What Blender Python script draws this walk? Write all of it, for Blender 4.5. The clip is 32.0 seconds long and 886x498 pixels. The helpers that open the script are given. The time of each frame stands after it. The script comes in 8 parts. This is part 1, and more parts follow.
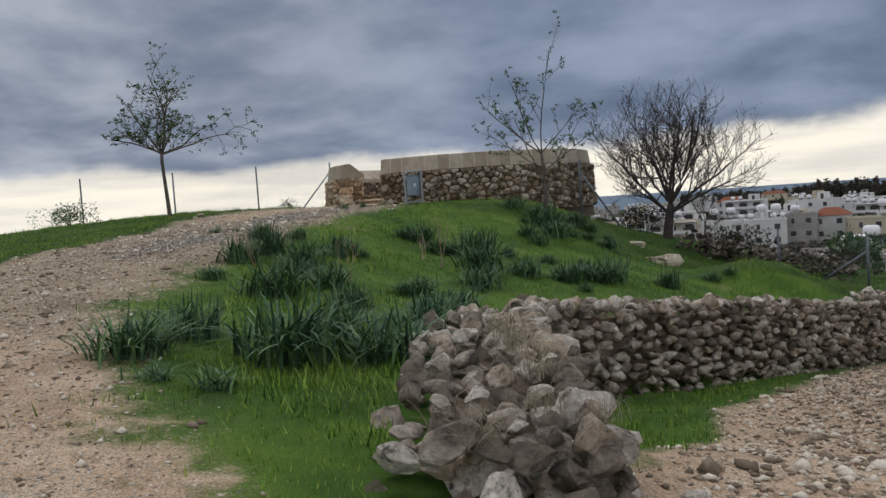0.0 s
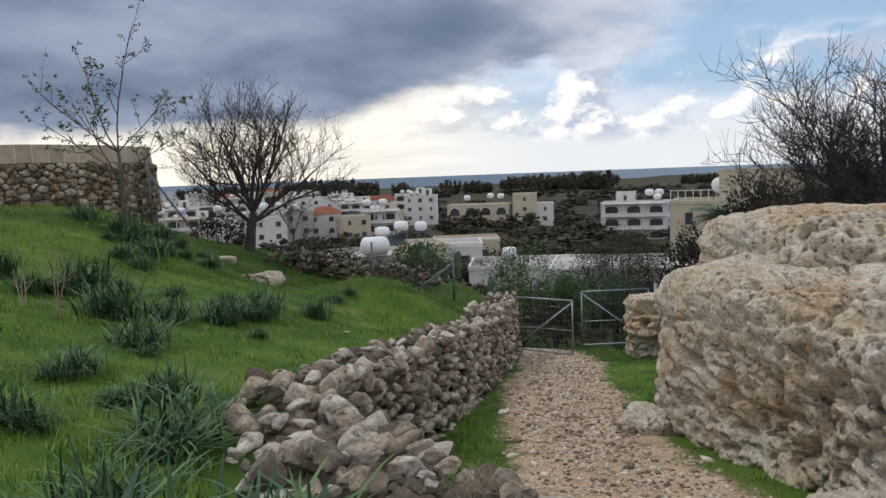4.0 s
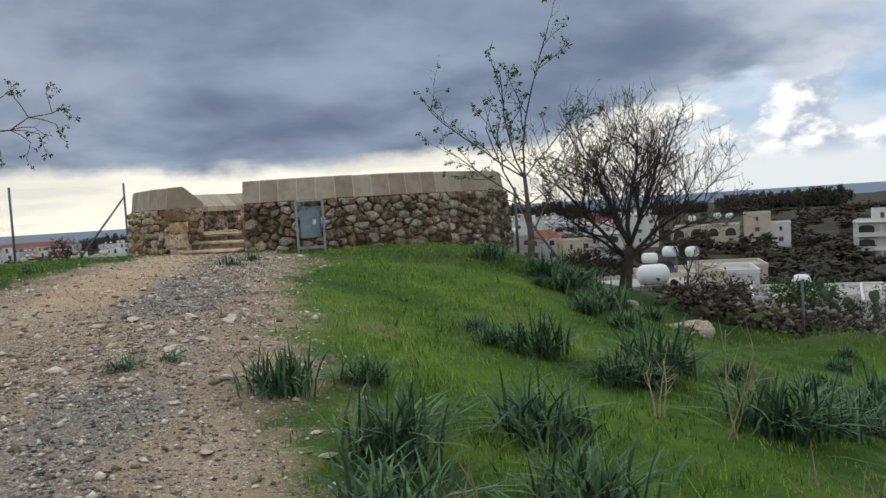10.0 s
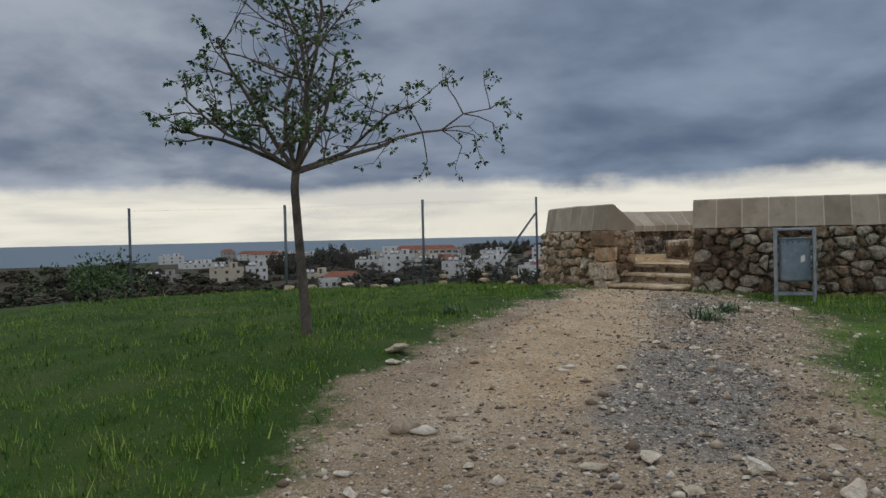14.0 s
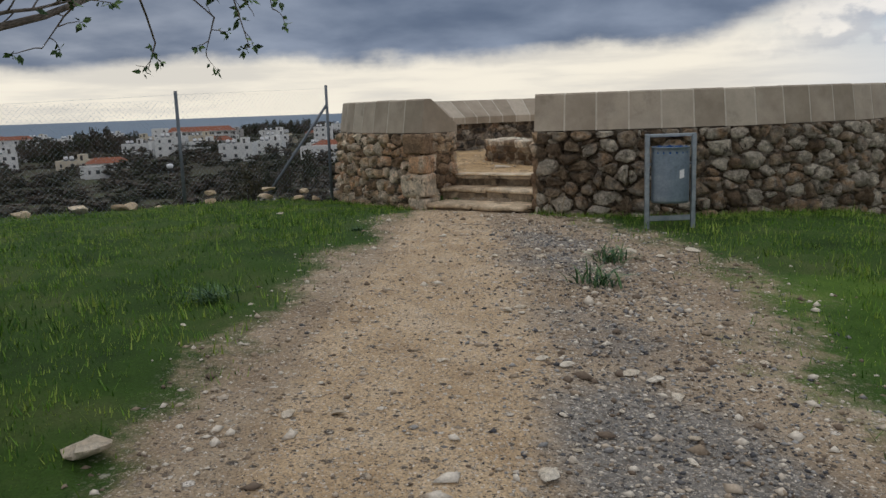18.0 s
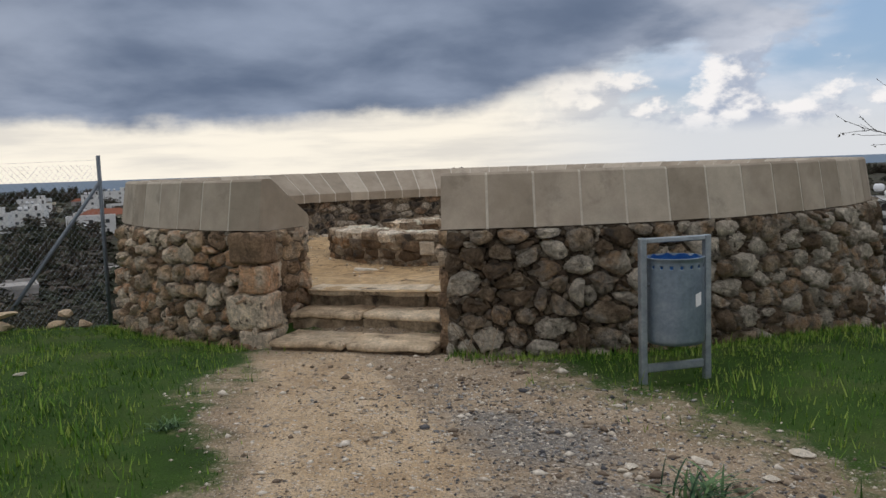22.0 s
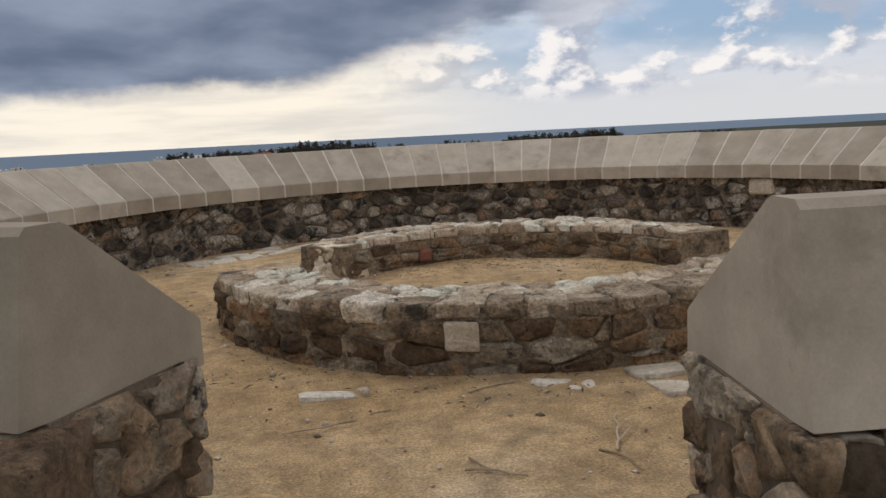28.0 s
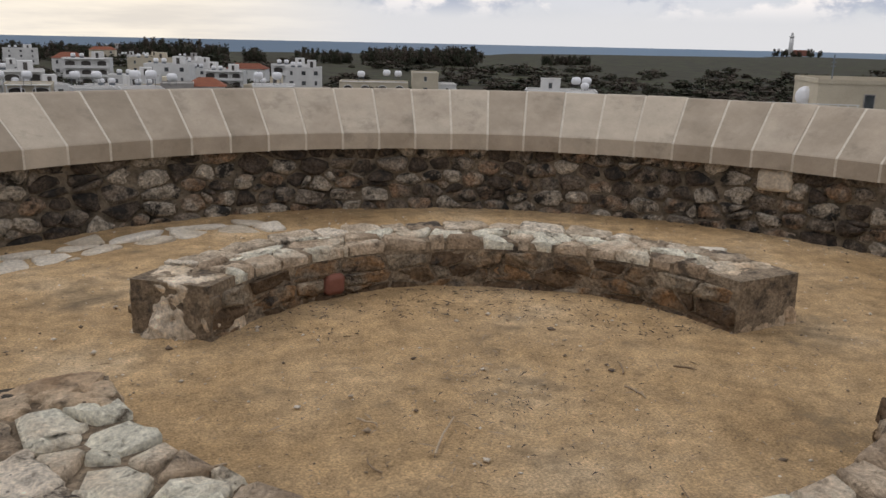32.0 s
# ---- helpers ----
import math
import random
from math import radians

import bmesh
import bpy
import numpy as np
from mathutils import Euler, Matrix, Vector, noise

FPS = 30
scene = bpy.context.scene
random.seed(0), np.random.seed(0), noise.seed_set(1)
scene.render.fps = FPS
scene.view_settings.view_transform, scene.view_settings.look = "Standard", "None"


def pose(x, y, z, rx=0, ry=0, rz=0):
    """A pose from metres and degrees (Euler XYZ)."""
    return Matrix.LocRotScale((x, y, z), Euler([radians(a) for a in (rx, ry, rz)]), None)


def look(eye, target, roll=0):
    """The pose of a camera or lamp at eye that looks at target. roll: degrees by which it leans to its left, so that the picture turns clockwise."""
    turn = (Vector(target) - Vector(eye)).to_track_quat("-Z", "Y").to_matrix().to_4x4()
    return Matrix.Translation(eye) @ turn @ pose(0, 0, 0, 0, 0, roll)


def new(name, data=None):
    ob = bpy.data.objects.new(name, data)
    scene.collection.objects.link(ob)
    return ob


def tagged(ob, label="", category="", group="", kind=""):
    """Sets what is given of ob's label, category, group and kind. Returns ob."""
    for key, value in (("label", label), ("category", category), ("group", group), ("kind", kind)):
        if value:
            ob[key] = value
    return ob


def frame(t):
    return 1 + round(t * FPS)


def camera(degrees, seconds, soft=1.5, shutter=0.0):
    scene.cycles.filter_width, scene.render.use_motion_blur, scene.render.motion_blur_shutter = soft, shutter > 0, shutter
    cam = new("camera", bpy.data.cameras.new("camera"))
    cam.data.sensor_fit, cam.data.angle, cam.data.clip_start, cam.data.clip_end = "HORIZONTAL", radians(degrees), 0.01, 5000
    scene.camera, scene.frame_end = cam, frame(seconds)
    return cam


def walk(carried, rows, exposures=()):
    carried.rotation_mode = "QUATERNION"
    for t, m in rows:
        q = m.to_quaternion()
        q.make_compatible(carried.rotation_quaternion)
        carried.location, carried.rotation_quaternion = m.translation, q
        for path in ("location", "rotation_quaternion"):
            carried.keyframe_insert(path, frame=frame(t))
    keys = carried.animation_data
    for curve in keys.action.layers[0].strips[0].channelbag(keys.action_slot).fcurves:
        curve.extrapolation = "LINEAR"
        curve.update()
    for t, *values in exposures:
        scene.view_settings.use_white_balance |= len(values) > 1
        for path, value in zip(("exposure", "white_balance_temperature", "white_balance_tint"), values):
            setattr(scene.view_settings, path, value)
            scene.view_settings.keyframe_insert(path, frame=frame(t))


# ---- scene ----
# PATH BEGIN
cam = camera(56.72, 32.0)
PATH = [
    (0, (12.617, -23.647, -0.131), (8.771, -14.434, -0.685), -3.92),
    (0.5, (12.225, -23.428, 0.048), (8.167, -14.303, -0.465), -3.73),
    (1, (11.881, -23.263, 0.091), (8.983, -13.735, -0.812), -0.95),
    (1.5, (11.613, -22.980, 0.120), (10.088, -13.194, -1.263), -2.14),
    (2, (11.351, -22.636, 0.257), (11.946, -12.775, -1.295), -3.33),
    (2.5, (10.988, -22.354, 0.284), (12.888, -12.633, -1.087), -0.80),
    (3, (10.673, -21.945, 0.279), (12.821, -12.253, -0.927), -2.01),
    (3.5, (10.286, -21.648, 0.311), (12.061, -11.849, -0.607), -2.52),
    (5.5, (8.818, -20.416, 0.409), (12.092, -11.023, -0.614), 0.29),
    (6, (8.467, -19.942, 0.451), (11.598, -10.487, -0.451), -0.33),
    (6.5, (8.020, -19.650, 0.475), (11.004, -10.130, -0.204), 0.23),
    (7, (7.653, -19.389, 0.482), (10.843, -9.947, -0.337), 0.47),
    (7.5, (7.264, -18.997, 0.528), (10.011, -9.419, -0.322), -1.22),
    (8, (6.763, -18.727, 0.538), (8.338, -8.889, -0.318), -0.93),
    (8.5, (6.450, -18.326, 0.560), (6.470, -8.338, 0.073), -2.93),
    (9, (6.079, -17.936, 0.593), (4.780, -8.023, 0.357), -3.09),
    (9.5, (5.761, -17.551, 0.625), (4.743, -7.616, 0.116), -2.42),
    (10, (5.620, -17.088, 0.640), (5.219, -7.110, 0.106), -3.61),
    (10.5, (5.291, -16.648, 0.648), (5.358, -6.660, 0.155), -3.11),
    (11, (5.058, -16.210, 0.661), (5.857, -6.273, -0.131), -2.49),
    (11.5, (4.841, -15.749, 0.727), (5.306, -5.796, -0.123), -2.71),
    (12, (4.489, -15.335, 0.758), (4.604, -5.372, -0.088), -2.47),
    (12.5, (4.280, -14.947, 0.759), (3.304, -5.023, 0.009), -3.24),
    (13, (3.902, -14.523, 0.866), (0.587, -5.102, 0.370), -2.14),
    (13.5, (3.537, -14.228, 0.914), (-0.978, -5.313, 0.528), -0.94),
    (14, (3.381, -13.758, 0.928), (-1.241, -4.892, 0.745), -1.26),
    (14.5, (3.129, -13.370, 0.948), (-0.983, -4.267, 0.461), -1.84),
    (15, (2.890, -13.027, 0.994), (-0.209, -3.586, -0.127), -2.65),
    (15.5, (2.689, -12.553, 1.056), (-0.079, -3.001, 0.005), -4.21),
    (17.5, (2.016, -10.952, 1.292), (0.287, -1.263, -0.477), -1.64),
    (18, (1.956, -10.551, 1.290), (-0.218, -0.943, -0.429), -2.02),
    (18.5, (1.810, -10.081, 1.334), (-1.116, -0.597, 0.121), -1.87),
    (19, (1.588, -9.608, 1.368), (-0.827, 0.043, 0.359), -1.28),
    (19.5, (1.452, -9.124, 1.369), (-0.515, 0.633, 0.404), -2.48),
    (20, (1.199, -8.693, 1.384), (-0.730, 1.082, 0.535), -3.02),
    (20.5, (0.990, -8.247, 1.430), (-0.503, 1.597, 0.502), -2.49),
    (21, (0.870, -7.760, 1.433), (-0.163, 2.144, 0.517), -2.16),
    (21.5, (0.641, -7.323, 1.444), (-0.001, 2.595, 0.336), -2.25),
    (22, (0.563, -6.896, 1.464), (0.961, 3.043, 0.444), -1.95),
    (22.5, (0.527, -6.429, 1.489), (2.127, 3.416, 0.765), -3.53),
    (23, (0.395, -6.004, 1.504), (3.423, 3.469, 0.454), -2.06),
    (23.5, (0.411, -5.574, 1.452), (3.682, 3.808, 0.323), -2.19),
    (24, (0.386, -5.110, 1.470), (2.047, 4.680, 0.288), -2.43),
    (24.5, (0.298, -4.664, 1.491), (1.139, 5.221, 0.240), -1.10),
    (25, (0.330, -4.216, 1.483), (0.913, 5.674, 0.124), -1.56),
    (25.5, (0.146, -3.712, 1.494), (-0.287, 6.228, 0.491), -1.86),
    (27.5, (-0.274, -2.008, 1.576), (0.912, 7.860, 0.473), -2.67),
    (28, (-0.218, -1.489, 1.562), (1.967, 8.165, 0.138), -2.85),
    (28.5, (-0.297, -1.027, 1.540), (2.726, 8.334, -0.261), -2.23),
    (29, (-0.145, -0.668, 1.501), (3.803, 8.272, -0.620), -3.21),
    (29.5, (0.031, -0.251, 1.519), (3.931, 8.682, -0.717), -2.85),
    (30, (-0.005, 0.247, 1.552), (3.737, 9.225, -0.772), 1.09),
    (30.5, (0.003, 0.531, 1.626), (3.797, 9.506, -0.623), 1.45),
    (31, (0.167, 0.778, 1.690), (4.080, 9.675, -0.661), -1.13),
    (31.5, (0.194, 0.991, 1.773), (4.244, 9.786, -0.724), -0.13),
    (32, (0.043, 1.383, 1.864), (3.835, 10.300, -0.608), 1.30),
]
walk(cam, [(t, look(eye, target, roll)) for t, eye, target, roll in PATH], [(0, 0.0, 6100, 12), (2.5, 0.22, 6150, 13), (6, 0.24, 6150, 11), (8, 0.2, 6100, 10), (11, 0.14, 6100, 10), (12.5, 0.0, 6000, 10), (14, -0.25, 6000, 10), (15, -0.35, 6050, 11), (18, -0.15, 6150, 12), (22, -0.05, 6150, 13), (25, 0.08, 6200, 14), (28, -0.05, 6250, 14), (30, 0.02, 6250, 15), (32, 0.0, 6300, 15)])

# ---- world, sun, exposure ----
SUN_EL, SUN_AZ = radians(52), radians(-28)
world = bpy.data.worlds.new("sky")
scene.world = world
world.use_nodes = True
wn, wl = world.node_tree.nodes, world.node_tree.links
wn.clear()


def wmath(op, a, b=0.0, clamp=False):
    n = wn.new("ShaderNodeMath")
    n.operation, n.use_clamp = op, clamp
    for i, v in enumerate((a, b)):
        if isinstance(v, (int, float)):
            n.inputs[i].default_value = v
        else:
            wl.new(v, n.inputs[i])
    return n.outputs[0]


def wstep(v, lo, hi):
    n = wn.new("ShaderNodeMapRange")
    n.interpolation_type = "SMOOTHSTEP"
    n.inputs[1].default_value, n.inputs[2].default_value = lo, hi
    wl.new(v, n.inputs[0])
    return n.outputs[0]


def wmix(f, a, b):
    n = wn.new("ShaderNodeMix")
    n.data_type = "RGBA"
    for i, v in ((0, f), (6, a), (7, b)):
        if isinstance(v, (int, float)):
            n.inputs[i].default_value = v
        elif isinstance(v, tuple):
            n.inputs[i].default_value = (*v, 1)
        else:
            wl.new(v, n.inputs[i])
    return n.outputs[2]


def wnoise(vec, scale, detail, rough=0.55, distort=0.0):
    n = wn.new("ShaderNodeTexNoise")
    n.inputs["Scale"].default_value, n.inputs["Detail"].default_value = scale, detail
    n.inputs["Roughness"].default_value, n.inputs["Distortion"].default_value = rough, distort
    wl.new(vec, n.inputs["Vector"])
    return n.outputs[0]


wtc = wn.new("ShaderNodeTexCoord")
wsep = wn.new("ShaderNodeSeparateXYZ")
wl.new(wtc.outputs["Generated"], wsep.inputs[0])
wx, wy, wz = wsep.outputs
wden = wmath("ADD", wmath("MAXIMUM", wz, 0.0), 0.26)
wcomb = wn.new("ShaderNodeCombineXYZ")
wl.new(wmath("DIVIDE", wx, wden), wcomb.inputs[0])
wl.new(wmath("DIVIDE", wy, wden), wcomb.inputs[1])
wp = wcomb.outputs[0]
wwide = wnoise(wp, 0.85, 5, 0.5, 0.3)
wfine = wnoise(wp, 1.7, 8, 0.52, 0.15)


def wscaled(scale):
    n = wn.new("ShaderNodeVectorMath")
    n.operation = "MULTIPLY"
    wl.new(wtc.outputs["Generated"], n.inputs[0])
    n.inputs[1].default_value = scale
    return n.outputs[0]


def wshift(vec, by):
    n = wn.new("ShaderNodeVectorMath")
    n.operation = "ADD"
    wl.new(vec, n.inputs[0])
    n.inputs[1].default_value = by
    return n.outputs[0]


# low clouds near the horizon are seen from the side
wheap = wscaled((1, 1, 1.7))
wpuff = wnoise(wheap, 7.5, 12, 0.58)
wpuff_lit = wnoise(wshift(wheap, (-0.012, 0, 0.022)), 7.5, 6, 0.55)
wlines = wnoise(wscaled((1, 1, 9)), 4.0, 6, 0.55)
waz = wmath("ARCTAN2", wx, wy)
wahead = wstep(wy, -0.25, 0.45)
weast = wstep(wmath("ADD", waz, wmath("MULTIPLY", wmath("SUBTRACT", wwide, 0.5), 0.5)), 0.12, 0.60)
sky = wn.new("ShaderNodeTexSky")
sky.sky_type, sky.sun_disc = "NISHITA", False
sky.sun_elevation, sky.sun_rotation = SUN_EL, SUN_AZ
skymul = wn.new("ShaderNodeVectorMath")
skymul.operation = "SCALE"
skymul.inputs["Scale"].default_value = 0.075
wl.new(sky.outputs[0], skymul.inputs[0])
blue = wmix(wstep(wfine, 0.40, 0.66), wmix(0.6, skymul.outputs[0], (0.36, 0.52, 0.71)), (0.66, 0.71, 0.76))
# the deck of cloud: slate grey in the west, broken grey and white in the east
wmass = wmath("ADD", wmath("MULTIPLY", wfine, 0.55), wmath("MULTIPLY", wwide, 0.45))
dark = wmix(wstep(wmass, 0.36, 0.64), (0.13, 0.168, 0.235), (0.32, 0.37, 0.45))
light = wmix(wstep(wfine, 0.40, 0.60), (0.31, 0.36, 0.44), (0.80, 0.81, 0.82))
west = wstep(wx, -0.25, -0.75)
dark = wmix(west, dark, wmix(wstep(wfine, 0.35, 0.65), (0.18, 0.215, 0.275), (0.44, 0.465, 0.50)))
cloud = wmix(weast, dark, light)
gap = wmath("MULTIPLY", wstep(waz, 0.30, 0.62), wstep(wmass, 0.505, 0.44))
upper = wmix(gap, cloud, blue)
# under its edge: a warm glow in the west, pale blue air with heaped clouds in the east
warm = wmix(wstep(wlines, 0.34, 0.60), (0.80, 0.745, 0.63), (1.04, 0.95, 0.76))
air = wmix(wstep(wz, 0.015, 0.10), (0.74, 0.745, 0.72), blue)
shade = wstep(wmath("SUBTRACT", wpuff, wpuff_lit), -0.045, 0.06)
heap_col = wmix(shade, (0.45, 0.495, 0.565), (0.97, 0.93, 0.86))
heap_at = wmath("MULTIPLY", wstep(wz, 0.022, 0.05), wstep(wz, 0.16, 0.10))
heap = wmath("MULTIPLY", wstep(wpuff, 0.455, 0.535), heap_at)
air = wmix(heap, air, heap_col)
below = wmix(wstep(waz, 0.05, 0.36), warm, air)
wedge = wmath("ADD", wmath("ADD", 0.055, wmath("MULTIPLY", wstep(waz, 0.03, 0.20), 0.040)), wmath("MULTIPLY", wmath("MAXIMUM", wmath("SUBTRACT", waz, 0.15), 0.0), 0.13))
wrag = wmath("ADD", wmath("MULTIPLY", wmath("SUBTRACT", wpuff, 0.5), 0.10), wmath("MULTIPLY", wmath("SUBTRACT", wlines, 0.5), 0.05))
wrag = wmath("MULTIPLY", wrag, wmath("ADD", 0.55, wmath("MULTIPLY", weast, 1.6)))
deck = wstep(wmath("SUBTRACT", wmath("ADD", wz, wrag), wedge), -0.010, 0.014)
front = wmix(deck, below, upper)
back = wmix(wstep(wfine, 0.3, 0.7), (0.44, 0.465, 0.51), (0.95, 0.925, 0.885))
over = wstep(wz, 0.45, 0.8)
allsky = wmix(wmath("MULTIPLY", wahead, wmath("SUBTRACT", 1.0, over)), back, front)
wbg = wn.new("ShaderNodeBackground")
wbg.inputs[1].default_value = 1.0
wl.new(allsky, wbg.inputs[0])
wout = wn.new("ShaderNodeOutputWorld")
wl.new(wbg.outputs[0], wout.inputs[0])

sun_data = bpy.data.lights.new("sun", "SUN")
sun_data.energy, sun_data.angle, sun_data.color = 0.8, radians(24), (1.0, 0.95, 0.86)
sun = new("sun", sun_data)
sun.matrix_world = look((0, 0, 30), (30 * math.sin(-SUN_AZ) * -1 * math.cos(SUN_EL) * -1, -30 * math.cos(SUN_AZ) * math.cos(SUN_EL), 30 - 30 * math.sin(SUN_EL)))

# ---- materials ----


def mat(name, stops, scale=4.0, rough=0.9, bump=0.4, bscale=40.0, vary=0.25, fine=0.35, metal=0.0, spots=None, spec=0.3, island=False, relief=0.0, rscale=7.0, detail=6, mottle=0.0, mscale=11.0, pits=0.0, pscale=26.0, specks=None):
    """A surface whose colour runs over the stops with two sizes of noise; vary: how far one piece differs from the next."""
    m = bpy.data.materials.new(name)
    m.use_nodes = True
    n, l = m.node_tree.nodes, m.node_tree.links
    b = n["Principled BSDF"]
    b.inputs["Roughness"].default_value, b.inputs["Metallic"].default_value = rough, metal
    b.inputs["Specular IOR Level"].default_value = spec
    geo = n.new("ShaderNodeNewGeometry")
    info = n.new("ShaderNodeObjectInfo")
    rnd = geo.outputs["Random Per Island"] if island else info.outputs["Random"]
    off = n.new("ShaderNodeVectorMath")
    off.operation = "ADD"
    l.new(geo.outputs["Position"], off.inputs[0])
    if vary and not island:
        comb = n.new("ShaderNodeMath")
        comb.operation = "MULTIPLY"
        comb.inputs[1].default_value = 37.0
        l.new(rnd, comb.inputs[0])
        l.new(comb.outputs[0], off.inputs[1])

    def noise_node(sc, det=6.0, ro=0.6):
        t = n.new("ShaderNodeTexNoise")
        t.inputs["Scale"].default_value, t.inputs["Detail"].default_value, t.inputs["Roughness"].default_value = sc, det, ro
        l.new(off.outputs[0], t.inputs["Vector"])
        return t.outputs[0]

    big, small = noise_node(scale, detail), noise_node(bscale, 5.0, 0.65)
    fac = n.new("ShaderNodeMath")
    fac.operation = "MULTIPLY_ADD"
    l.new(rnd, fac.inputs[0])
    fac.inputs[1].default_value = vary
    l.new(big, fac.inputs[2])
    sub = n.new("ShaderNodeMath")
    sub.operation = "SUBTRACT"
    l.new(fac.outputs[0], sub.inputs[0])
    sub.inputs[1].default_value = vary / 2
    ramp = n.new("ShaderNodeValToRGB")
    e = ramp.color_ramp.elements
    while len(e) < len(stops):
        e.new(0.5)
    for k, c in enumerate(stops):
        e[k].position, e[k].color = 0.28 + 0.44 * k / max(1, len(stops) - 1), (*c, 1)
    l.new(sub.outputs[0], ramp.inputs[0])
    col = ramp.outputs[0]
    mul = n.new("ShaderNodeMapRange")
    mul.inputs[1].default_value, mul.inputs[2].default_value = 0.25, 0.75
    mul.inputs[3].default_value, mul.inputs[4].default_value = 1 - fine, 1 + fine * 0.7
    l.new(small, mul.inputs[0])
    sc = n.new("ShaderNodeVectorMath")
    sc.operation = "SCALE"
    l.new(col, sc.inputs[0])
    l.new(mul.outputs[0], sc.inputs["Scale"])
    col = sc.outputs[0]
    if mottle:
        mm = n.new("ShaderNodeMapRange")
        mm.inputs[1].default_value, mm.inputs[2].default_value = 0.33, 0.67
        mm.inputs[3].default_value, mm.inputs[4].default_value = 1 - mottle, 1 + mottle * 0.75
        l.new(noise_node(mscale, 9.0, 0.7), mm.inputs[0])
        ms = n.new("ShaderNodeVectorMath")
        ms.operation = "SCALE"
        l.new(col, ms.inputs[0])
        l.new(mm.outputs[0], ms.inputs["Scale"])
        col = ms.outputs[0]
    if spots:
        colour, sscale, lo, hi = spots
        sp = noise_node(sscale, 8.0, 0.7)
        mr = n.new("ShaderNodeMapRange")
        mr.inputs[1].default_value, mr.inputs[2].default_value = lo, hi
        l.new(sp, mr.inputs[0])
        mx = n.new("ShaderNodeMix")
        mx.data_type = "RGBA"
        l.new(mr.outputs[0], mx.inputs[0])
        l.new(col, mx.inputs[6])
        mx.inputs[7].default_value = (*colour, 1)
        col = mx.outputs[2]
    # dark dots: on stone they paint the shade inside small pits
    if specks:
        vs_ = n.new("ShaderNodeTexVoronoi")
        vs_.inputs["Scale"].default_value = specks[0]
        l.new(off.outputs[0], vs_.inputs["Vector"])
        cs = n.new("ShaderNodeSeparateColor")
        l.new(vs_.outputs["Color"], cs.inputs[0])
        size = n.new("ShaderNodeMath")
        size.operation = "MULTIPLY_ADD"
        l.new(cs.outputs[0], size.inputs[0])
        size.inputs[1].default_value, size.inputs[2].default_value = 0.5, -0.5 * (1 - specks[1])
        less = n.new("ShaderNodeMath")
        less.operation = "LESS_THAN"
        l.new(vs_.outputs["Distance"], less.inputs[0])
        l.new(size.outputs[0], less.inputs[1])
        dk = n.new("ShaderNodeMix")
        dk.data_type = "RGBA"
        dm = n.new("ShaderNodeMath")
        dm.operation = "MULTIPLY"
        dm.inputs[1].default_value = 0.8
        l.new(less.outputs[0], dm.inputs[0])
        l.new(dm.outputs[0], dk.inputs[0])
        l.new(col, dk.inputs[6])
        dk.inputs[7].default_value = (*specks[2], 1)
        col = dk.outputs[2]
    l.new(col, b.inputs["Base Color"])
    if bump:
        bn = n.new("ShaderNodeBump")
        bn.inputs["Strength"].default_value, bn.inputs["Distance"].default_value = bump, 0.6 / bscale
        l.new(small, bn.inputs["Height"])
        if relief:
            b2 = n.new("ShaderNodeBump")
            b2.inputs["Strength"].default_value, b2.inputs["Distance"].default_value = 1.0, relief
            l.new(noise_node(rscale, 9.0, 0.72), b2.inputs["Height"])
            l.new(bn.outputs[0], b2.inputs["Normal"])
            last_normal = b2.outputs[0]
            if pits:
                vor = n.new("ShaderNodeTexVoronoi")
                vor.inputs["Scale"].default_value = pscale
                l.new(off.outputs[0], vor.inputs["Vector"])
                pm = n.new("ShaderNodeMapRange")
                pm.inputs[1].default_value, pm.inputs[2].default_value = 0.08, 0.42
                l.new(vor.outputs["Distance"], pm.inputs[0])
                b3 = n.new("ShaderNodeBump")
                b3.inputs["Strength"].default_value, b3.inputs["Distance"].default_value = 1.0, pits
                l.new(pm.outputs[0], b3.inputs["Height"])
                l.new(last_normal, b3.inputs["Normal"])
                last_normal = b3.outputs[0]
            l.new(last_normal, b.inputs["Normal"])
        else:
            l.new(bn.outputs[0], b.inputs["Normal"])
    return m


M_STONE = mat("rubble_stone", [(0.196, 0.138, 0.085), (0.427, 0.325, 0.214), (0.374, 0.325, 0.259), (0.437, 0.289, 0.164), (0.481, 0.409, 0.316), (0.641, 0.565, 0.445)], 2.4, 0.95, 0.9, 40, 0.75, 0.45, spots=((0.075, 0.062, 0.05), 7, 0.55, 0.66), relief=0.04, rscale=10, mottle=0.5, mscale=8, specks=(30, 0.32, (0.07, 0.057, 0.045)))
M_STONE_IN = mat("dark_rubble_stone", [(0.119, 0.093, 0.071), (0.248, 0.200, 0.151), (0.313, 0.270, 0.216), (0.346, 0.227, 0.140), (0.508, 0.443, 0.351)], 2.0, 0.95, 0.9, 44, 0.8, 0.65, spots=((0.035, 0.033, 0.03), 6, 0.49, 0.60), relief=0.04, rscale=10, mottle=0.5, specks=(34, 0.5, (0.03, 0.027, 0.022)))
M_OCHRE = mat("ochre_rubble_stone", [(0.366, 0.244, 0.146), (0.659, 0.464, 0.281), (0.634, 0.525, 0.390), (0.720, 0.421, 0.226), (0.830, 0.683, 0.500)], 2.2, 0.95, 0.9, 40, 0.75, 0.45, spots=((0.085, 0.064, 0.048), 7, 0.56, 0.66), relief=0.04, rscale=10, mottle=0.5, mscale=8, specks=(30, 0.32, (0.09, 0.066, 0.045)))
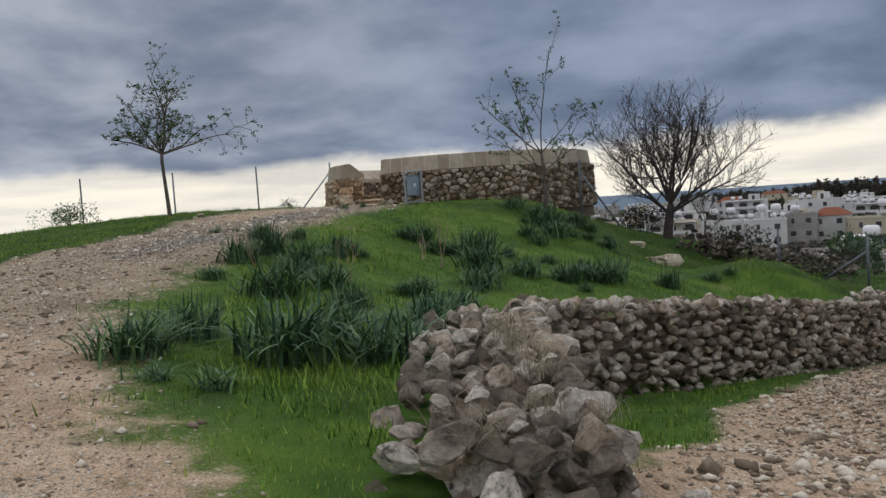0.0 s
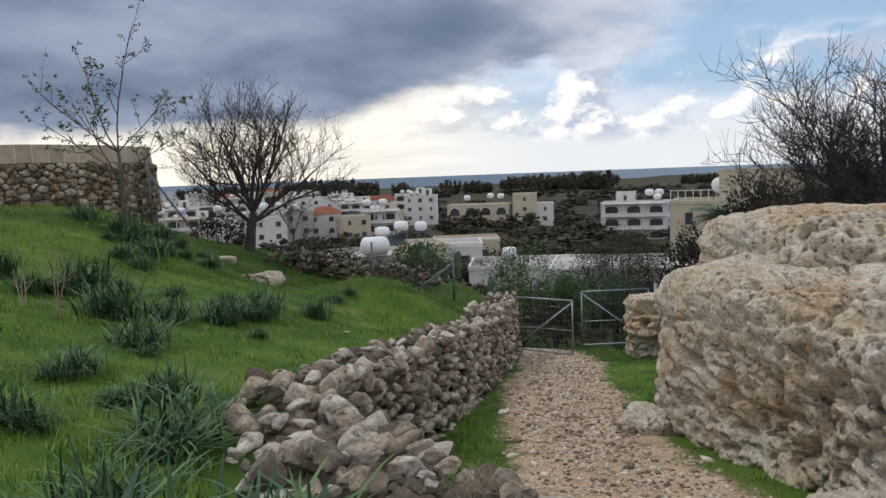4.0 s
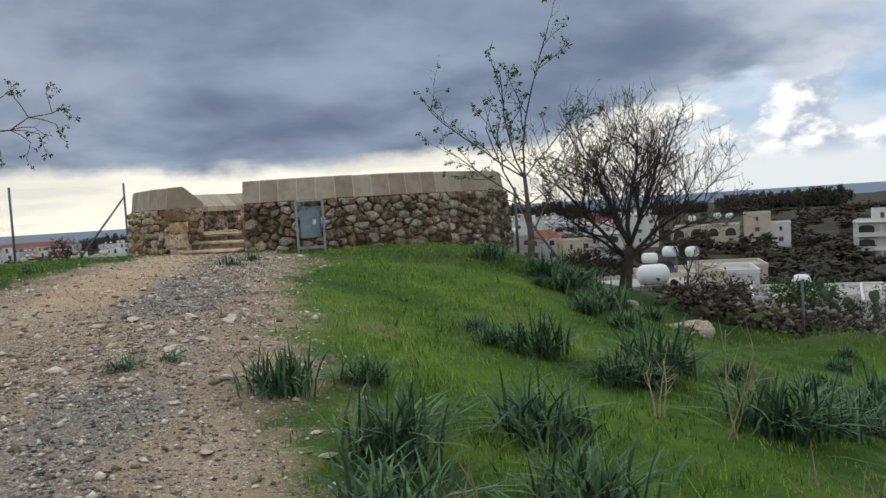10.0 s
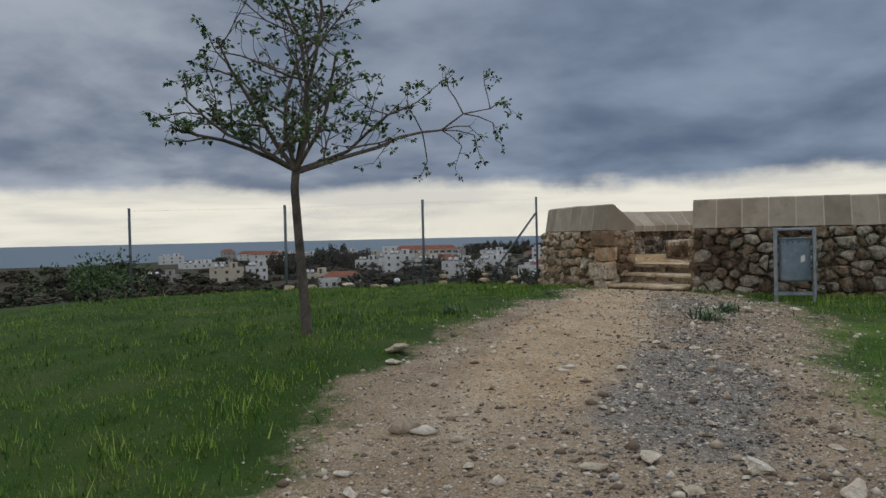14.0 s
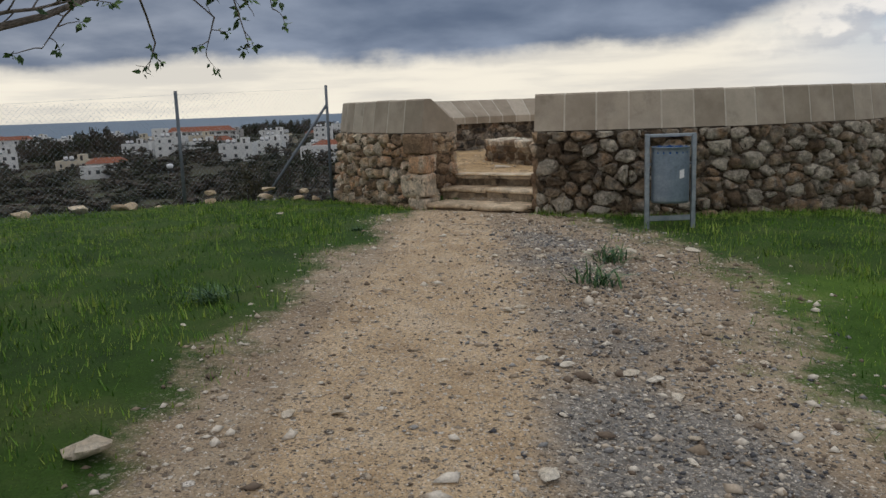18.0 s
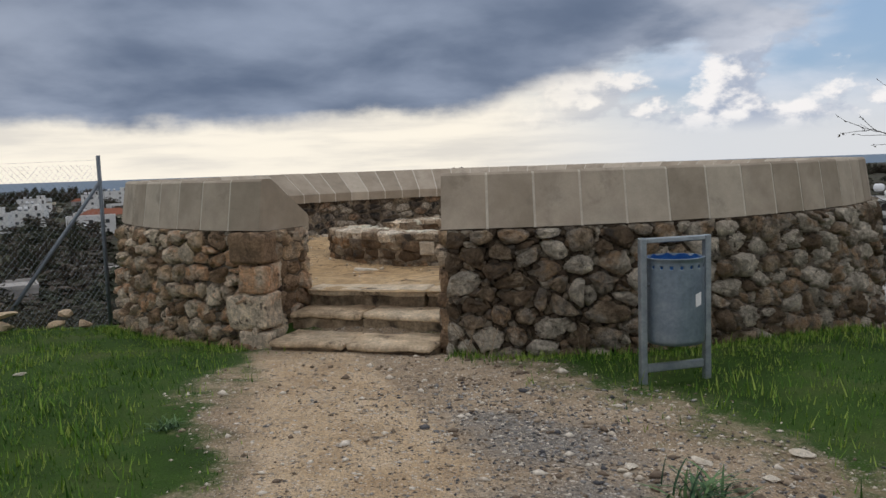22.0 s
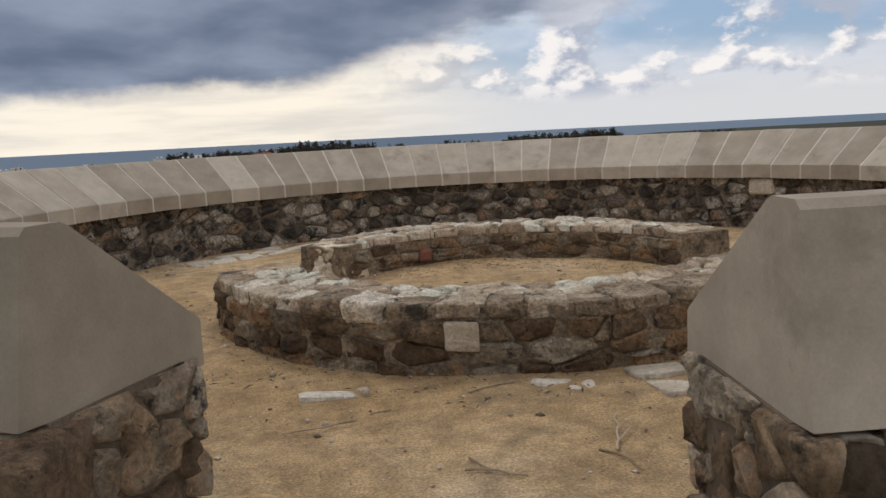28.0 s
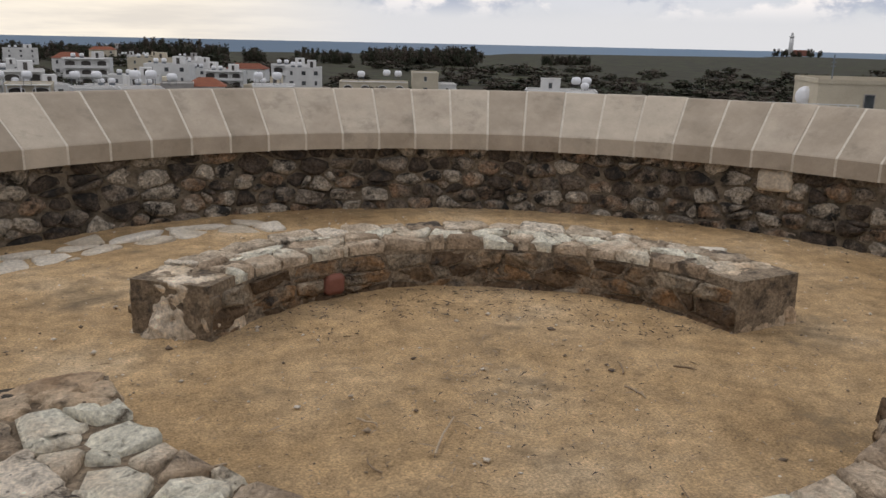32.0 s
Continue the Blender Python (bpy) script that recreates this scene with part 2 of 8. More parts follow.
M_CHIP = mat("wedging_stone", [(0.096, 0.070, 0.046), (0.200, 0.154, 0.100), (0.184, 0.158, 0.128), (0.240, 0.162, 0.094), (0.336, 0.288, 0.216)], 3, 0.95, 0.9, 50, 0.8, 0.4, island=True, relief=0.02, rscale=12, mottle=0.4)
M_MORTAR = mat("earth_mortar", [(0.10, 0.075, 0.052), (0.22, 0.17, 0.12)], 3, 1.0, 0.8, 60, 0, 0.4)
M_MORTAR_IN = mat("grey_wall_mortar", [(0.19, 0.155, 0.11), (0.35, 0.285, 0.205)], 3, 1.0, 0.8, 40, 0, 0.4, spots=((0.04, 0.036, 0.03), 5, 0.5, 0.62), relief=0.03, rscale=10, mottle=0.4)
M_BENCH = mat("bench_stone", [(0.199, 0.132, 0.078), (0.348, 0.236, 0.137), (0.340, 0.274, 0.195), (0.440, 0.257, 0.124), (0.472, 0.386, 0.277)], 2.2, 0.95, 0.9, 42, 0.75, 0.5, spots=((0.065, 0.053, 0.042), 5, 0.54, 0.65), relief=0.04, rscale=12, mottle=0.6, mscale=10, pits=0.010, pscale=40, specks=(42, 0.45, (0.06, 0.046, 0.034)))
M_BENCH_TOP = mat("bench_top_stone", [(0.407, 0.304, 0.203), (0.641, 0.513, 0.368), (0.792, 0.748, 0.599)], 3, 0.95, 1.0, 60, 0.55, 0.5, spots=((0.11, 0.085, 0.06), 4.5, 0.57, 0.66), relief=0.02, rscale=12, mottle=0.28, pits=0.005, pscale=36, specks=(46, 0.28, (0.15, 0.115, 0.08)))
# lip blocks: lichen spots, and the shade of the bench side in the tone
M_LIP = mat("lichened_shaded_lip_stone", [(0.32, 0.24, 0.16), (0.50, 0.395, 0.275), (0.64, 0.53, 0.39), (0.80, 0.70, 0.555)], 3.2, 0.95, 1.0, 60, 0.6, 0.6, spots=((0.075, 0.062, 0.048), 5, 0.55, 0.63), relief=0.025, rscale=12, mottle=0.4, pits=0.006, pscale=36, specks=(44, 0.40, (0.07, 0.056, 0.042)))
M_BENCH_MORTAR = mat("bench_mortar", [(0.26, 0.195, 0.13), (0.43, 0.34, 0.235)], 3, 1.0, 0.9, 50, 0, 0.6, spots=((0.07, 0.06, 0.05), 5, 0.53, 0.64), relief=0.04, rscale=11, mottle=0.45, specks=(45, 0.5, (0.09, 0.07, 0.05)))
M_CAP = mat("cast_coping", [(0.335, 0.28, 0.21), (0.415, 0.35, 0.27), (0.485, 0.42, 0.33)], 1.6, 0.9, 0.08, 120, 0.5, 0.10, spots=((0.22, 0.19, 0.145), 2.8, 0.55, 0.76), mottle=0.14, mscale=4)
M_JOINT = mat("pale_joint_mortar", [(0.55, 0.50, 0.41), (0.68, 0.63, 0.53)], 9, 0.95, 0.3, 60, 0, 0.2)
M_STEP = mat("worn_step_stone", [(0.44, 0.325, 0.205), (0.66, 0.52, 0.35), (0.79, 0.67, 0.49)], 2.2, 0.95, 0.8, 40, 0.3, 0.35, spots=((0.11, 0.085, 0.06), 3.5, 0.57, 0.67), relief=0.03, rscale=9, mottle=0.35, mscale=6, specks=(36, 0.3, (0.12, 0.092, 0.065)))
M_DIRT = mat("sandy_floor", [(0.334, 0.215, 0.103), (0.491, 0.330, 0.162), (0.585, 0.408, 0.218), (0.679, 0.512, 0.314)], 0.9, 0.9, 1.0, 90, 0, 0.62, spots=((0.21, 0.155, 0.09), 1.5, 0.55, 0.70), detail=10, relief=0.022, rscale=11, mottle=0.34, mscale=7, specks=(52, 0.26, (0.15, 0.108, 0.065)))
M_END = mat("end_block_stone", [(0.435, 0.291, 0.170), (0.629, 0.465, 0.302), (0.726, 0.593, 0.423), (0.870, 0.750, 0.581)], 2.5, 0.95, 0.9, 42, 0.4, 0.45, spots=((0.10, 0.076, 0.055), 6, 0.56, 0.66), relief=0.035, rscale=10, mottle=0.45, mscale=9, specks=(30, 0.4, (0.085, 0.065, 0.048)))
# risers: stains, plus the shade below the treads put into a darker tone
M_RISER = mat("stained_shaded_riser_stone", [(0.14, 0.10, 0.065), (0.27, 0.195, 0.12), (0.42, 0.33, 0.22)], 4, 0.95, 0.9, 40, 0.4, 0.5, spots=((0.06, 0.048, 0.036), 5, 0.50, 0.62), relief=0.03, rscale=10, mottle=0.45)
M_SLAB = mat("pale_flagstone", [(0.60, 0.505, 0.375), (0.76, 0.67, 0.53), (0.85, 0.775, 0.645)], 4, 0.95, 0.7, 36, 0.5, 0.35, relief=0.02, rscale=9)
# spots and specks here paint shade into the hollows of the rock
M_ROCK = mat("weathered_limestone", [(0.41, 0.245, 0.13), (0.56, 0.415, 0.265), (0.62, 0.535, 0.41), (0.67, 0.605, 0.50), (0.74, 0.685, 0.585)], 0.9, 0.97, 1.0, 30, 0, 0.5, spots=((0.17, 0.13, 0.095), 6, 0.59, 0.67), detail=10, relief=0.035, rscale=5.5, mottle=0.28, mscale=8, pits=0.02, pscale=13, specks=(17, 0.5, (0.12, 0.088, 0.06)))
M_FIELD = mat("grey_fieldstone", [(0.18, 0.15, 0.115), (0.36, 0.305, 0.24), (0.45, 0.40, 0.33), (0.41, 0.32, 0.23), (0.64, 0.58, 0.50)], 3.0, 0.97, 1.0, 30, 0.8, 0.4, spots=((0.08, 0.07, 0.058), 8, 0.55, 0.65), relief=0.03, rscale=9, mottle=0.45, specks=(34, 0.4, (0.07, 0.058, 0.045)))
M_FIELD_J = mat("grey_fieldstone_far", [(0.18, 0.15, 0.115), (0.36, 0.305, 0.24), (0.45, 0.40, 0.33), (0.41, 0.32, 0.23), (0.64, 0.58, 0.50)], 3.0, 0.97, 1.0, 30, 0.8, 0.4, spots=((0.08, 0.07, 0.058), 8, 0.55, 0.65), island=True, relief=0.03, rscale=9, mottle=0.45)
# browner fieldstone, its tone lowered for the shadow the field wall lies in
M_FIELD_SHADED = mat("shaded_field_stone", [(0.07, 0.055, 0.042), (0.14, 0.115, 0.09), (0.21, 0.175, 0.135), (0.30, 0.26, 0.21)], 3.0, 0.97, 1.0, 30, 0.7, 0.4, spots=((0.04, 0.036, 0.03), 8, 0.52, 0.64), island=True, relief=0.03, rscale=9, mottle=0.45)
# evergreen leaves, darker than foliage is: the crown's deep shade in their colour
M_DARKBUSH = mat("dark_evergreen", [(0.016, 0.015, 0.010), (0.030, 0.027, 0.017), (0.058, 0.05, 0.032)], 1.5, 0.9, 0, 20, 0.7, 0.3, island=True)
M_PEBBLE = mat("gravel_stone", [(0.19, 0.145, 0.105), (0.36, 0.285, 0.20), (0.52, 0.43, 0.325), (0.72, 0.65, 0.54)], 6, 0.95, 0.4, 60, 0.8, 0.3, island=True)
M_GREYGRAVEL = mat("grey_gravel", [(0.085, 0.085, 0.09), (0.19, 0.185, 0.18), (0.36, 0.35, 0.33)], 6, 0.95, 0.4, 60, 0.8, 0.3, island=True)
M_STEEL = mat("galvanised_steel", [(0.22, 0.26, 0.29), (0.32, 0.36, 0.39), (0.42, 0.46, 0.49)], 9, 0.45, 0.05, 60, 0.2, 0.15, metal=0.75, spec=0.5)
M_BINSHEET = mat("blue_grey_steel_sheet", [(0.17, 0.22, 0.27), (0.24, 0.30, 0.36), (0.33, 0.39, 0.44)], 5, 0.42, 0.05, 40, 0.1, 0.15, metal=0.65, spec=0.5)
M_POST = mat("dull_fence_steel", [(0.12, 0.14, 0.16), (0.20, 0.225, 0.245)], 7, 0.6, 0.1, 60, 0.2, 0.2, metal=0.5)
M_BLUEBAG = mat("blue_plastic_bag", [(0.02, 0.09, 0.30), (0.04, 0.16, 0.45)], 12, 0.35, 0.4, 30, 0, 0.2)
M_PAPER = mat("white_paper", [(0.75, 0.75, 0.74), (0.83, 0.83, 0.82)], 20, 0.8, 0.0, 60, 0, 0.05)
M_LEAF = mat("carob_leaf", [(0.028, 0.062, 0.018), (0.058, 0.120, 0.032), (0.11, 0.185, 0.055)], 6, 0.62, 0, 40, 0.8, 0.2, island=True, spec=0.4)
M_ASPH = mat("asphodel_leaf", [(0.028, 0.066, 0.033), (0.060, 0.126, 0.056), (0.125, 0.215, 0.085)], 5, 0.75, 0, 40, 0.7, 0.2, island=True)
M_GRASS = mat("grass_blade", [(0.040, 0.108, 0.010), (0.092, 0.206, 0.017), (0.178, 0.315, 0.029), (0.30, 0.40, 0.066)], 0.8, 0.6, 0, 40, 0.6, 0.2, island=True)
# grass darkened for backlit hilltop blades and the shade beside the round wall
M_SHADED_TURF = mat("shaded_turf_blade", [(0.030, 0.090, 0.010), (0.086, 0.192, 0.016), (0.172, 0.305, 0.030), (0.30, 0.385, 0.068)], 0.9, 0.65, 0, 40, 0.6, 0.25, island=True)
M_STRAW = mat("dry_grass", [(0.20, 0.17, 0.11), (0.36, 0.31, 0.21)], 6, 0.9, 0, 40, 0.6, 0.2, island=True)
M_BARK = mat("grey_bark", [(0.07, 0.058, 0.048), (0.13, 0.11, 0.09), (0.20, 0.17, 0.14)], 8, 0.95, 0.8, 50, 0.2, 0.4)
M_BARE = mat("bare_branch", [(0.040, 0.034, 0.032), (0.078, 0.067, 0.062)], 6, 0.95, 0.4, 50, 0.2, 0.3)
M_SCRUB = mat("dark_scrub", [(0.028, 0.030, 0.018), (0.055, 0.052, 0.030), (0.095, 0.082, 0.052)], 1.5, 0.9, 0, 20, 0.7, 0.3, island=True)
M_TREEFAR = mat("far_foliage", [(0.032, 0.039, 0.025), (0.054, 0.060, 0.036), (0.077, 0.062, 0.049), (0.115, 0.093, 0.072)], 0.09, 1.0, 0, 5, 0.22, 0.3, island=True)
M_WHITE = mat("white_render", [(0.60, 0.60, 0.58), (0.74, 0.74, 0.72)], 0.5, 0.85, 0.1, 10, 0.3, 0.1)
M_CREAM = mat("cream_render", [(0.50, 0.44, 0.33), (0.62, 0.56, 0.43)], 0.5, 0.85, 0.1, 10, 0.3, 0.1)
M_GREYW = mat("grey_render", [(0.34, 0.32, 0.30), (0.47, 0.45, 0.42)], 0.5, 0.9, 0.1, 10, 0.3, 0.12)
M_ROOF = mat("terracotta_roof", [(0.173, 0.058, 0.032), (0.259, 0.094, 0.050)], 1.0, 0.9, 0.3, 12, 0.3, 0.25)
M_GLASS = mat("dark_window_glass", [(0.04, 0.045, 0.05), (0.10, 0.11, 0.115)], 1, 0.12, 0, 10, 0.4, 0.1, spec=0.6)
# dark fill that paints the shade of loggias; also on the roof doors
M_SHADE = mat("opening_shade", [(0.05, 0.046, 0.042), (0.11, 0.10, 0.09)], 0.8, 0.9, 0, 10, 0.3, 0.2)
M_TANK = mat("white_tank", [(0.74, 0.75, 0.76), (0.82, 0.83, 0.84)], 2, 0.4, 0, 20, 0.1, 0.06)
M_PANEL = mat("solar_panel", [(0.015, 0.02, 0.03), (0.03, 0.04, 0.055)], 2, 0.15, 0, 10, 0, 0.1, spec=0.6)
M_CACTUS = mat("prickly_pear", [(0.05, 0.09, 0.05), (0.09, 0.14, 0.075)], 3, 0.7, 0.3, 30, 0.4, 0.2)
M_TWIG = mat("dry_twig", [(0.26, 0.19, 0.12), (0.50, 0.40, 0.28)], 8, 0.9, 0.3, 60, 0.6, 0.3)
M_BLUEPAINT = mat("blue_spray_paint", [(0.03, 0.045, 0.13), (0.05, 0.07, 0.18)], 20, 0.7, 0, 40, 0, 0.2)
M_RED = mat("red_tile_dark", [(0.19, 0.075, 0.05), (0.28, 0.12, 0.085)], 3, 0.8, 0.1, 30, 0.2, 0.2)


def water_material():
    m = bpy.data.materials.new("sea_water")
    m.use_nodes = True
    n, l = m.node_tree.nodes, m.node_tree.links
    b = n["Principled BSDF"]
    b.inputs["Base Color"].default_value = (0.045, 0.10, 0.16, 1)
    b.inputs["Roughness"].default_value = 0.45
    t = n.new("ShaderNodeTexNoise")
    t.inputs["Scale"].default_value, t.inputs["Detail"].default_value = 0.05, 8
    geo = n.new("ShaderNodeNewGeometry")
    l.new(geo.outputs["Position"], t.inputs["Vector"])
    bn = n.new("ShaderNodeBump")
    bn.inputs["Strength"].default_value, bn.inputs["Distance"].default_value = 0.5, 1.0
    l.new(t.outputs[0], bn.inputs["Height"])
    l.new(bn.outputs[0], b.inputs["Normal"])
    return m


M_SEA = water_material()


def ground_material():
    """Turf, stony earth path and grey gravel, mixed by where the path runs and broken up by noise; scrub and fields far off."""
    m = bpy.data.materials.new("turf_and_path")
    m.use_nodes = True
    n, l = m.node_tree.nodes, m.node_tree.links
    b = n["Principled BSDF"]
    b.inputs["Roughness"].default_value = 0.95
    b.inputs["Specular IOR Level"].default_value = 0.15
    geo = n.new("ShaderNodeNewGeometry")

    def nz(sc, det=6, ro=0.6):
        t = n.new("ShaderNodeTexNoise")
        t.inputs["Scale"].default_value, t.inputs["Detail"].default_value, t.inputs["Roughness"].default_value = sc, det, ro
        l.new(geo.outputs["Position"], t.inputs["Vector"])
        return t.outputs[0]

    def ramp(f, stops):
        r = n.new("ShaderNodeValToRGB")
        e = r.color_ramp.elements
        while len(e) < len(stops):
            e.new(0.5)
        for k, (p, c) in enumerate(stops):
            e[k].position, e[k].color = p, (*c, 1)
        l.new(f, r.inputs[0])
        return r.outputs[0]

    def mix(f, a, c):
        x = n.new("ShaderNodeMix")
        x.data_type = "RGBA"
        l.new(f, x.inputs[0])
        l.new(a, x.inputs[6])
        l.new(c, x.inputs[7])
        return x.outputs[2]

    def attr(name):
        a = n.new("ShaderNodeAttribute")
        a.attribute_name = name
        return a.outputs["Fac"]

    def edge(f, amount, lo=0.35, hi=0.65):
        a = n.new("ShaderNodeMath")
        a.operation = "MULTIPLY_ADD"
        s = n.new("ShaderNodeMath")
        s.operation = "SUBTRACT"
        l.new(nz(3.2, 9, 0.7), s.inputs[0])
        s.inputs[1].default_value = 0.5
        l.new(s.outputs[0], a.inputs[0])
        a.inputs[1].default_value = amount
        l.new(f, a.inputs[2])
        r = n.new("ShaderNodeMapRange")
        r.interpolation_type = "SMOOTHSTEP"
        r.inputs[1].default_value, r.inputs[2].default_value = lo, hi
        l.new(a.outputs[0], r.inputs[0])
        return r.outputs[0]

    turf = ramp(nz(0.9, 8), [(0.3, (0.030, 0.065, 0.010)), (0.45, (0.055, 0.112, 0.014)), (0.6, (0.095, 0.165, 0.022)), (0.72, (0.15, 0.17, 0.055))])
    earth = ramp(nz(1.3, 10, 0.68), [(0.28, (0.18, 0.13, 0.085)), (0.45, (0.34, 0.255, 0.165)), (0.58, (0.43, 0.335, 0.225)), (0.72, (0.53, 0.43, 0.305))])
    redearth = ramp(nz(1.6, 10, 0.68), [(0.28, (0.31, 0.195, 0.118)), (0.5, (0.56, 0.40, 0.265)), (0.72, (0.68, 0.545, 0.40))])
    gravel = ramp(nz(28, 6, 0.7), [(0.3, (0.095, 0.088, 0.082)), (0.5, (0.22, 0.205, 0.18)), (0.7, (0.42, 0.385, 0.335))])
    scrub = ramp(nz(0.07, 10, 0.7), [(0.32, (0.030, 0.029, 0.019)), (0.47, (0.054, 0.048, 0.033)), (0.58, (0.066, 0.068, 0.036)), (0.66, (0.062, 0.085, 0.032)), (0.78, (0.13, 0.115, 0.075))])
    # turf colour with that shade painted in
    shaded_turf = ramp(nz(1.1, 8), [(0.3, (0.022, 0.046, 0.009)), (0.5, (0.040, 0.083, 0.012)), (0.7, (0.08, 0.105, 0.032))])
    turf = mix(edge(attr("shaded_turf"), 0.5), turf, shaded_turf)
    col = mix(edge(attr("path"), 0.95), turf, mix(edge(attr("red"), 0.2), earth, redearth))
    sand = ramp(nz(2.1, 10, 0.68), [(0.3, (0.38, 0.26, 0.145)), (0.5, (0.55, 0.405, 0.245)), (0.7, (0.64, 0.505, 0.345))])
    col = mix(edge(attr("sand"), 0.5), col, sand)
    col = mix(edge(attr("gravel"), 0.7), col, gravel)
    col = mix(edge(attr("far"), 0.3), col, scrub)
    # stones of two sizes bedded in the earth
    onpath = edge(attr("path"), 0.35, 0.25, 0.7)
    heights = []
    wob = n.new("ShaderNodeTexNoise")
    wob.inputs["Scale"].default_value, wob.inputs["Detail"].default_value = 45.0, 3.0
    l.new(geo.outputs["Position"], wob.inputs["Vector"])
    uneven = n.new("ShaderNodeVectorMath")
    uneven.operation = "MULTIPLY_ADD"
    l.new(wob.outputs["Color"], uneven.inputs[0])
    uneven.inputs[1].default_value = (0.03, 0.03, 0.03)
    l.new(geo.outputs["Position"], uneven.inputs[2])
    for cells, fill, share in ((11.0, 0.30, 0.84), (25.0, 0.38, 0.62), (58.0, 0.42, 0.42), (120.0, 0.42, 0.35)):
        v = n.new("ShaderNodeTexVoronoi")
        v.inputs["Scale"].default_value = cells
        l.new(uneven.outputs[0], v.inputs["Vector"])
        sep = n.new("ShaderNodeSeparateColor")
        l.new(v.outputs["Color"], sep.inputs[0])
        r = n.new("ShaderNodeMapRange")
        r.inputs[1].default_value, r.inputs[2].default_value = fill, fill * 0.75
        l.new(v.outputs["Distance"], r.inputs[0])
        some = n.new("ShaderNodeMath")
        some.operation = "GREATER_THAN"
        some.inputs[1].default_value = share
        l.new(sep.outputs[0], some.inputs[0])
        m1, m2 = n.new("ShaderNodeMath"), n.new("ShaderNodeMath")
        m1.operation = m2.operation = "MULTIPLY"
        l.new(r.outputs[0], m1.inputs[0])
        l.new(some.outputs[0], m1.inputs[1])
        l.new(m1.outputs[0], m2.inputs[0])
        l.new(onpath, m2.inputs[1])
        stones = ramp(sep.outputs[1], [(0.0, (0.07, 0.062, 0.056)), (0.35, (0.20, 0.165, 0.128)), (0.65, (0.44, 0.37, 0.28)), (1.0, (0.74, 0.68, 0.59))])
        col = mix(m2.outputs[0], col, stones)
        heights.append((m2.outputs[0], 0.16 / cells))
    fine = nz(70, 5, 0.7)
    mr = n.new("ShaderNodeMapRange")
    mr.inputs[1].default_value, mr.inputs[2].default_value, mr.inputs[3].default_value, mr.inputs[4].default_value = 0.3, 0.7, 0.55, 1.3
    l.new(fine, mr.inputs[0])
    sc = n.new("ShaderNodeVectorMath")
    sc.operation = "SCALE"
    l.new(col, sc.inputs[0])
    l.new(mr.outputs[0], sc.inputs["Scale"])
    l.new(sc.outputs[0], b.inputs["Base Color"])
    bn = n.new("ShaderNodeBump")
    bn.inputs["Strength"].default_value, bn.inputs["Distance"].default_value = 0.7, 0.02
    l.new(nz(26, 8, 0.7), bn.inputs["Height"])
    top = bn.outputs[0]
    for h, size in heights:
        b2 = n.new("ShaderNodeBump")
        b2.inputs["Strength"].default_value, b2.inputs["Distance"].default_value = 0.8, size
        l.new(h, b2.inputs["Height"])
        l.new(top, b2.inputs["Normal"])
        top = b2.outputs[0]
    l.new(top, b.inputs["Normal"])
    return m


M_GROUND = ground_material()

# ---- helpers of this scene ----


def mesh_of(name, verts, faces, material, smooth=True):
    me = bpy.data.meshes.new(name)
    me.from_pydata([tuple(v) for v in verts], [], [tuple(f) for f in faces])
    if smooth:
        me.polygons.foreach_set("use_smooth", [True] * len(me.polygons))
    me.materials.append(material)
    me.update()
    return me


def fast_mesh(name, verts, loops, per, material, smooth=False):
    """A mesh from an array of corners and of equal faces with that many corners each."""
    me = bpy.data.meshes.new(name)
    verts, loops = np.asarray(verts, np.float32), np.asarray(loops, np.int32).reshape(-1)
    me.vertices.add(len(verts))
    me.vertices.foreach_set("co", verts.reshape(-1))
    me.loops.add(len(loops))
    me.loops.foreach_set("vertex_index", loops)
    count = len(loops) // per
    me.polygons.add(count)
    me.polygons.foreach_set("loop_start", np.arange(count, dtype=np.int32) * per)
    if smooth:
        me.polygons.foreach_set("use_smooth", np.ones(count, bool))
    me.materials.append(material)
    me.update(calc_edges=True)
    me.validate()
    return me


def thing(name, at, label, category, group="", kind=""):
    ob = new(name)
    ob.empty_display_size = 0.1
    ob.location = at
    return tagged(ob, label, category, group, kind)


def under(name, me, parent, label="", m=None):
    """A mesh object under a thing or a part, in the parent's own coordinates."""
    ob = new(name, me)
    ob.parent = parent
    if m is not None:
        ob.matrix_basis = m
    return tagged(ob, label)


def part(name, bm, material, parent, label="", smooth=False, m=None):
    me = bpy.data.meshes.new(name)
    bm.to_mesh(me)
    bm.free()
    if smooth:
        me.polygons.foreach_set("use_smooth", [True] * len(me.polygons))
    me.materials.append(material)
    return under(name, me, parent, label, m)


def box_bm(sx, sy, sz, at=(0, 0, 0), bevel=0.0, cuts=0, rough=0.0, seed=0, rz=0.0):
    bm = bmesh.new()
    bmesh.ops.create_cube(bm, size=1)
    bmesh.ops.scale(bm, vec=(sx, sy, sz), verts=bm.verts)
    if bevel:
        bmesh.ops.bevel(bm, geom=bm.edges[:], offset=bevel, segments=1, affect="EDGES")
    if cuts:
        bmesh.ops.subdivide_edges(bm, edges=bm.edges[:], cuts=cuts, use_grid_fill=True)
    if rough:
        for v in bm.verts:
            v.co += noise.noise_vector(v.co * 3.1 + Vector((seed * 7.7, seed, 0))) * rough + noise.noise_vector(v.co * 9 + Vector((0, seed * 3.3, 0))) * rough * 0.5
    if rz:
        bmesh.ops.rotate(bm, matrix=Matrix.Rotation(rz, 3, "Z"), verts=bm.verts)
    bmesh.ops.translate(bm, vec=at, verts=bm.verts)
    return bm


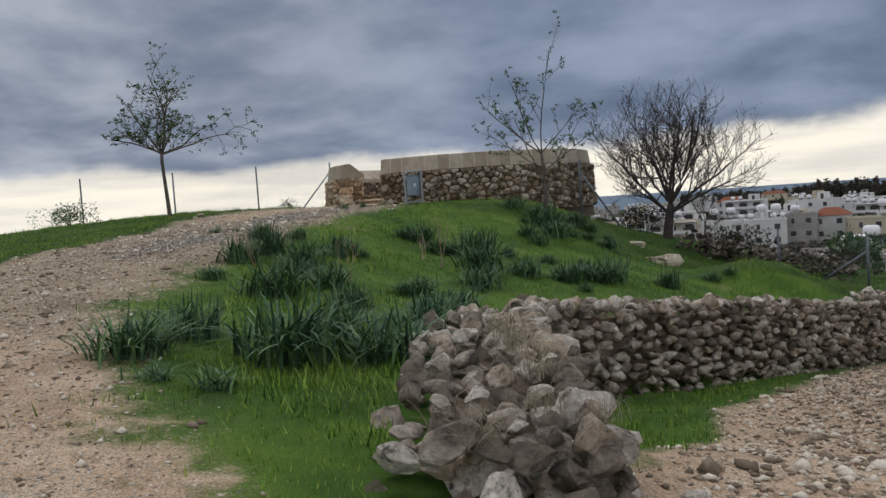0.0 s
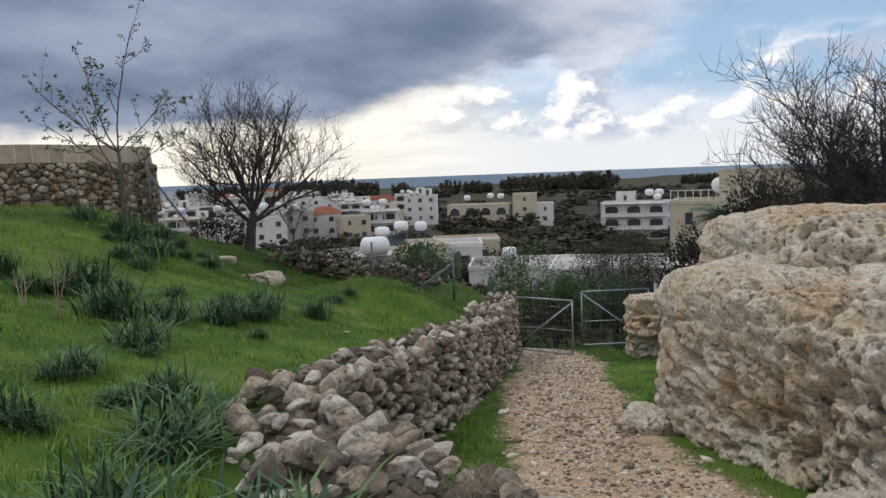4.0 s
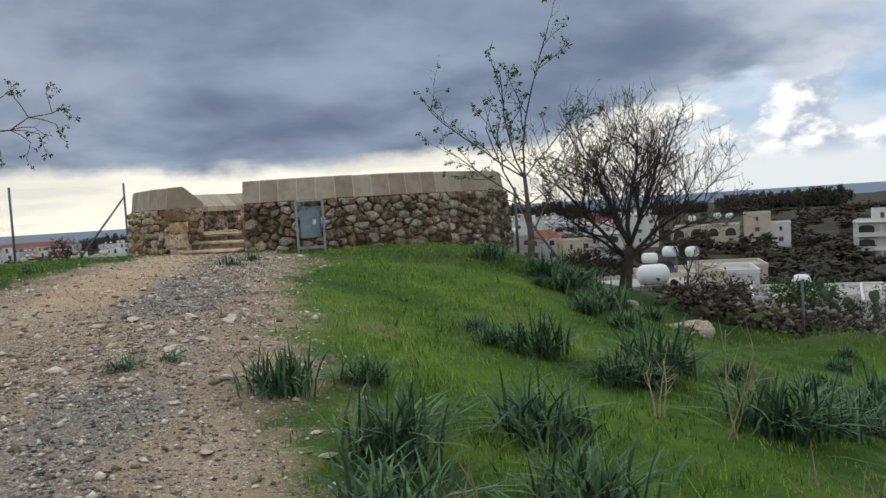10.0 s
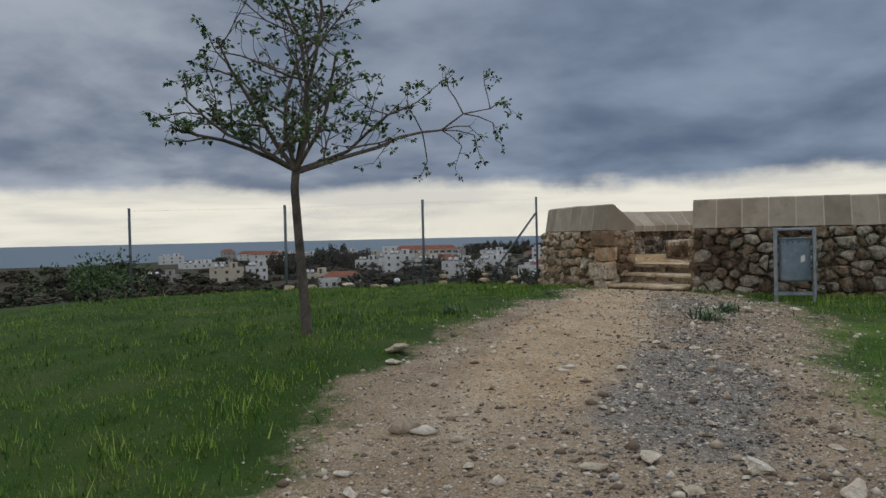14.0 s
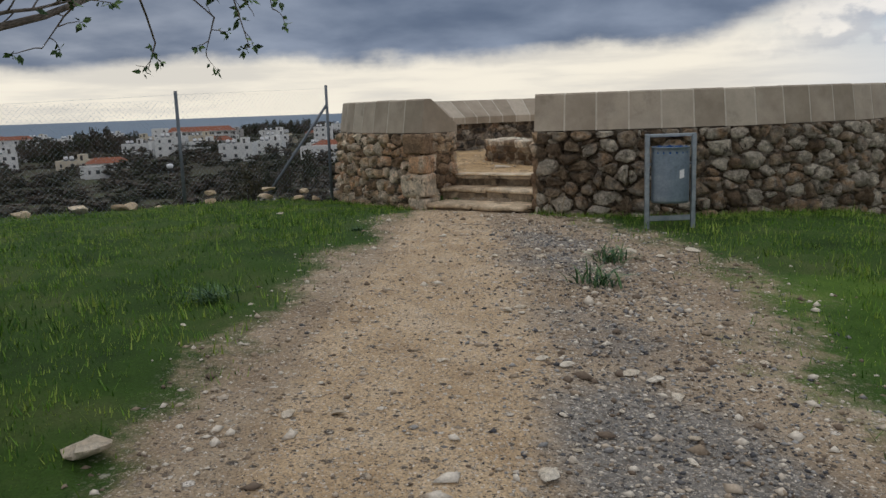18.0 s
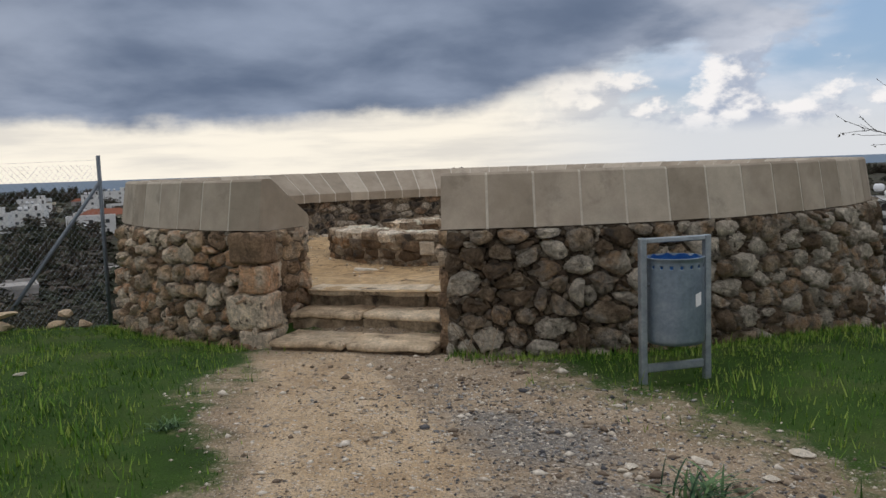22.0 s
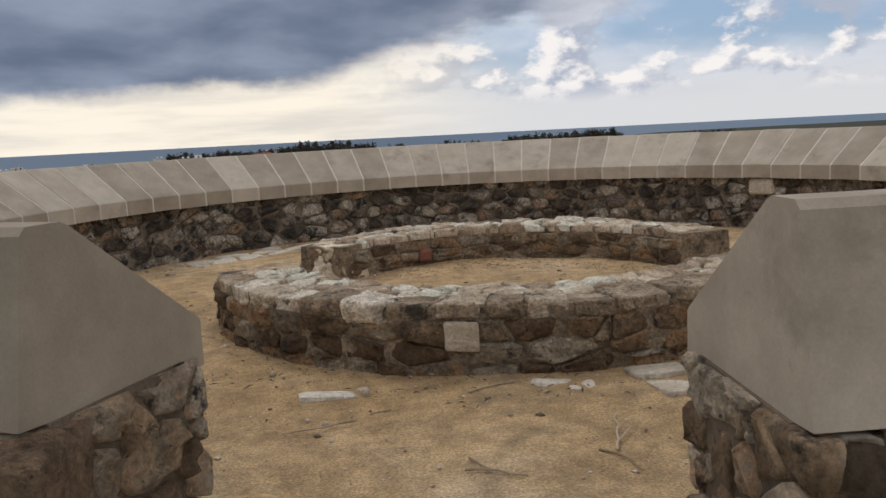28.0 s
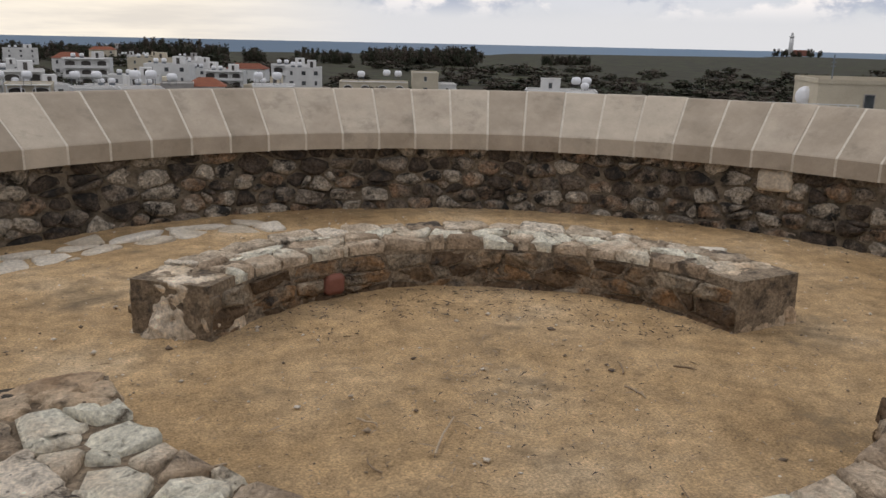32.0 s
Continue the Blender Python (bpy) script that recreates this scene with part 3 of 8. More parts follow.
def rod_bm(points, radii, sides=6, bm=None, cap=True):
    """A round bar along the points."""
    bm = bm or bmesh.new()
    rings, pts = [], [Vector(p) for p in points]
    for i, p in enumerate(pts):
        way = (pts[min(i + 1, len(pts) - 1)] - pts[max(i - 1, 0)]).normalized()
        side = way.cross(Vector((0, 0, 1)) if abs(way.z) < 0.9 else Vector((1, 0, 0))).normalized()
        up = side.cross(way)
        r = radii[i] if hasattr(radii, "__len__") else radii
        rings.append([bm.verts.new(p + (side * math.cos(a) + up * math.sin(a)) * r) for a in (2 * math.pi * k / sides for k in range(sides))])
    for a, b in zip(rings, rings[1:]):
        for k in range(sides):
            bm.faces.new((a[k], a[(k + 1) % sides], b[(k + 1) % sides], b[k]))
    if cap:
        bm.faces.new(rings[0][::-1])
        bm.faces.new(rings[-1])
    return bm


def sstep(v, lo, hi):
    t = np.clip((np.asarray(v, float) - lo) / (hi - lo), 0, 1)
    return t * t * (3 - 2 * t)


def line_distance(x, y, line):
    """Distance to a broken line, the side (positive to the right of its run) and how far along it the nearest place is."""
    x, y = np.asarray(x, float), np.asarray(y, float)
    best, side, along, run = np.full(x.shape, 1e9), np.zeros(x.shape), np.zeros(x.shape), 0.0
    for (ax, ay), (bx, by) in zip(line, line[1:]):
        dx, dy = bx - ax, by - ay
        ln = math.hypot(dx, dy)
        t = np.clip(((x - ax) * dx + (y - ay) * dy) / ln**2, 0, 1)
        d = np.hypot(x - ax - t * dx, y - ay - t * dy)
        near = d < best
        best, along = np.where(near, d, best), np.where(near, run + t * ln, along)
        side = np.where(near, np.sign((x - ax) * dy - (y - ay) * dx), side)
        run += ln
    return best, side, along

# ---- the lie of the land ----
CX, CY, R_OUT, R_IN, FLOOR = 1.66, 4.57, 4.78, 4.05, 0.31
LANE_WALL = [(11.5, -20.3), (10.65, -18.2), (10.1, -16.6), (9.92, -15.3), (10.1, -14.2), (10.9, -12.6), (11.6, -11.0), (12.3, -9.4), (13.6, -6.2), (15.0, -2.6), (16.05, 0.3)]
PATH_UP = [(13.5, -28.0), (10.6, -24.6), (7.6, -21.3), (4.9, -18.2), (3.7, -15.6), (2.8, -12.6), (2.1, -9.6), (1.5, -6.2), (1.0, -3.4), (0.1, -0.3)]
PATH_W = [2.6, 2.3, 1.95, 1.75, 1.7, 1.75, 1.85, 1.7, 1.8, 1.0]
LANE = [(14.5, -28.0), (13.3, -22.5), (12.8, -18.5), (12.85, -15.0), (13.55, -11.5), (14.9, -7.2), (16.4, -3.2), (17.3, 0.5), (17.8, 4.0), (18.0, 9.0)]
# spot heights of the hill: east, north, level
LEVELS = [(0, -.5, -.06), (2.4, -1.3, -.13), (1.7, -4.6, -.1), (-1.4, -7.5, 0), (3.3, -9.6, -.32), (1.1, -10.5, -.33), (4.5, -11.1, -.5),
          (5.2, -11.6, -.71), (6.6, -8, -.97), (9.75, -12.1, -1.69), (9.5, -.7, -2.2), (13.4, .7, -2.85), (9.2, 3, -1.7), (12.6, -23.6, -1.6),
          (8.8, -20.4, -1.1), (5.8, -17.5, -.9), (3.5, -14.2, -.6), (10.1, -15, -1.6), (6.5, -1, -.42), (-6, 0, -.15), (-6, -10, -.3),
          (15.3, -2.5, -3.3), (11.4, -11, -2.05), (1.7, 12, -2.4), (-9, -22, -1.6), (3, -27, -1.7)]


def thin_plate(px, py, pz):
    d = np.hypot(px[:, None] - px, py[:, None] - py) + 1e-9
    k = d**2 * np.log(d) + 0.2 * np.eye(len(px))
    a = np.zeros((len(px) + 3,) * 2)
    a[: len(px), : len(px)], a[: len(px), -3:] = k, np.stack([px * 0 + 1, px, py], 1)
    a[-3:, : len(px)] = a[: len(px), -3:].T
    return np.linalg.solve(a, np.r_[pz, 0, 0, 0])


LX, LY, LZ = np.array(LEVELS).T
LW = thin_plate(LX, LY, LZ)


def upper_ground(x, y):
    x, y = np.clip(x, -14, 19), np.clip(y, -29, 14)
    out = LW[-3] + LW[-2] * x + LW[-1] * y
    for px, py, w in zip(LX, LY, LW):
        d2 = (x - px) ** 2 + (y - py) ** 2 + 1e-9
        out = out + w * 0.5 * d2 * np.log(d2)
    return np.minimum(out, 0.12)


def lower_ground(x, y):
    x, y = np.clip(x, 9, 24), np.clip(y, -26, 8)
    return -4.187 - 0.036 * x - 0.1564 * y - 0.00104 * y * y


def coast(x, y):
    """Where land ends: about 0.8 km off to the west of the view, 1.3 km ahead, and the cape of the lighthouse to the east."""
    az = np.arctan2(x, np.maximum(y, 1e-3))
    return np.interp(az, [-1.2, -0.5, -0.1, 0.3, 0.55, 0.72, 0.80, 1.0, 1.5], [760, 816, 925, 1290, 1560, 2040, 2450, 2310, 1770])


def bumps(x, y, s):
    return np.sin(x * 1.7 * s + 1.3) * np.sin(y * 1.3 * s + 0.4) + 0.6 * np.sin(x * 3.1 * s + y * 2.3 * s) * np.cos(y * 2.9 * s - x * 0.7 * s + 2)


def ground(x, y):
    x, y = np.asarray(x, float), np.asarray(y, float)
    d, side, along = line_distance(x, y, LANE_WALL)
    right = sstep(d * side, -0.02, 0.3) * sstep(along, 0.6, 3.0) * sstep(y, -21.5, -19.0) * sstep(y, 6, 0.8)
    right = np.maximum(right, sstep(x, 15.6, 17.0) * sstep(y, -24, -19))
    z = upper_ground(x, y) * (1 - right) + lower_ground(x, y) * right
    z = z + 0.8 * np.exp(-(((x - 12.3) / 1.7) ** 2 + ((y + 2.9) / 1.4) ** 2)) * (1 - right)
    z = z + 0.12 * np.exp(-(((x + 4.0) / 1.8) ** 2 + ((y - 1.7) / 1.0) ** 2))
    r = np.hypot(x - CX, y - CY)
    hill = np.hypot((x - 4) / 1.0, (y + 8) / 1.15)
    fade = sstep(hill, 15, 44)
    dist = np.hypot(x - 6, y + 18)
    plain = -9.2 - 7.6 * sstep(dist, 50, 190) - 2.0 * sstep(dist, 250, 950) + 0.3 * bumps(x, y, 0.02) + 3.5 * np.exp(-(((x - 843) / 450) ** 2 + ((y - 843) / 205) ** 2))
    plain = np.where(y < -30, np.maximum(plain, -3.0), plain)
    z = z * (1 - fade) + plain * fade
    land = sstep(np.hypot(x, y) - coast(x, y), -20, 30) * (y > -5)
    z = z * (1 - land) + -30.0 * land
    near = sstep(dist, 60, 30)
    z = z + near * (0.016 * bumps(x, y, 1.6) + 0.010 * bumps(y, x, 4.1))
    inside = sstep(r, R_OUT - 0.1, R_OUT - 0.35)
    return z * (1 - inside) + (FLOOR - 0.25) * inside


def path_mask(x, y):
    d, side, along = line_distance(x, y, PATH_UP)
    runs = np.r_[0, np.cumsum([math.dist(a, b) for a, b in zip(PATH_UP, PATH_UP[1:])])]
    rag = 0.30 * bumps(x, y, 0.55) + 0.22 * bumps(y + 3, x, 1.3) + 0.16 * bumps(x, y, 3.1)
    up = 0.5 + (np.interp(along, runs, PATH_W) - 0.1 + 0.55 * rag - d) / np.where(side > 0, 2.1, 1.2)
    e, _, _ = line_distance(x, y, LANE)
    lane = 0.5 + (0.92 + 0.9 * sstep(y, -18, -24) + 0.3 * rag - e) / 0.8
    return np.clip(up, 0, 1), np.clip(lane, 0, 1)


def axis_steps(lo, hi, step, far_lo, far_hi):
    core = np.arange(lo, hi + step / 2, step)
    k = np.r_[0.4, 0.8, 1.3, 2, 3, 4.5, 6.5, 9, 12, 16, 21, 28, 37, 50, 66, 88, 115, 150, 200, 260, 340, 430, 540, 660, 800, 950, 1100, 1300, 1550, 1850, 2300, 3000, 4600]
    return np.r_[lo - k[::-1][k[::-1] <= far_lo], core, hi + k[k <= far_hi]]


GX, GY = axis_steps(-8.0, 19.5, 0.13, 4600, 4600), axis_steps(-27.0, 4.5, 0.13, 900, 4600)
gx, gy = np.meshgrid(GX, GY)
gz = ground(gx, gy)
nx_, ny_ = len(GX), len(GY)
gi = np.arange(nx_ * ny_).reshape(ny_, nx_)
quads = np.stack([gi[:-1, :-1], gi[:-1, 1:], gi[1:, 1:], gi[1:, :-1]], -1).reshape(-1, 4)
ground_me = fast_mesh("ground", np.stack([gx, gy, gz], -1).reshape(-1, 3), quads, 4, M_GROUND, True)
up_mask, lane_mask = path_mask(gx, gy)
hillr = np.hypot((gx - 4), (gy + 8) / 1.15)
masks = {
    "path": np.maximum(up_mask, lane_mask),
    "red": np.maximum(lane_mask, 0.9 * sstep(gy, -16, -21)),
    "sand": up_mask * (0.95 * np.exp(-((line_distance(gx, gy, [(x - 0.65, y) for x, y in PATH_UP])[0]) / 0.85) ** 2) * sstep(gy, -11.0, -7.0)),
    "gravel": up_mask * sstep(gy, -16, -12.5) * (1 - 0.5 * sstep(gy, -2.6, -1.2)) * (0.60 * np.exp(-((line_distance(gx, gy, [(x + 0.55, y) for x, y in PATH_UP])[0]) / 0.95) ** 2) * (1 + 0.45 * bumps(gx, gy, 0.8)) + 0.22 * sstep(gy, -3.5, -0.5)),
    # where shade is painted into the turf: west of the path, near the wall
    "shaded_turf": sstep(line_distance(gx, gy, PATH_UP)[0] * -line_distance(gx, gy, PATH_UP)[1], -0.5, 1.0) * sstep(gy, -20, -16) + sstep(gy, -4.6, -2.6),
    "far": sstep(hillr, 19, 30),
}
for key, values in masks.items():
    a = ground_me.attributes.new(key, "FLOAT", "POINT")
    a.data.foreach_set("value", np.ascontiguousarray(values, np.float32).reshape(-1))
tagged(new("ground", ground_me), "grassy hill with a stony earth path, sloping to a scrubby plain", "ground", kind="structure")
sea_bm = bmesh.new()
bmesh.ops.create_grid(sea_bm, x_segments=24, y_segments=24, size=4700)
sea_me = bpy.data.meshes.new("water")
sea_bm.to_mesh(sea_me)
sea_bm.free()
sea_me.materials.append(M_SEA)
sea_ob = tagged(new("water", sea_me), "grey-blue sea out to the horizon", "sea", kind="structure")
sea_ob.location = (0, 0, -22.6)


def on_ground(x, y):
    return float(ground(np.array([x]), np.array([y]))[0])

# ---- laid stone ----


def clip(poly, nx, ny, c):
    """The part of a polygon where nx*x + ny*y <= c."""
    out, d = [], [nx * x + ny * y - c for x, y in poly]
    for i, (p, q) in enumerate(zip(poly, poly[1:] + poly[:1])):
        a, b = d[i], d[(i + 1) % len(poly)]
        if a <= 0:
            out.append(p)
        if (a < 0 < b) or (b < 0 < a):
            t = a / (a - b)
            out.append((p[0] + t * (q[0] - p[0]), p[1] + t * (q[1] - p[1])))
    return out


def rubble_cells(width, height, size, flat=0.75, rng=None, jitter=0.32, mix=0.5):
    """Stones that fill a face of that width and height: polygons, larger and smaller ones mixed."""
    rows = max(1, round(height / (size * flat)))
    sites = []
    for r in range(rows):
        y = (r + 0.5) * height / rows
        x = rng.uniform(-0.5, 0.2) * size
        while x < width + size * 0.3:
            w = size * rng.uniform(0.6, 1.6)
            sites.append((x + w / 2 + rng.uniform(-jitter, jitter) * size * 0.5, y + rng.uniform(-jitter, jitter) * size * flat * 1.2, (mix * (w - size) * 0.6) * abs(w - size)))
            x += w
    sites = [s for s in sites if rng.random() > 0.05]
    sites += [(rng.uniform(0, width), rng.uniform(0, height), -mix * 0.22 * size * size) for _ in range(int(len(sites) * mix * 0.5))]
    grid = {}
    for i, (x, y, _) in enumerate(sites):
        grid.setdefault((int(x // size), int(y // size)), []).append(i)
    cells = []
    for i, (x, y, wt) in enumerate(sites):
        poly = [(0, 0), (width, 0), (width, height), (0, height)]
        gx0, gy0 = int(x // size), int(y // size)
        near = [j for a in range(-3, 4) for b in range(-2, 3) for j in grid.get((gx0 + a, gy0 + b), ()) if j != i]
        near.sort(key=lambda j: (sites[j][0] - x) ** 2 + ((sites[j][1] - y) / flat) ** 2)
        for j in near[:18]:
            qx, qy, qw = sites[j]
            ax, ay = (qx - x), (qy - y) / flat**2
            poly = clip(poly, ax, ay, ax * (x + qx) / 2 + ay * (y + qy) / 2 + (wt - qw) / 2)
            if len(poly) < 3:
                break
        if len(poly) >= 3:
            area = 0.5 * abs(sum(p[0] * q[1] - q[0] * p[1] for p, q in zip(poly, poly[1:] + poly[:1])))
            if area > 0.035 * size * size * flat:
                cells.append(poly)
    return cells


def stone_mesh(name, poly, put, gap, bulge, material, rng, rough=0.25, sunk=0.06, round_off=0.14):
    """One stone with the outline poly, its face bulging out; put(u, v, d) lays it on its wall, d metres proud."""
    cx, cy = sum(p[0] for p in poly) / len(poly), sum(p[1] for p in poly) / len(poly)
    mean = sum(math.hypot(p[0] - cx, p[1] - cy) for p in poly) / len(poly)
    k = max(0.4, 1 - gap / mean)
    ring = []
    for p, q in zip(poly, poly[1:] + poly[:1]):
        for t in (round_off, 1 - round_off):
            ring.append((p[0] + t * (q[0] - p[0]), p[1] + t * (q[1] - p[1])))
    slim = [ring[0]]
    for p in ring[1:]:
        if math.hypot(p[0] - slim[-1][0], p[1] - slim[-1][1]) > 0.14 * mean:
            slim.append(p)
    n = len(slim)
    wob = [1 + rng.uniform(-0.13, 0.06) for _ in range(n)]
    ring = [(cx + (p[0] - cx) * w, cy + (p[1] - cy) * w) for p, w in zip(slim, wob)]
    small = min(1.0, mean / 0.09)
    tilt_u, tilt_v, proud = rng.uniform(-0.5, 0.5), rng.uniform(-0.5, 0.5), bulge * rng.uniform(0.45, 1.3) * (0.45 + 0.55 * small)
    peak_u, peak_v = rng.uniform(-0.3, 0.3) * mean, rng.uniform(-0.3, 0.3) * mean
    verts, faces = [], []
    for shrink, depth in ((0.97, -sunk), (1.0, 0.25), (0.86, 0.82), (0.48, 1.0)):
        for p in ring:
            s = k * shrink * (1 + (rng.uniform(-0.08, 0.08) if shrink < 0.9 else 0))
            u, v = cx + (p[0] - cx) * s + peak_u * (1 - shrink), cy + (p[1] - cy) * s + peak_v * (1 - shrink)
            d = depth if depth < 0 else proud * depth + ((u - cx) * tilt_u + (v - cy) * tilt_v) * 0.35 + (rng.uniform(-rough, rough) * bulge if shrink < 1 else 0)
            verts.append(put(u, v, d))
    for r in range(3):
        for i in range(n):
            j = (i + 1) % n
            faces.append((r * n + i, r * n + j, (r + 1) * n + j, (r + 1) * n + i))
    verts.append(put(cx + peak_u, cy + peak_v, proud * (1.0 + rng.uniform(-rough, rough))))
    faces += [(3 * n + i, 3 * n + (i + 1) % n, 4 * n) for i in range(n)]
    return mesh_of(name, verts, faces, material)


def lay(parent, name, cells, put, gap, bulge, material, rng, keep=None, label="", rough=0.32, round_off=0.14, sunk=0.06):
    for poly in cells:
        if keep is None or keep(sum(p[0] for p in poly) / len(poly), sum(p[1] for p in poly) / len(poly)):
            under(name, stone_mesh(name, poly, put, gap, bulge, material, rng, rough, sunk, round_off), parent, label)


def ring_place(angle, radius):
    return CX + radius * math.sin(angle), CY - radius * math.cos(angle)


# the opening of the lookout: its middle on the outer face, the way in, and the side to the right of it
OX, OY, AX, AY = 0.03, 0.13, 0.345, 0.939
SX, SY = AY, -AX
HALF = 0.815


def at_gate(s, a):
    return OX + s * SX + a * AX, OY + s * SY + a * AY


def jamb_angle(side, radius):
    """The angle of the jamb on that side: both are cut towards the middle of the ring."""
    return math.radians(-20.4 + 10.2 * side)


def arc_core(name, r_low, r_high, z_low, z_high, r_in, start, end, material, steps=96):
    """A plain curved wall body from start to end (angles as functions of the radius), with battered outer face."""
    verts, faces = [], []
    for i in range(steps + 1):
        t = i / steps
        for r, z in ((r_low, z_low), (r_high, z_high), (r_in, z_high), (r_in, z_low)):
            a = start(r) + (end(r) - start(r)) * t
            x, y = ring_place(a, r)
            verts.append((x, y, z))
    for i in range(steps):
        for k in range(4):
            a, b = i * 4 + k, i * 4 + (k + 1) % 4
            faces.append((a, b, b + 4, a + 4))
    faces += [(0, 3, 2, 1), tuple(steps * 4 + k for k in (0, 1, 2, 3))]
    return mesh_of(name, verts, faces, material, False)


CAP_LOW = 0.93
right_jamb = lambda r: jamb_angle(1, r)
left_jamb = lambda r: jamb_angle(-1, r) + 2 * math.pi
wall_round = tagged(new("wall_round", arc_core("wall_round", R_OUT + 0.055, R_OUT - 0.085, -0.9, CAP_LOW - 0.005, R_IN + 0.163, right_jamb, left_jamb, M_MORTAR)),
                    "round dry-laid rubble wall of ochre and grey stones", "wall", kind="structure")


def outer_face(start):
    def put(u, v, d):
        z = -0.55 + v
        r = R_OUT + 0.12 - 0.14 * (z + 0.9) / 1.83 + d
        x, y = ring_place(start + u / R_OUT, r)
        return x, y, z
    return put


def inner_face(start):
    def put(u, v, d):
        x, y = ring_place(start + u / R_IN, R_IN + 0.12 - d)
        return x, y, FLOOR - 0.06 + v
    return put


def laid_rest(parent, name, cells, put, gap, bulge, material, rng):
    """Chips wedged between the larger stones: one mesh of many small stones."""
    vs, fs = [], []
    for poly in cells:
        me = stone_mesh(name, poly, put, gap, bulge, material, rng, 0.5, 0.03, 0.2)
        base = len(vs)
        vs += [v.co.copy() for v in me.vertices]
        fs += [tuple(base + i for i in f.vertices) for f in me.polygons]
        bpy.data.meshes.remove(me)
    tagged(under(name, mesh_of(name, vs, fs, material), parent, "small wedging stones"), kind="stuff")


rng = random.Random(11)
span_right = 2.15
chips = random.Random(12)
for turn_, start_ in ((1.75, jamb_angle(1, R_OUT) + 0.01), (0.62, jamb_angle(-1, R_OUT) - 0.62)):
    laid_rest(wall_round, "chips", rubble_cells(turn_ * R_OUT, 1.475, 0.085, 0.8, chips, 0.4, 0.6), outer_face(start_), 0.004, 0.030, M_CHIP, chips)
lay(wall_round, "stone", rubble_cells(span_right * R_OUT, 1.475, 0.23, 0.74, rng, 0.5, 0.95), outer_face(jamb_angle(1, R_OUT + 0.05) + 0.005), 0.015, 0.085, M_STONE, rng, round_off=0.24, sunk=0.07)
lay(wall_round, "stone", rubble_cells(0.62 * R_OUT, 1.475, 0.20, 0.8, rng, 0.3, 0.5), outer_face(jamb_angle(-1, R_OUT + 0.05) - 0.62), 0.013, 0.085, M_OCHRE, rng, round_off=0.26, sunk=0.07)
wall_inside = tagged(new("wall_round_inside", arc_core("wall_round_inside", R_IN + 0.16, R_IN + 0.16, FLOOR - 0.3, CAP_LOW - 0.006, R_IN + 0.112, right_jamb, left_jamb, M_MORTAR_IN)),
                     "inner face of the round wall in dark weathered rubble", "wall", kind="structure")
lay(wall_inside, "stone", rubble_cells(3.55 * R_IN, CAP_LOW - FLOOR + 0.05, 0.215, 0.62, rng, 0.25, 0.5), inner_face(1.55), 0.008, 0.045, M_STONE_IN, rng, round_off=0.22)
for side, seed in ((1, 3), (-1, 4)):
    def jamb_face(u, v, d, side=side):
        r = R_OUT + 0.04 - u
        x, y = ring_place(jamb_angle(side, r) - side * d / r, r)
        return x, y, -0.3 + v
    cells = rubble_cells(0.72, 1.225, 0.20 if side < 0 else 0.17, 0.8, rng, 0.3, 0.7)
    lay(wall_round, "stone", cells if side < 0 else [c[::-1] for c in cells], jamb_face, 0.005, 0.032 if side < 0 else 0.020, M_OCHRE, rng, rough=0.6, round_off=0.18 if side < 0 else 0.08)

# squared corner blocks of the opening
for k, (z0, tall, wide, deep) in enumerate(((-0.30, 0.34, 0.30, 0.42), (0.045, 0.33, 0.40, 0.30), (0.38, 0.26, 0.28, 0.36), (0.645, 0.275, 0.36, 0.28))):
    x, y = at_gate(-HALF - wide / 2 + 0.035, deep / 2 - 0.075)
    part("corner_block", box_bm(wide, deep, tall - 0.02, (0, 0, 0), 0.018, 6, 0.026, k * 7 + 2), M_OCHRE, wall_round, "large squared ochre corner block", True, Matrix.Translation((x, y, z0 + tall / 2)) @ Matrix.Rotation(math.atan2(SY, SX), 4, "Z"))

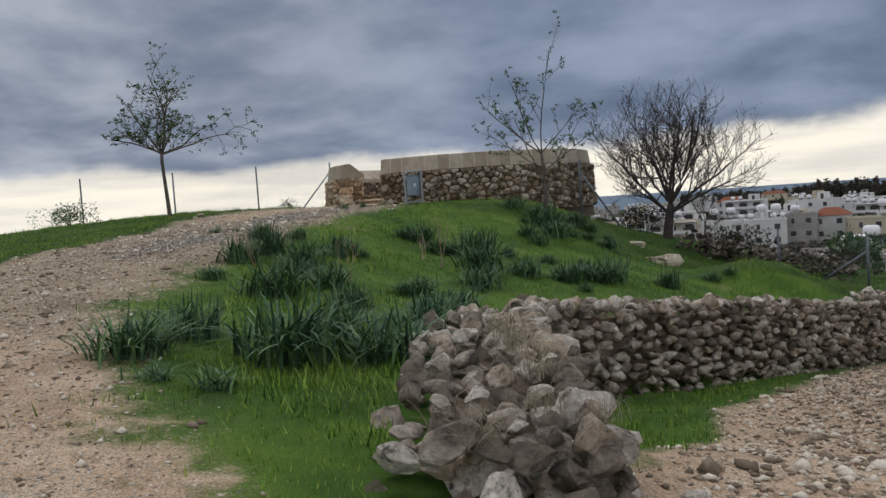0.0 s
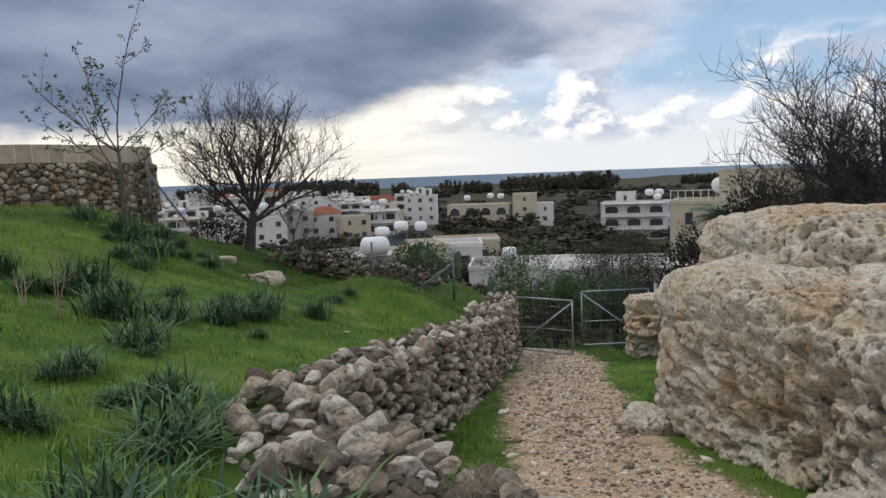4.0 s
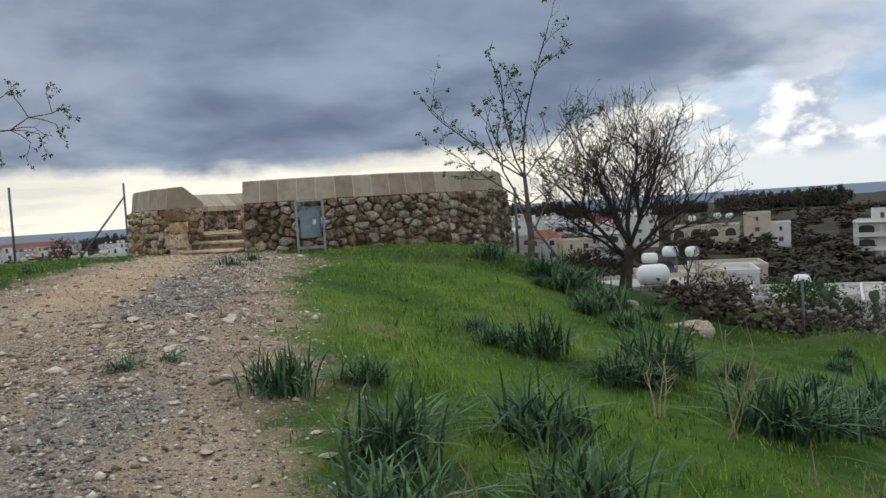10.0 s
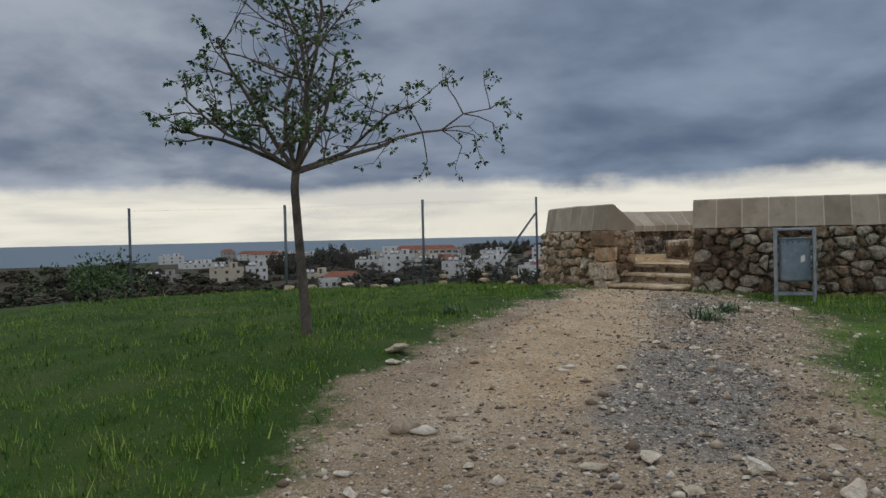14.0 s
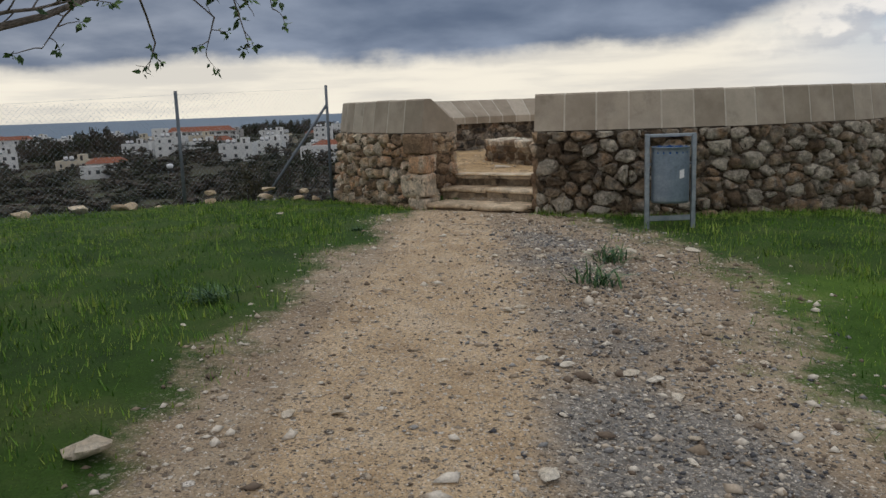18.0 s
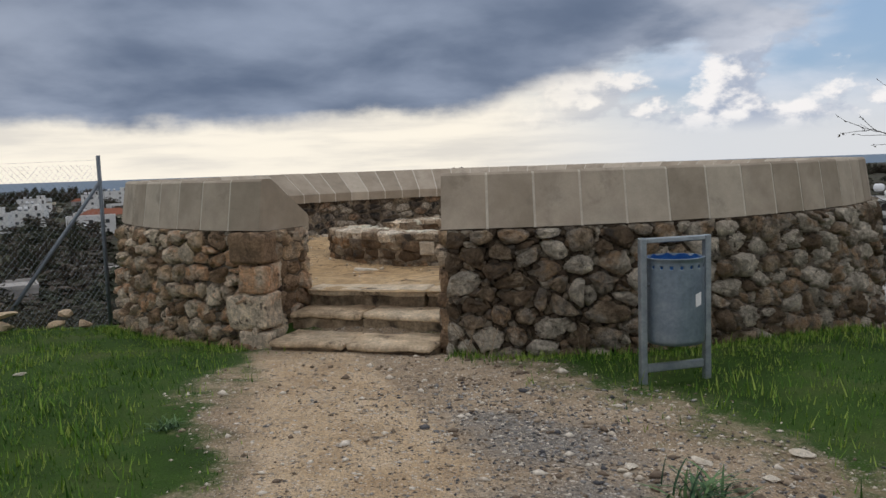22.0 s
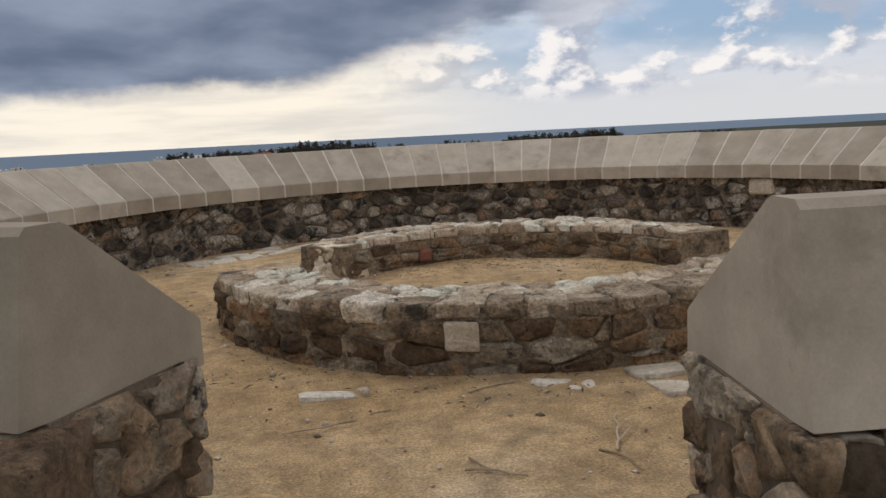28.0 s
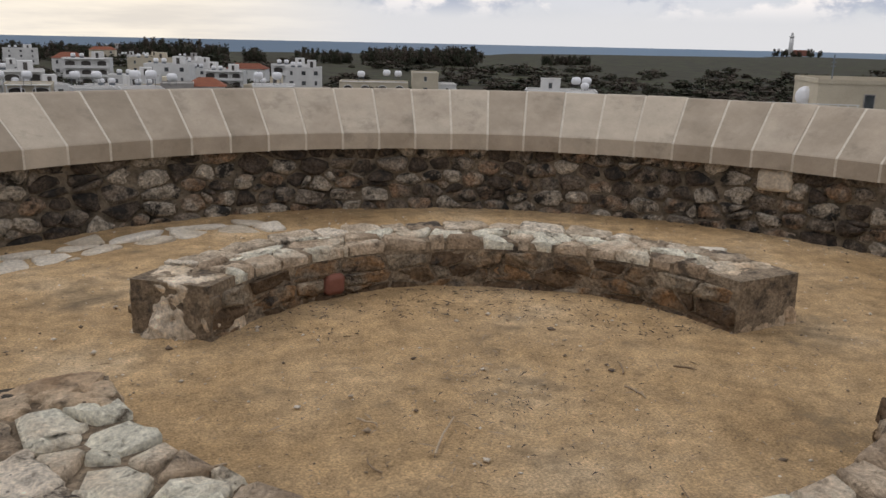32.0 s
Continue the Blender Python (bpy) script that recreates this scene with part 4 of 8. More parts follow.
# coping of cast blocks: upright outer face, narrow top, long slope to the inside with a small lip
coping = thing("coping", (CX, CY, CAP_LOW), "ring of cast beige coping blocks with pale mortar joints on the round wall", "coping", kind="structure")
PROFILE = [(R_OUT - 0.005, 0.0), (R_OUT - 0.075, 0.44), (R_OUT - 0.095, 0.46), (R_OUT - 0.20, 0.46), (R_OUT - 0.225, 0.45), (R_IN + 0.012, 0.105), (R_IN, 0.092), (R_IN, -0.05)]
first, last = jamb_angle(1, R_OUT - 0.4), jamb_angle(-1, R_OUT - 0.4) + 2 * math.pi
blocks = 72
rng = random.Random(5)
for i in range(blocks):
    def turn_at(r, k):
        a, b = right_jamb(r), left_jamb(r)
        if k <= 2:
            return a + (first + (last - first) * 2 / blocks - a) * k / 2
        if k >= blocks - 2:
            return b - (b - (first + (last - first) * (blocks - 2) / blocks)) * (blocks - k) / 2
        return first + (last - first) * k / blocks
    verts, faces, n = [], [], len(PROFILE)
    lift = rng.uniform(-0.003, 0.003)
    for k, inset in ((i, 0.010), (i + 0.5, 0), (i + 1, -0.010)):
        for r, z in PROFILE:
            x, y = ring_place(turn_at(r, k) + inset / r, r)
            verts.append((x - CX, y - CY, z + lift))
    for s in range(2):
        faces += [(s * n + j, s * n + (j + 1) % n, (s + 1) * n + (j + 1) % n, (s + 1) * n + j) for j in range(n)]
    faces += [tuple(range(n))[::-1], tuple(2 * n + j for j in range(n))]
    under("coping_block", mesh_of("coping_block", verts, faces, M_CAP, False), coping)
    if i:
        jv, jf = [], []
        for k, inset in ((i, -0.0115), (i, 0.0115)):
            for r, z in PROFILE:
                rr = r - 0.003 if r > R_OUT - 0.2 else r + 0.002
                x, y = ring_place(turn_at(r, k) + inset / r, rr)
                jv.append((x - CX, y - CY, z - 0.003))
        jf = [(j, (j + 1) % n, n + (j + 1) % n, n + j) for j in range(n)]
        under("mortar_joint", mesh_of("mortar_joint", jv, jf, M_JOINT, False), coping)

# floor of the lookout
fv, ff, rings_, seg = [(CX, CY, FLOOR)], [], 34, 120
for i in range(1, rings_ + 1):
    for j in range(seg):
        r, a = (R_IN + 0.14) * i / rings_, 2 * math.pi * j / seg
        x, y = ring_place(a, r)
        fv.append((x, y, FLOOR + 0.010 * float(bumps(np.array(x), np.array(y), 1.4)) + 0.006 * float(bumps(np.array(y), np.array(x), 4.0))))
for j in range(seg):
    ff.append((0, 1 + j, 1 + (j + 1) % seg))
for i in range(rings_ - 1):
    for j in range(seg):
        a, b = 1 + i * seg + j, 1 + i * seg + (j + 1) % seg
        ff.append((a, a + seg, b + seg, b))
floor_me = mesh_of("floor", fv, ff, M_DIRT)
tagged(new("floor", floor_me), "damp sandy earth floor strewn with pebbles", "floor", kind="structure")
# earth behind the top step, out to the opening
gate_earth = box_bm(1.62, 0.40, 0.3, (0, 0, 0), 0.0, 6, 0.012, 3)
gx0, gy0 = at_gate(0, 1.15)
tagged(new("floor_threshold", bpy.data.meshes.new("floor_threshold")), "sandy earth behind the top step", "floor", kind="structure")
tob = bpy.data.objects["floor_threshold"]
gate_earth.to_mesh(tob.data)
gate_earth.free()
tob.data.materials.append(M_DIRT)
tob.matrix_world = Matrix.Translation((gx0, gy0, FLOOR - 0.148)) @ Matrix.Rotation(math.atan2(SY, SX), 4, "Z")

# three stone steps in the opening
stairs = thing("stairs", (OX, OY, -0.15), "three worn pale stone steps up into the lookout", "steps", kind="structure")
for k, (front, depth, top, halves) in enumerate(((-0.24, 0.62, 0.0, ((-0.68, 0.02), (0.03, 0.80))), (0.24, 0.5, 0.165, ((-0.72, -0.02), (-0.01, 0.80))), (0.62, 0.36, 0.325, ((-0.74, 0.46), (0.47, 0.80))))):
    for s0, s1 in halves:
        mid, mida = (s0 + s1) / 2, front + depth / 2
        x, y = at_gate(mid, mida)
        hgt = 0.26
        bm = box_bm(s1 - s0 - 0.006, depth, 0.055, (0, 0, 0), 0.016, 8, 0.018, k * 3 + s1)
        turned = Matrix.Rotation(math.atan2(SY, SX), 4, "Z")
        part("step", bm, M_STEP, stairs, "", True, Matrix.Translation((x - OX, y - OY, top - 0.0275 + 0.15)) @ turned)
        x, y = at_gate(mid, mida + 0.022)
        part("riser", box_bm(s1 - s0 - 0.012, depth - 0.02, 0.20, (0, 0, 0), 0.012, 6, 0.020, k * 5 + s1), M_RISER, stairs, "riser stone, stained and toned for shade", True, Matrix.Translation((x - OX, y - OY, top - 0.145 + 0.15)) @ turned)

# ---- the two curved stone benches inside ----


def worn_block(name, half, seed, material, cuts=7):
    """A squared stone with worn corners, an uneven top and small hollows."""
    bm = bmesh.new()
    bmesh.ops.create_cube(bm, size=2)
    bmesh.ops.subdivide_edges(bm, edges=bm.edges[:], cuts=cuts, use_grid_fill=True)
    off = Vector((seed * 3.1, seed * 1.7, seed))
    skew = random.Random(seed)
    sx, sy = skew.uniform(-0.14, 0.14), skew.uniform(-0.14, 0.14)
    for v in bm.verts:
        c = v.co
        q = (abs(c.x) ** 10 + abs(c.y) ** 10 + abs(c.z) ** 10) ** (1 / 10)
        c = Vector((c.x / q, c.y / q, c.z / q))
        pt = Vector(((c.x + sx * c.y) * half[0], (c.y + sy * c.x) * half[1], c.z * half[2]))
        n = Vector((c.x**5, c.y**5, c.z**5)).normalized()
        pt += n * (noise.noise(pt * 5 + off) * 0.020 + noise.noise(pt * 13 + off) * 0.012 + noise.noise(pt * 34 + off) * 0.006 - max(0.0, noise.noise(pt * 21 + off * 2) - 0.28) * 0.045)
        v.co = pt
    me = bpy.data.meshes.new(name)
    bm.to_mesh(me)
    bm.free()
    me.polygons.foreach_set("use_smooth", [True] * len(me.polygons))
    me.materials.append(material)
    return me


END_BLOCKS = []


def bench(name, bx, by, r_out, r_in, a0, a1, top, label, size, rng):
    """A curved bench from angle a0 to a1 round its own centre, faced and topped with separate stones."""
    th = tagged(new(name, None), label, "stone bench", group="curved benches of the lookout")
    th.location = (bx, by, FLOOR)

    def place(a, r):
        return r * math.sin(a), -r * math.cos(a)

    hgt, steps = top - FLOOR, 40
    verts, faces = [], []
    for i in range(steps + 1):
        a = a0 + (a1 - a0) * i / steps
        for r, z in ((r_out - 0.012, -0.12), (r_out - 0.022, hgt - 0.025), (r_in + 0.022, hgt - 0.025), (r_in + 0.012, -0.12)):
            verts.append((*place(a, r), z))
    for i in range(steps):
        faces += [(i * 4 + k, i * 4 + (k + 1) % 4, i * 4 + (k + 1) % 4 + 4, i * 4 + k + 4) for k in range(4)]
    faces += [(0, 3, 2, 1), tuple(steps * 4 + k for k in range(4))]
    under("core", mesh_of("core", verts, faces, M_BENCH_MORTAR, False), th, "earth mortar core")
    low = hgt - 0.085
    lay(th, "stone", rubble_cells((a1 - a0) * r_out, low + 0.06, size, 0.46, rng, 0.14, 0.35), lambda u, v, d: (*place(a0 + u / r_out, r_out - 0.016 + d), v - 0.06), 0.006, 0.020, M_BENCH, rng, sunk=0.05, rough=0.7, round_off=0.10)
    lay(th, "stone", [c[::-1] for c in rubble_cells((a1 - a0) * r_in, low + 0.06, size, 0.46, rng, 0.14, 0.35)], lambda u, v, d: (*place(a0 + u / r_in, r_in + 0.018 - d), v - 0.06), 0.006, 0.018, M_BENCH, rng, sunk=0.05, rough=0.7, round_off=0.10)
    mid = (r_out + r_in) / 2
    # the top course: a lip of squared blocks outside, broken flat stones bedded in mortar behind it
    wide = r_out - r_in
    a = a0 + 0.15
    while a < a1 - 0.16:
        run = min(rng.uniform(0.17, 0.33) / mid, a1 - 0.14 - a)
        lo, hi = r_in + wide * rng.uniform(0.50, 0.64), r_out + rng.uniform(-0.016, 0.010)
        tall = rng.uniform(0.08, 0.13)
        am, rm = a + run / 2, (lo + hi) / 2
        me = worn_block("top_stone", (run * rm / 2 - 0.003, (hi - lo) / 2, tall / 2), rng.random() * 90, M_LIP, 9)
        under("top_stone", me, th, "", Matrix.Translation((*place(am, rm), hgt - tall / 2 + rng.uniform(-0.016, 0.010))) @ Euler((rng.uniform(-0.035, 0.035), rng.uniform(-0.035, 0.035), am + rng.uniform(-0.05, 0.05))).to_matrix().to_4x4())
        a += run
    r_bed = r_in + wide * 0.60
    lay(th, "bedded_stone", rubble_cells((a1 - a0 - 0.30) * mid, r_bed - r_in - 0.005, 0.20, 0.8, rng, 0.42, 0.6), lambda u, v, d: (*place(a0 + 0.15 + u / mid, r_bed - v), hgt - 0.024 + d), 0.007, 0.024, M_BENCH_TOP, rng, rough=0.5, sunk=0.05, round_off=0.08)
    for a, way in ((a0, -1), (a1, 1)):
        x, y = place(a, mid)
        END_BLOCKS.append((th, x, y, hgt, r_out - r_in, a, way))
    return th


rng = random.Random(21)
front_bench = bench("curved_bench", 1.57, 4.41, 2.10, 1.53, -1.55, 0.83, 0.69, "low curved bench of ochre rubble with a pale worn top", 0.25, rng)
far_bench = bench("curved_bench", 1.72, 4.60, 2.03, 1.52, 1.66, 4.04, 0.63, "low curved rubble bench with a pale flat top", 0.25, rng)

# single stones that stand out
part("pale_block", box_bm(0.175, 0.09, 0.15, (0, 0, 0), 0.006, 4, 0.008, 4), M_SLAB, front_bench, "pale squared block", True, Matrix.Translation((2.066 * math.sin(-0.40), -2.066 * math.cos(-0.40), 0.205)) @ Matrix.Rotation(-0.40, 4, "Z"))
part("red_stone", box_bm(0.13, 0.08, 0.12, (0, 0, 0), 0.02, 4, 0.016, 5), M_RED, far_bench, "dull red stone", True, Matrix.Translation((1.525 * math.sin(3.41), -1.525 * math.cos(3.41), 0.09)) @ Matrix.Rotation(3.41, 4, "Z"))
px_, py_ = ring_place(2.08, R_IN + 0.105)
part("pale_block", box_bm(0.27, 0.12, 0.18, (0, 0, 0), 0.02, 4, 0.016, 6), M_SLAB, wall_inside, "pale squared block", True, Matrix.Translation((px_, py_, 0.785)) @ Matrix.Rotation(2.08, 4, "Z"))

# ---- boulders and the lane wall ----


def boulder_mesh(name, seed, material, squash=(1, 1, 0.75), sub=2, rough=0.075, planes=15):
    """A broken stone about 1 m across: a ball cut by flats, then roughened."""
    r = random.Random(seed)
    bm = bmesh.new()
    bmesh.ops.create_icosphere(bm, subdivisions=sub, radius=0.62)
    cuts = []
    for _ in range(planes):
        n = Vector((r.uniform(-1, 1), r.uniform(-1, 1), r.uniform(-1, 1))).normalized()
        cuts.append((n, r.uniform(0.20, 0.42)))
    for v in bm.verts:
        for n, d in cuts:
            over = v.co.dot(n) - d
            if over > 0:
                v.co -= n * over * 0.97
        v.co += noise.noise_vector(v.co * 3.5 + Vector((seed * 5.1, 0, seed))) * rough + noise.noise_vector(v.co * 9.0 + Vector((seed, seed * 2.1, 0))) * rough * 0.45
        v.co = Vector((v.co.x * squash[0], v.co.y * squash[1], v.co.z * squash[2]))
    for f in bm.faces:
        f.smooth = True
    bm.normal_update()
    for e in bm.edges:
        e.smooth = e.calc_face_angle(0.0) < 0.34
    me = bpy.data.meshes.new(name)
    bm.to_mesh(me)
    bm.free()
    me.materials.append(material)
    return me


FIELDSTONES = [boulder_mesh("stone", 100 + k, M_FIELD, (1, random.Random(k).uniform(0.7, 1.0), random.Random(k + 50).uniform(0.5, 0.8))) for k in range(14)]


def along_line(line, s):
    for (ax, ay), (bx, by) in zip(line, line[1:]):
        ln = math.hypot(bx - ax, by - ay)
        if s <= ln:
            return ax + (bx - ax) * s / ln, ay + (by - ay) * s / ln, (bx - ax) / ln, (by - ay) / ln
        s -= ln
    return bx, by, (bx - ax) / ln, (by - ay) / ln


def join_copies(name, items, material):
    """One mesh of many placed meshes."""
    vs, fs, base = [], [], 0
    cache = {}
    for me, m in items:
        if me.name not in cache:
            co = np.empty(len(me.vertices) * 3, np.float32)
            me.vertices.foreach_get("co", co)
            lo = np.empty(len(me.loops), np.int32)
            me.loops.foreach_get("vertex_index", lo)
            cache[me.name] = (co.reshape(-1, 3), lo)
        co, lo = cache[me.name]
        mm = np.array(m)
        vs.append(co @ mm[:3, :3].T + mm[:3, 3])
        fs.append(lo + base)
        base += len(co)
    return fast_mesh(name, np.concatenate(vs), np.concatenate(fs), 3, material, True)


def stone_pose(x, y, z, size, r, flat=True):
    tilt = 0.35 if flat else 1.2
    return Matrix.LocRotScale((x, y, z), Euler((r.uniform(-tilt, tilt), r.uniform(-tilt, tilt), r.uniform(0, 6.3))), Vector((size * r.uniform(0.9, 1.25), size, size * r.uniform(0.85, 1.1))))


rng = random.Random(31)
wall_len = sum(math.dist(a, b) for a, b in zip(LANE_WALL, LANE_WALL[1:]))
near_stones, far_stones = [], []
core_v, core_f = [], []
s = 0.0
for k in range(34):
    # the tumbled near end
    ex, ey = 11.6 + rng.gauss(0, 0.27), -20.3 + rng.gauss(0, 0.2)
    near_stones.append((ex, ey, on_ground(ex, ey) + rng.uniform(0.0, 0.30), 0.235 * rng.uniform(0.6, 1.5)))
while s < wall_len:
    x, y, dx, dy = along_line(LANE_WALL, s)
    rx, ry = dy, -dx
    wide = 0.50 if s < 4.2 else 0.38
    top = on_ground(x - rx * (wide + 0.25), y - ry * (wide + 0.25)) + (0.22 if s < 4 else 0.20)
    foot = on_ground(x + rx * (wide + 0.25), y + ry * (wide + 0.25))
    if s < 3.5:
        top = max(top, foot + 0.42 * min(1, 0.45 + s / 3))
    for k, (o, z) in enumerate(((-wide * 0.8, top - 0.6), (-wide * 0.6, top - 0.22), (wide * 0.5, top - 0.22), (wide * 0.7, foot - 0.2))):
        core_v.append((x + rx * o, y + ry * o, z))
    bucket = near_stones if s < 12.5 else far_stones
    big = 0.235 if s < 4 else 0.215
    # the face to the lane, course by course
    courses = max(1, int((top - foot) / (big * 0.55)))
    for c in range(courses + 1):
        f = c / max(1, courses)
        o = wide * (1.0 - 0.28 * f) + rng.uniform(-0.05, 0.05)
        z = foot + (top - foot - 0.08) * f + rng.uniform(-0.03, 0.03)
        size = big * rng.uniform(0.7, 1.35)
        sj = rng.uniform(-0.1, 0.1)
        bucket.append((x + rx * o + dx * sj, y + ry * o + dy * sj, z, size))
    # the top and the turf side
    for o in np.linspace(-wide, wide * 0.75, 6 if s < 4 else 4):
        sj = rng.uniform(-0.12, 0.12)
        bucket.append((x + rx * o + dx * sj, y + ry * o + dy * sj, top - 0.09 + rng.uniform(-0.07, 0.05), big * rng.choice((0.5, 0.7, 0.9, 1.1, 1.5)) * rng.uniform(0.85, 1.15)))
    bucket.append((x - rx * (wide + 0.12), y - ry * (wide + 0.12), top - 0.30 + rng.uniform(-0.05, 0.05), big * rng.uniform(0.6, 1.2)))
    s += 0.185 if s < 4 else 0.19
cn = len(core_v) // 4
for i in range(cn - 1):
    core_f += [(i * 4 + k, i * 4 + k + 1, i * 4 + k + 5, i * 4 + k + 4) for k in range(3)]
core_f += [(3, 2, 1, 0), tuple((cn - 1) * 4 + k for k in range(4))]
wall_lane = tagged(new("wall_lane", mesh_of("wall_lane", core_v, core_f, M_MORTAR, False)), "tumbled dry-stone wall of grey fieldstones along the sunken lane", "stone wall", kind="structure")
near_stones.sort(key=lambda p: p[1])
for k, (x, y, z, size) in enumerate(near_stones[:300]):
    under("stone", FIELDSTONES[rng.randrange(14)], wall_lane, "", stone_pose(x, y, z, size, rng))
rest = [(FIELDSTONES[rng.randrange(14)], stone_pose(x, y, z, size, rng)) for x, y, z, size in near_stones[300:] + far_stones]
tagged(under("stone_rest", join_copies("stone_rest", rest, M_FIELD_J), wall_lane), kind="stuff")

# ruined field wall below the bare tree, and its spilled rubble
rng = random.Random(33)
items = []
for k in range(420):
    t = rng.random()
    x, y = 9.9 + 4.4 * t + rng.uniform(-0.3, 0.3), 1.9 - 0.9 * t + rng.uniform(-0.35, 0.35)
    items.append((FIELDSTONES[rng.randrange(14)], stone_pose(x, y, on_ground(x, y) + rng.uniform(-0.05, 0.62), rng.uniform(0.10, 0.26), rng)))
for k in range(160):
    x, y = rng.uniform(10.5, 16.5), rng.uniform(2.2, 7.5)
    items.append((FIELDSTONES[rng.randrange(14)], stone_pose(x, y, on_ground(x, y) + rng.uniform(0.0, 0.12), rng.uniform(0.08, 0.24), rng)))
tagged(new("wall_field", join_copies("wall_field", items, M_FIELD_SHADED)), "collapsed brown rubble field wall at the foot of the slope, toned for shadow", "stone wall", kind="structure")


def rock_mesh(name, size, seed, rough, material, cuts=34, strata=0.12, power=4.5):
    """A weathered outcrop: a rounded block with ledges, fissures, hollows and pits."""
    bm = bmesh.new()
    bmesh.ops.create_cube(bm, size=2)
    bmesh.ops.subdivide_edges(bm, edges=bm.edges[:], cuts=cuts, use_grid_fill=True)
    sd = Vector((seed * 3.7, seed * 1.9, seed * 0.7))
    for v in bm.verts:
        p = v.co
        q = (abs(p.x) ** power + abs(p.y) ** power + abs(p.z) ** power) ** (1 / power)
        c = Vector((p.x / q * size[0], p.y / q * size[1], p.z / q * size[2]))
        n = Vector((c.x / size[0] ** 2, c.y / size[1] ** 2, c.z / size[2] ** 2)).normalized()
        big = noise.noise(c * 0.6 + sd) * 0.60 + noise.noise(c * 1.4 + sd) * 0.42
        mid = noise.fractal(c * 2.4 + sd, 0.55, 2.2, 6) * 0.15
        ledge = strata * noise.noise(Vector((c.x * 0.5, c.y * 0.5, c.z * 3.6)) + sd) + 0.6 * strata * noise.noise(Vector((c.x * 0.9, c.y * 0.9, c.z * 9.0)) + sd)
        flute = -abs(noise.noise(Vector((c.x * 1.9, c.y * 1.9, c.z * 0.45)) + sd * 2)) * 0.30 + 0.05
        hole = max(0.0, noise.noise(c * 2.9 + sd * 3) - 0.26) * -2.1
        pit = max(0.0, noise.noise(c * 6.5 + sd * 2) - 0.27) * -2.0 + max(0.0, noise.noise(c * 13 + sd) - 0.22) * -1.3
        bed = abs(noise.noise(Vector((c.x * 0.4, c.y * 0.4, c.z * 1.7)) + sd * 4))
        pit -= max(0.0, 0.045 - bed) * 7.0
        grain = noise.noise(c * 21 + sd) * 0.035
        side = Vector((n.x, n.y, n.z * 0.6))
        v.co = c + side * (big + mid + pit + hole + grain + flute * (1 - abs(n.z))) * rough + Vector((n.x, n.y, 0)) * ledge
    me = bpy.data.meshes.new(name)
    bm.to_mesh(me)
    bm.free()
    me.polygons.foreach_set("use_smooth", [True] * len(me.polygons))
    me.materials.append(material)
    return me


def rock(name, x, y, z, size, seed, rough, label, turn=0.0, cuts=34, strata=0.12, group="", power=4.5):
    ob = tagged(new(name, rock_mesh(name, size, seed, rough, M_ROCK, cuts, strata, power)), label, "rock", group)
    ob.matrix_world = Matrix.Translation((x, y, z)) @ Matrix.Rotation(turn, 4, "Z")
    return ob


# the big pitted blocks at the ends of the benches
for k, (th, x, y, hgt, wide, a, way) in enumerate(END_BLOCKS):
    me = rock_mesh("end_block", (0.19, wide / 2 + 0.015, hgt / 2 + 0.035), 30 + k, 0.17, M_END, 30, 0.02, 9.0)
    under("end_block", me, th, "large pitted end block", Matrix.Translation((x, y, hgt / 2 - 0.03)) @ Matrix.Rotation(a, 4, "Z") @ Matrix.Translation((-way * 0.13, 0, 0)))

rock("rock_outcrop", 16.8, -14.4, -2.3, (2.45, 2.85, 1.42), 3, 0.34, "large pitted tan limestone outcrop beside the lane", -0.10, 128, 0.065, power=8)
rock("rock_outcrop", 18.4, -11.9, -1.8, (2.5, 1.9, 1.45), 8, 0.34, "upper ledge of the pitted limestone outcrop", -0.06, 100, 0.08, power=7)
rock("rock", 22.6, -1.9, -3.3, (1.1, 0.8, 1.15), 6, 0.36, "leaning grey limestone slab behind the low boulder", 0.2, 40, 0.12, power=7)
rock("rock", 20.1, -2.35, -3.85, (1.5, 0.95, 0.84), 7, 0.34, "low layered pitted limestone boulder beside the gate", -0.30, 60, 0.24, power=8)
rock("rock", 17.3, -8.6, -3.35, (0.62, 0.45, 0.38), 5, 0.26, "undercut limestone ledge beside the lane", 0.2, 26, 0.08)
rock("rock", 14.2, -16.3, -2.55, (0.5, 0.45, 0.28), 9, 0.24, "low rock ledge at the foot of the outcrop", 0.2, 24, 0.05)
rock("rock", 14.35, -12.1, -3.0, (0.45, 0.35, 0.30), 10, 0.24, "small tan boulder in the grass by the lane", 0.8, 22, 0.04)
rock("rock", 9.35, -0.9, -2.12, (0.7, 0.24, 0.20), 12, 0.3, "long grey rock half sunk in the slope", -0.75, 40, 0.06)
rock("rock", 8.6, 0.2, -1.8, (0.35, 0.25, 0.22), 14, 0.16, "pale rock half sunk in the slope", 0.3, 18, 0.03)

# grass tufts rooted in the ledges of the outcrop


from mathutils.bvhtree import BVHTree


def top_of(obs, x, y):
    best = -99.0
    for ob in obs:
        m = ob.matrix_world
        tree_ = BVHTree.FromPolygons([m @ v.co for v in ob.data.vertices], [tuple(f.vertices) for f in ob.data.polygons])
        hit = tree_.ray_cast(Vector((x, y, 5)), Vector((0, 0, -1)))[0]
        if hit:
            best = max(best, hit.z)
    return best


OUTCROP = [ob for ob in bpy.data.objects if ob.name.startswith("rock_outcrop")]
# loose stones
STONES = [boulder_mesh("loose_stone", 200 + k, M_SLAB, (1, 0.75, 0.32), 2, 0.07) for k in range(6)]


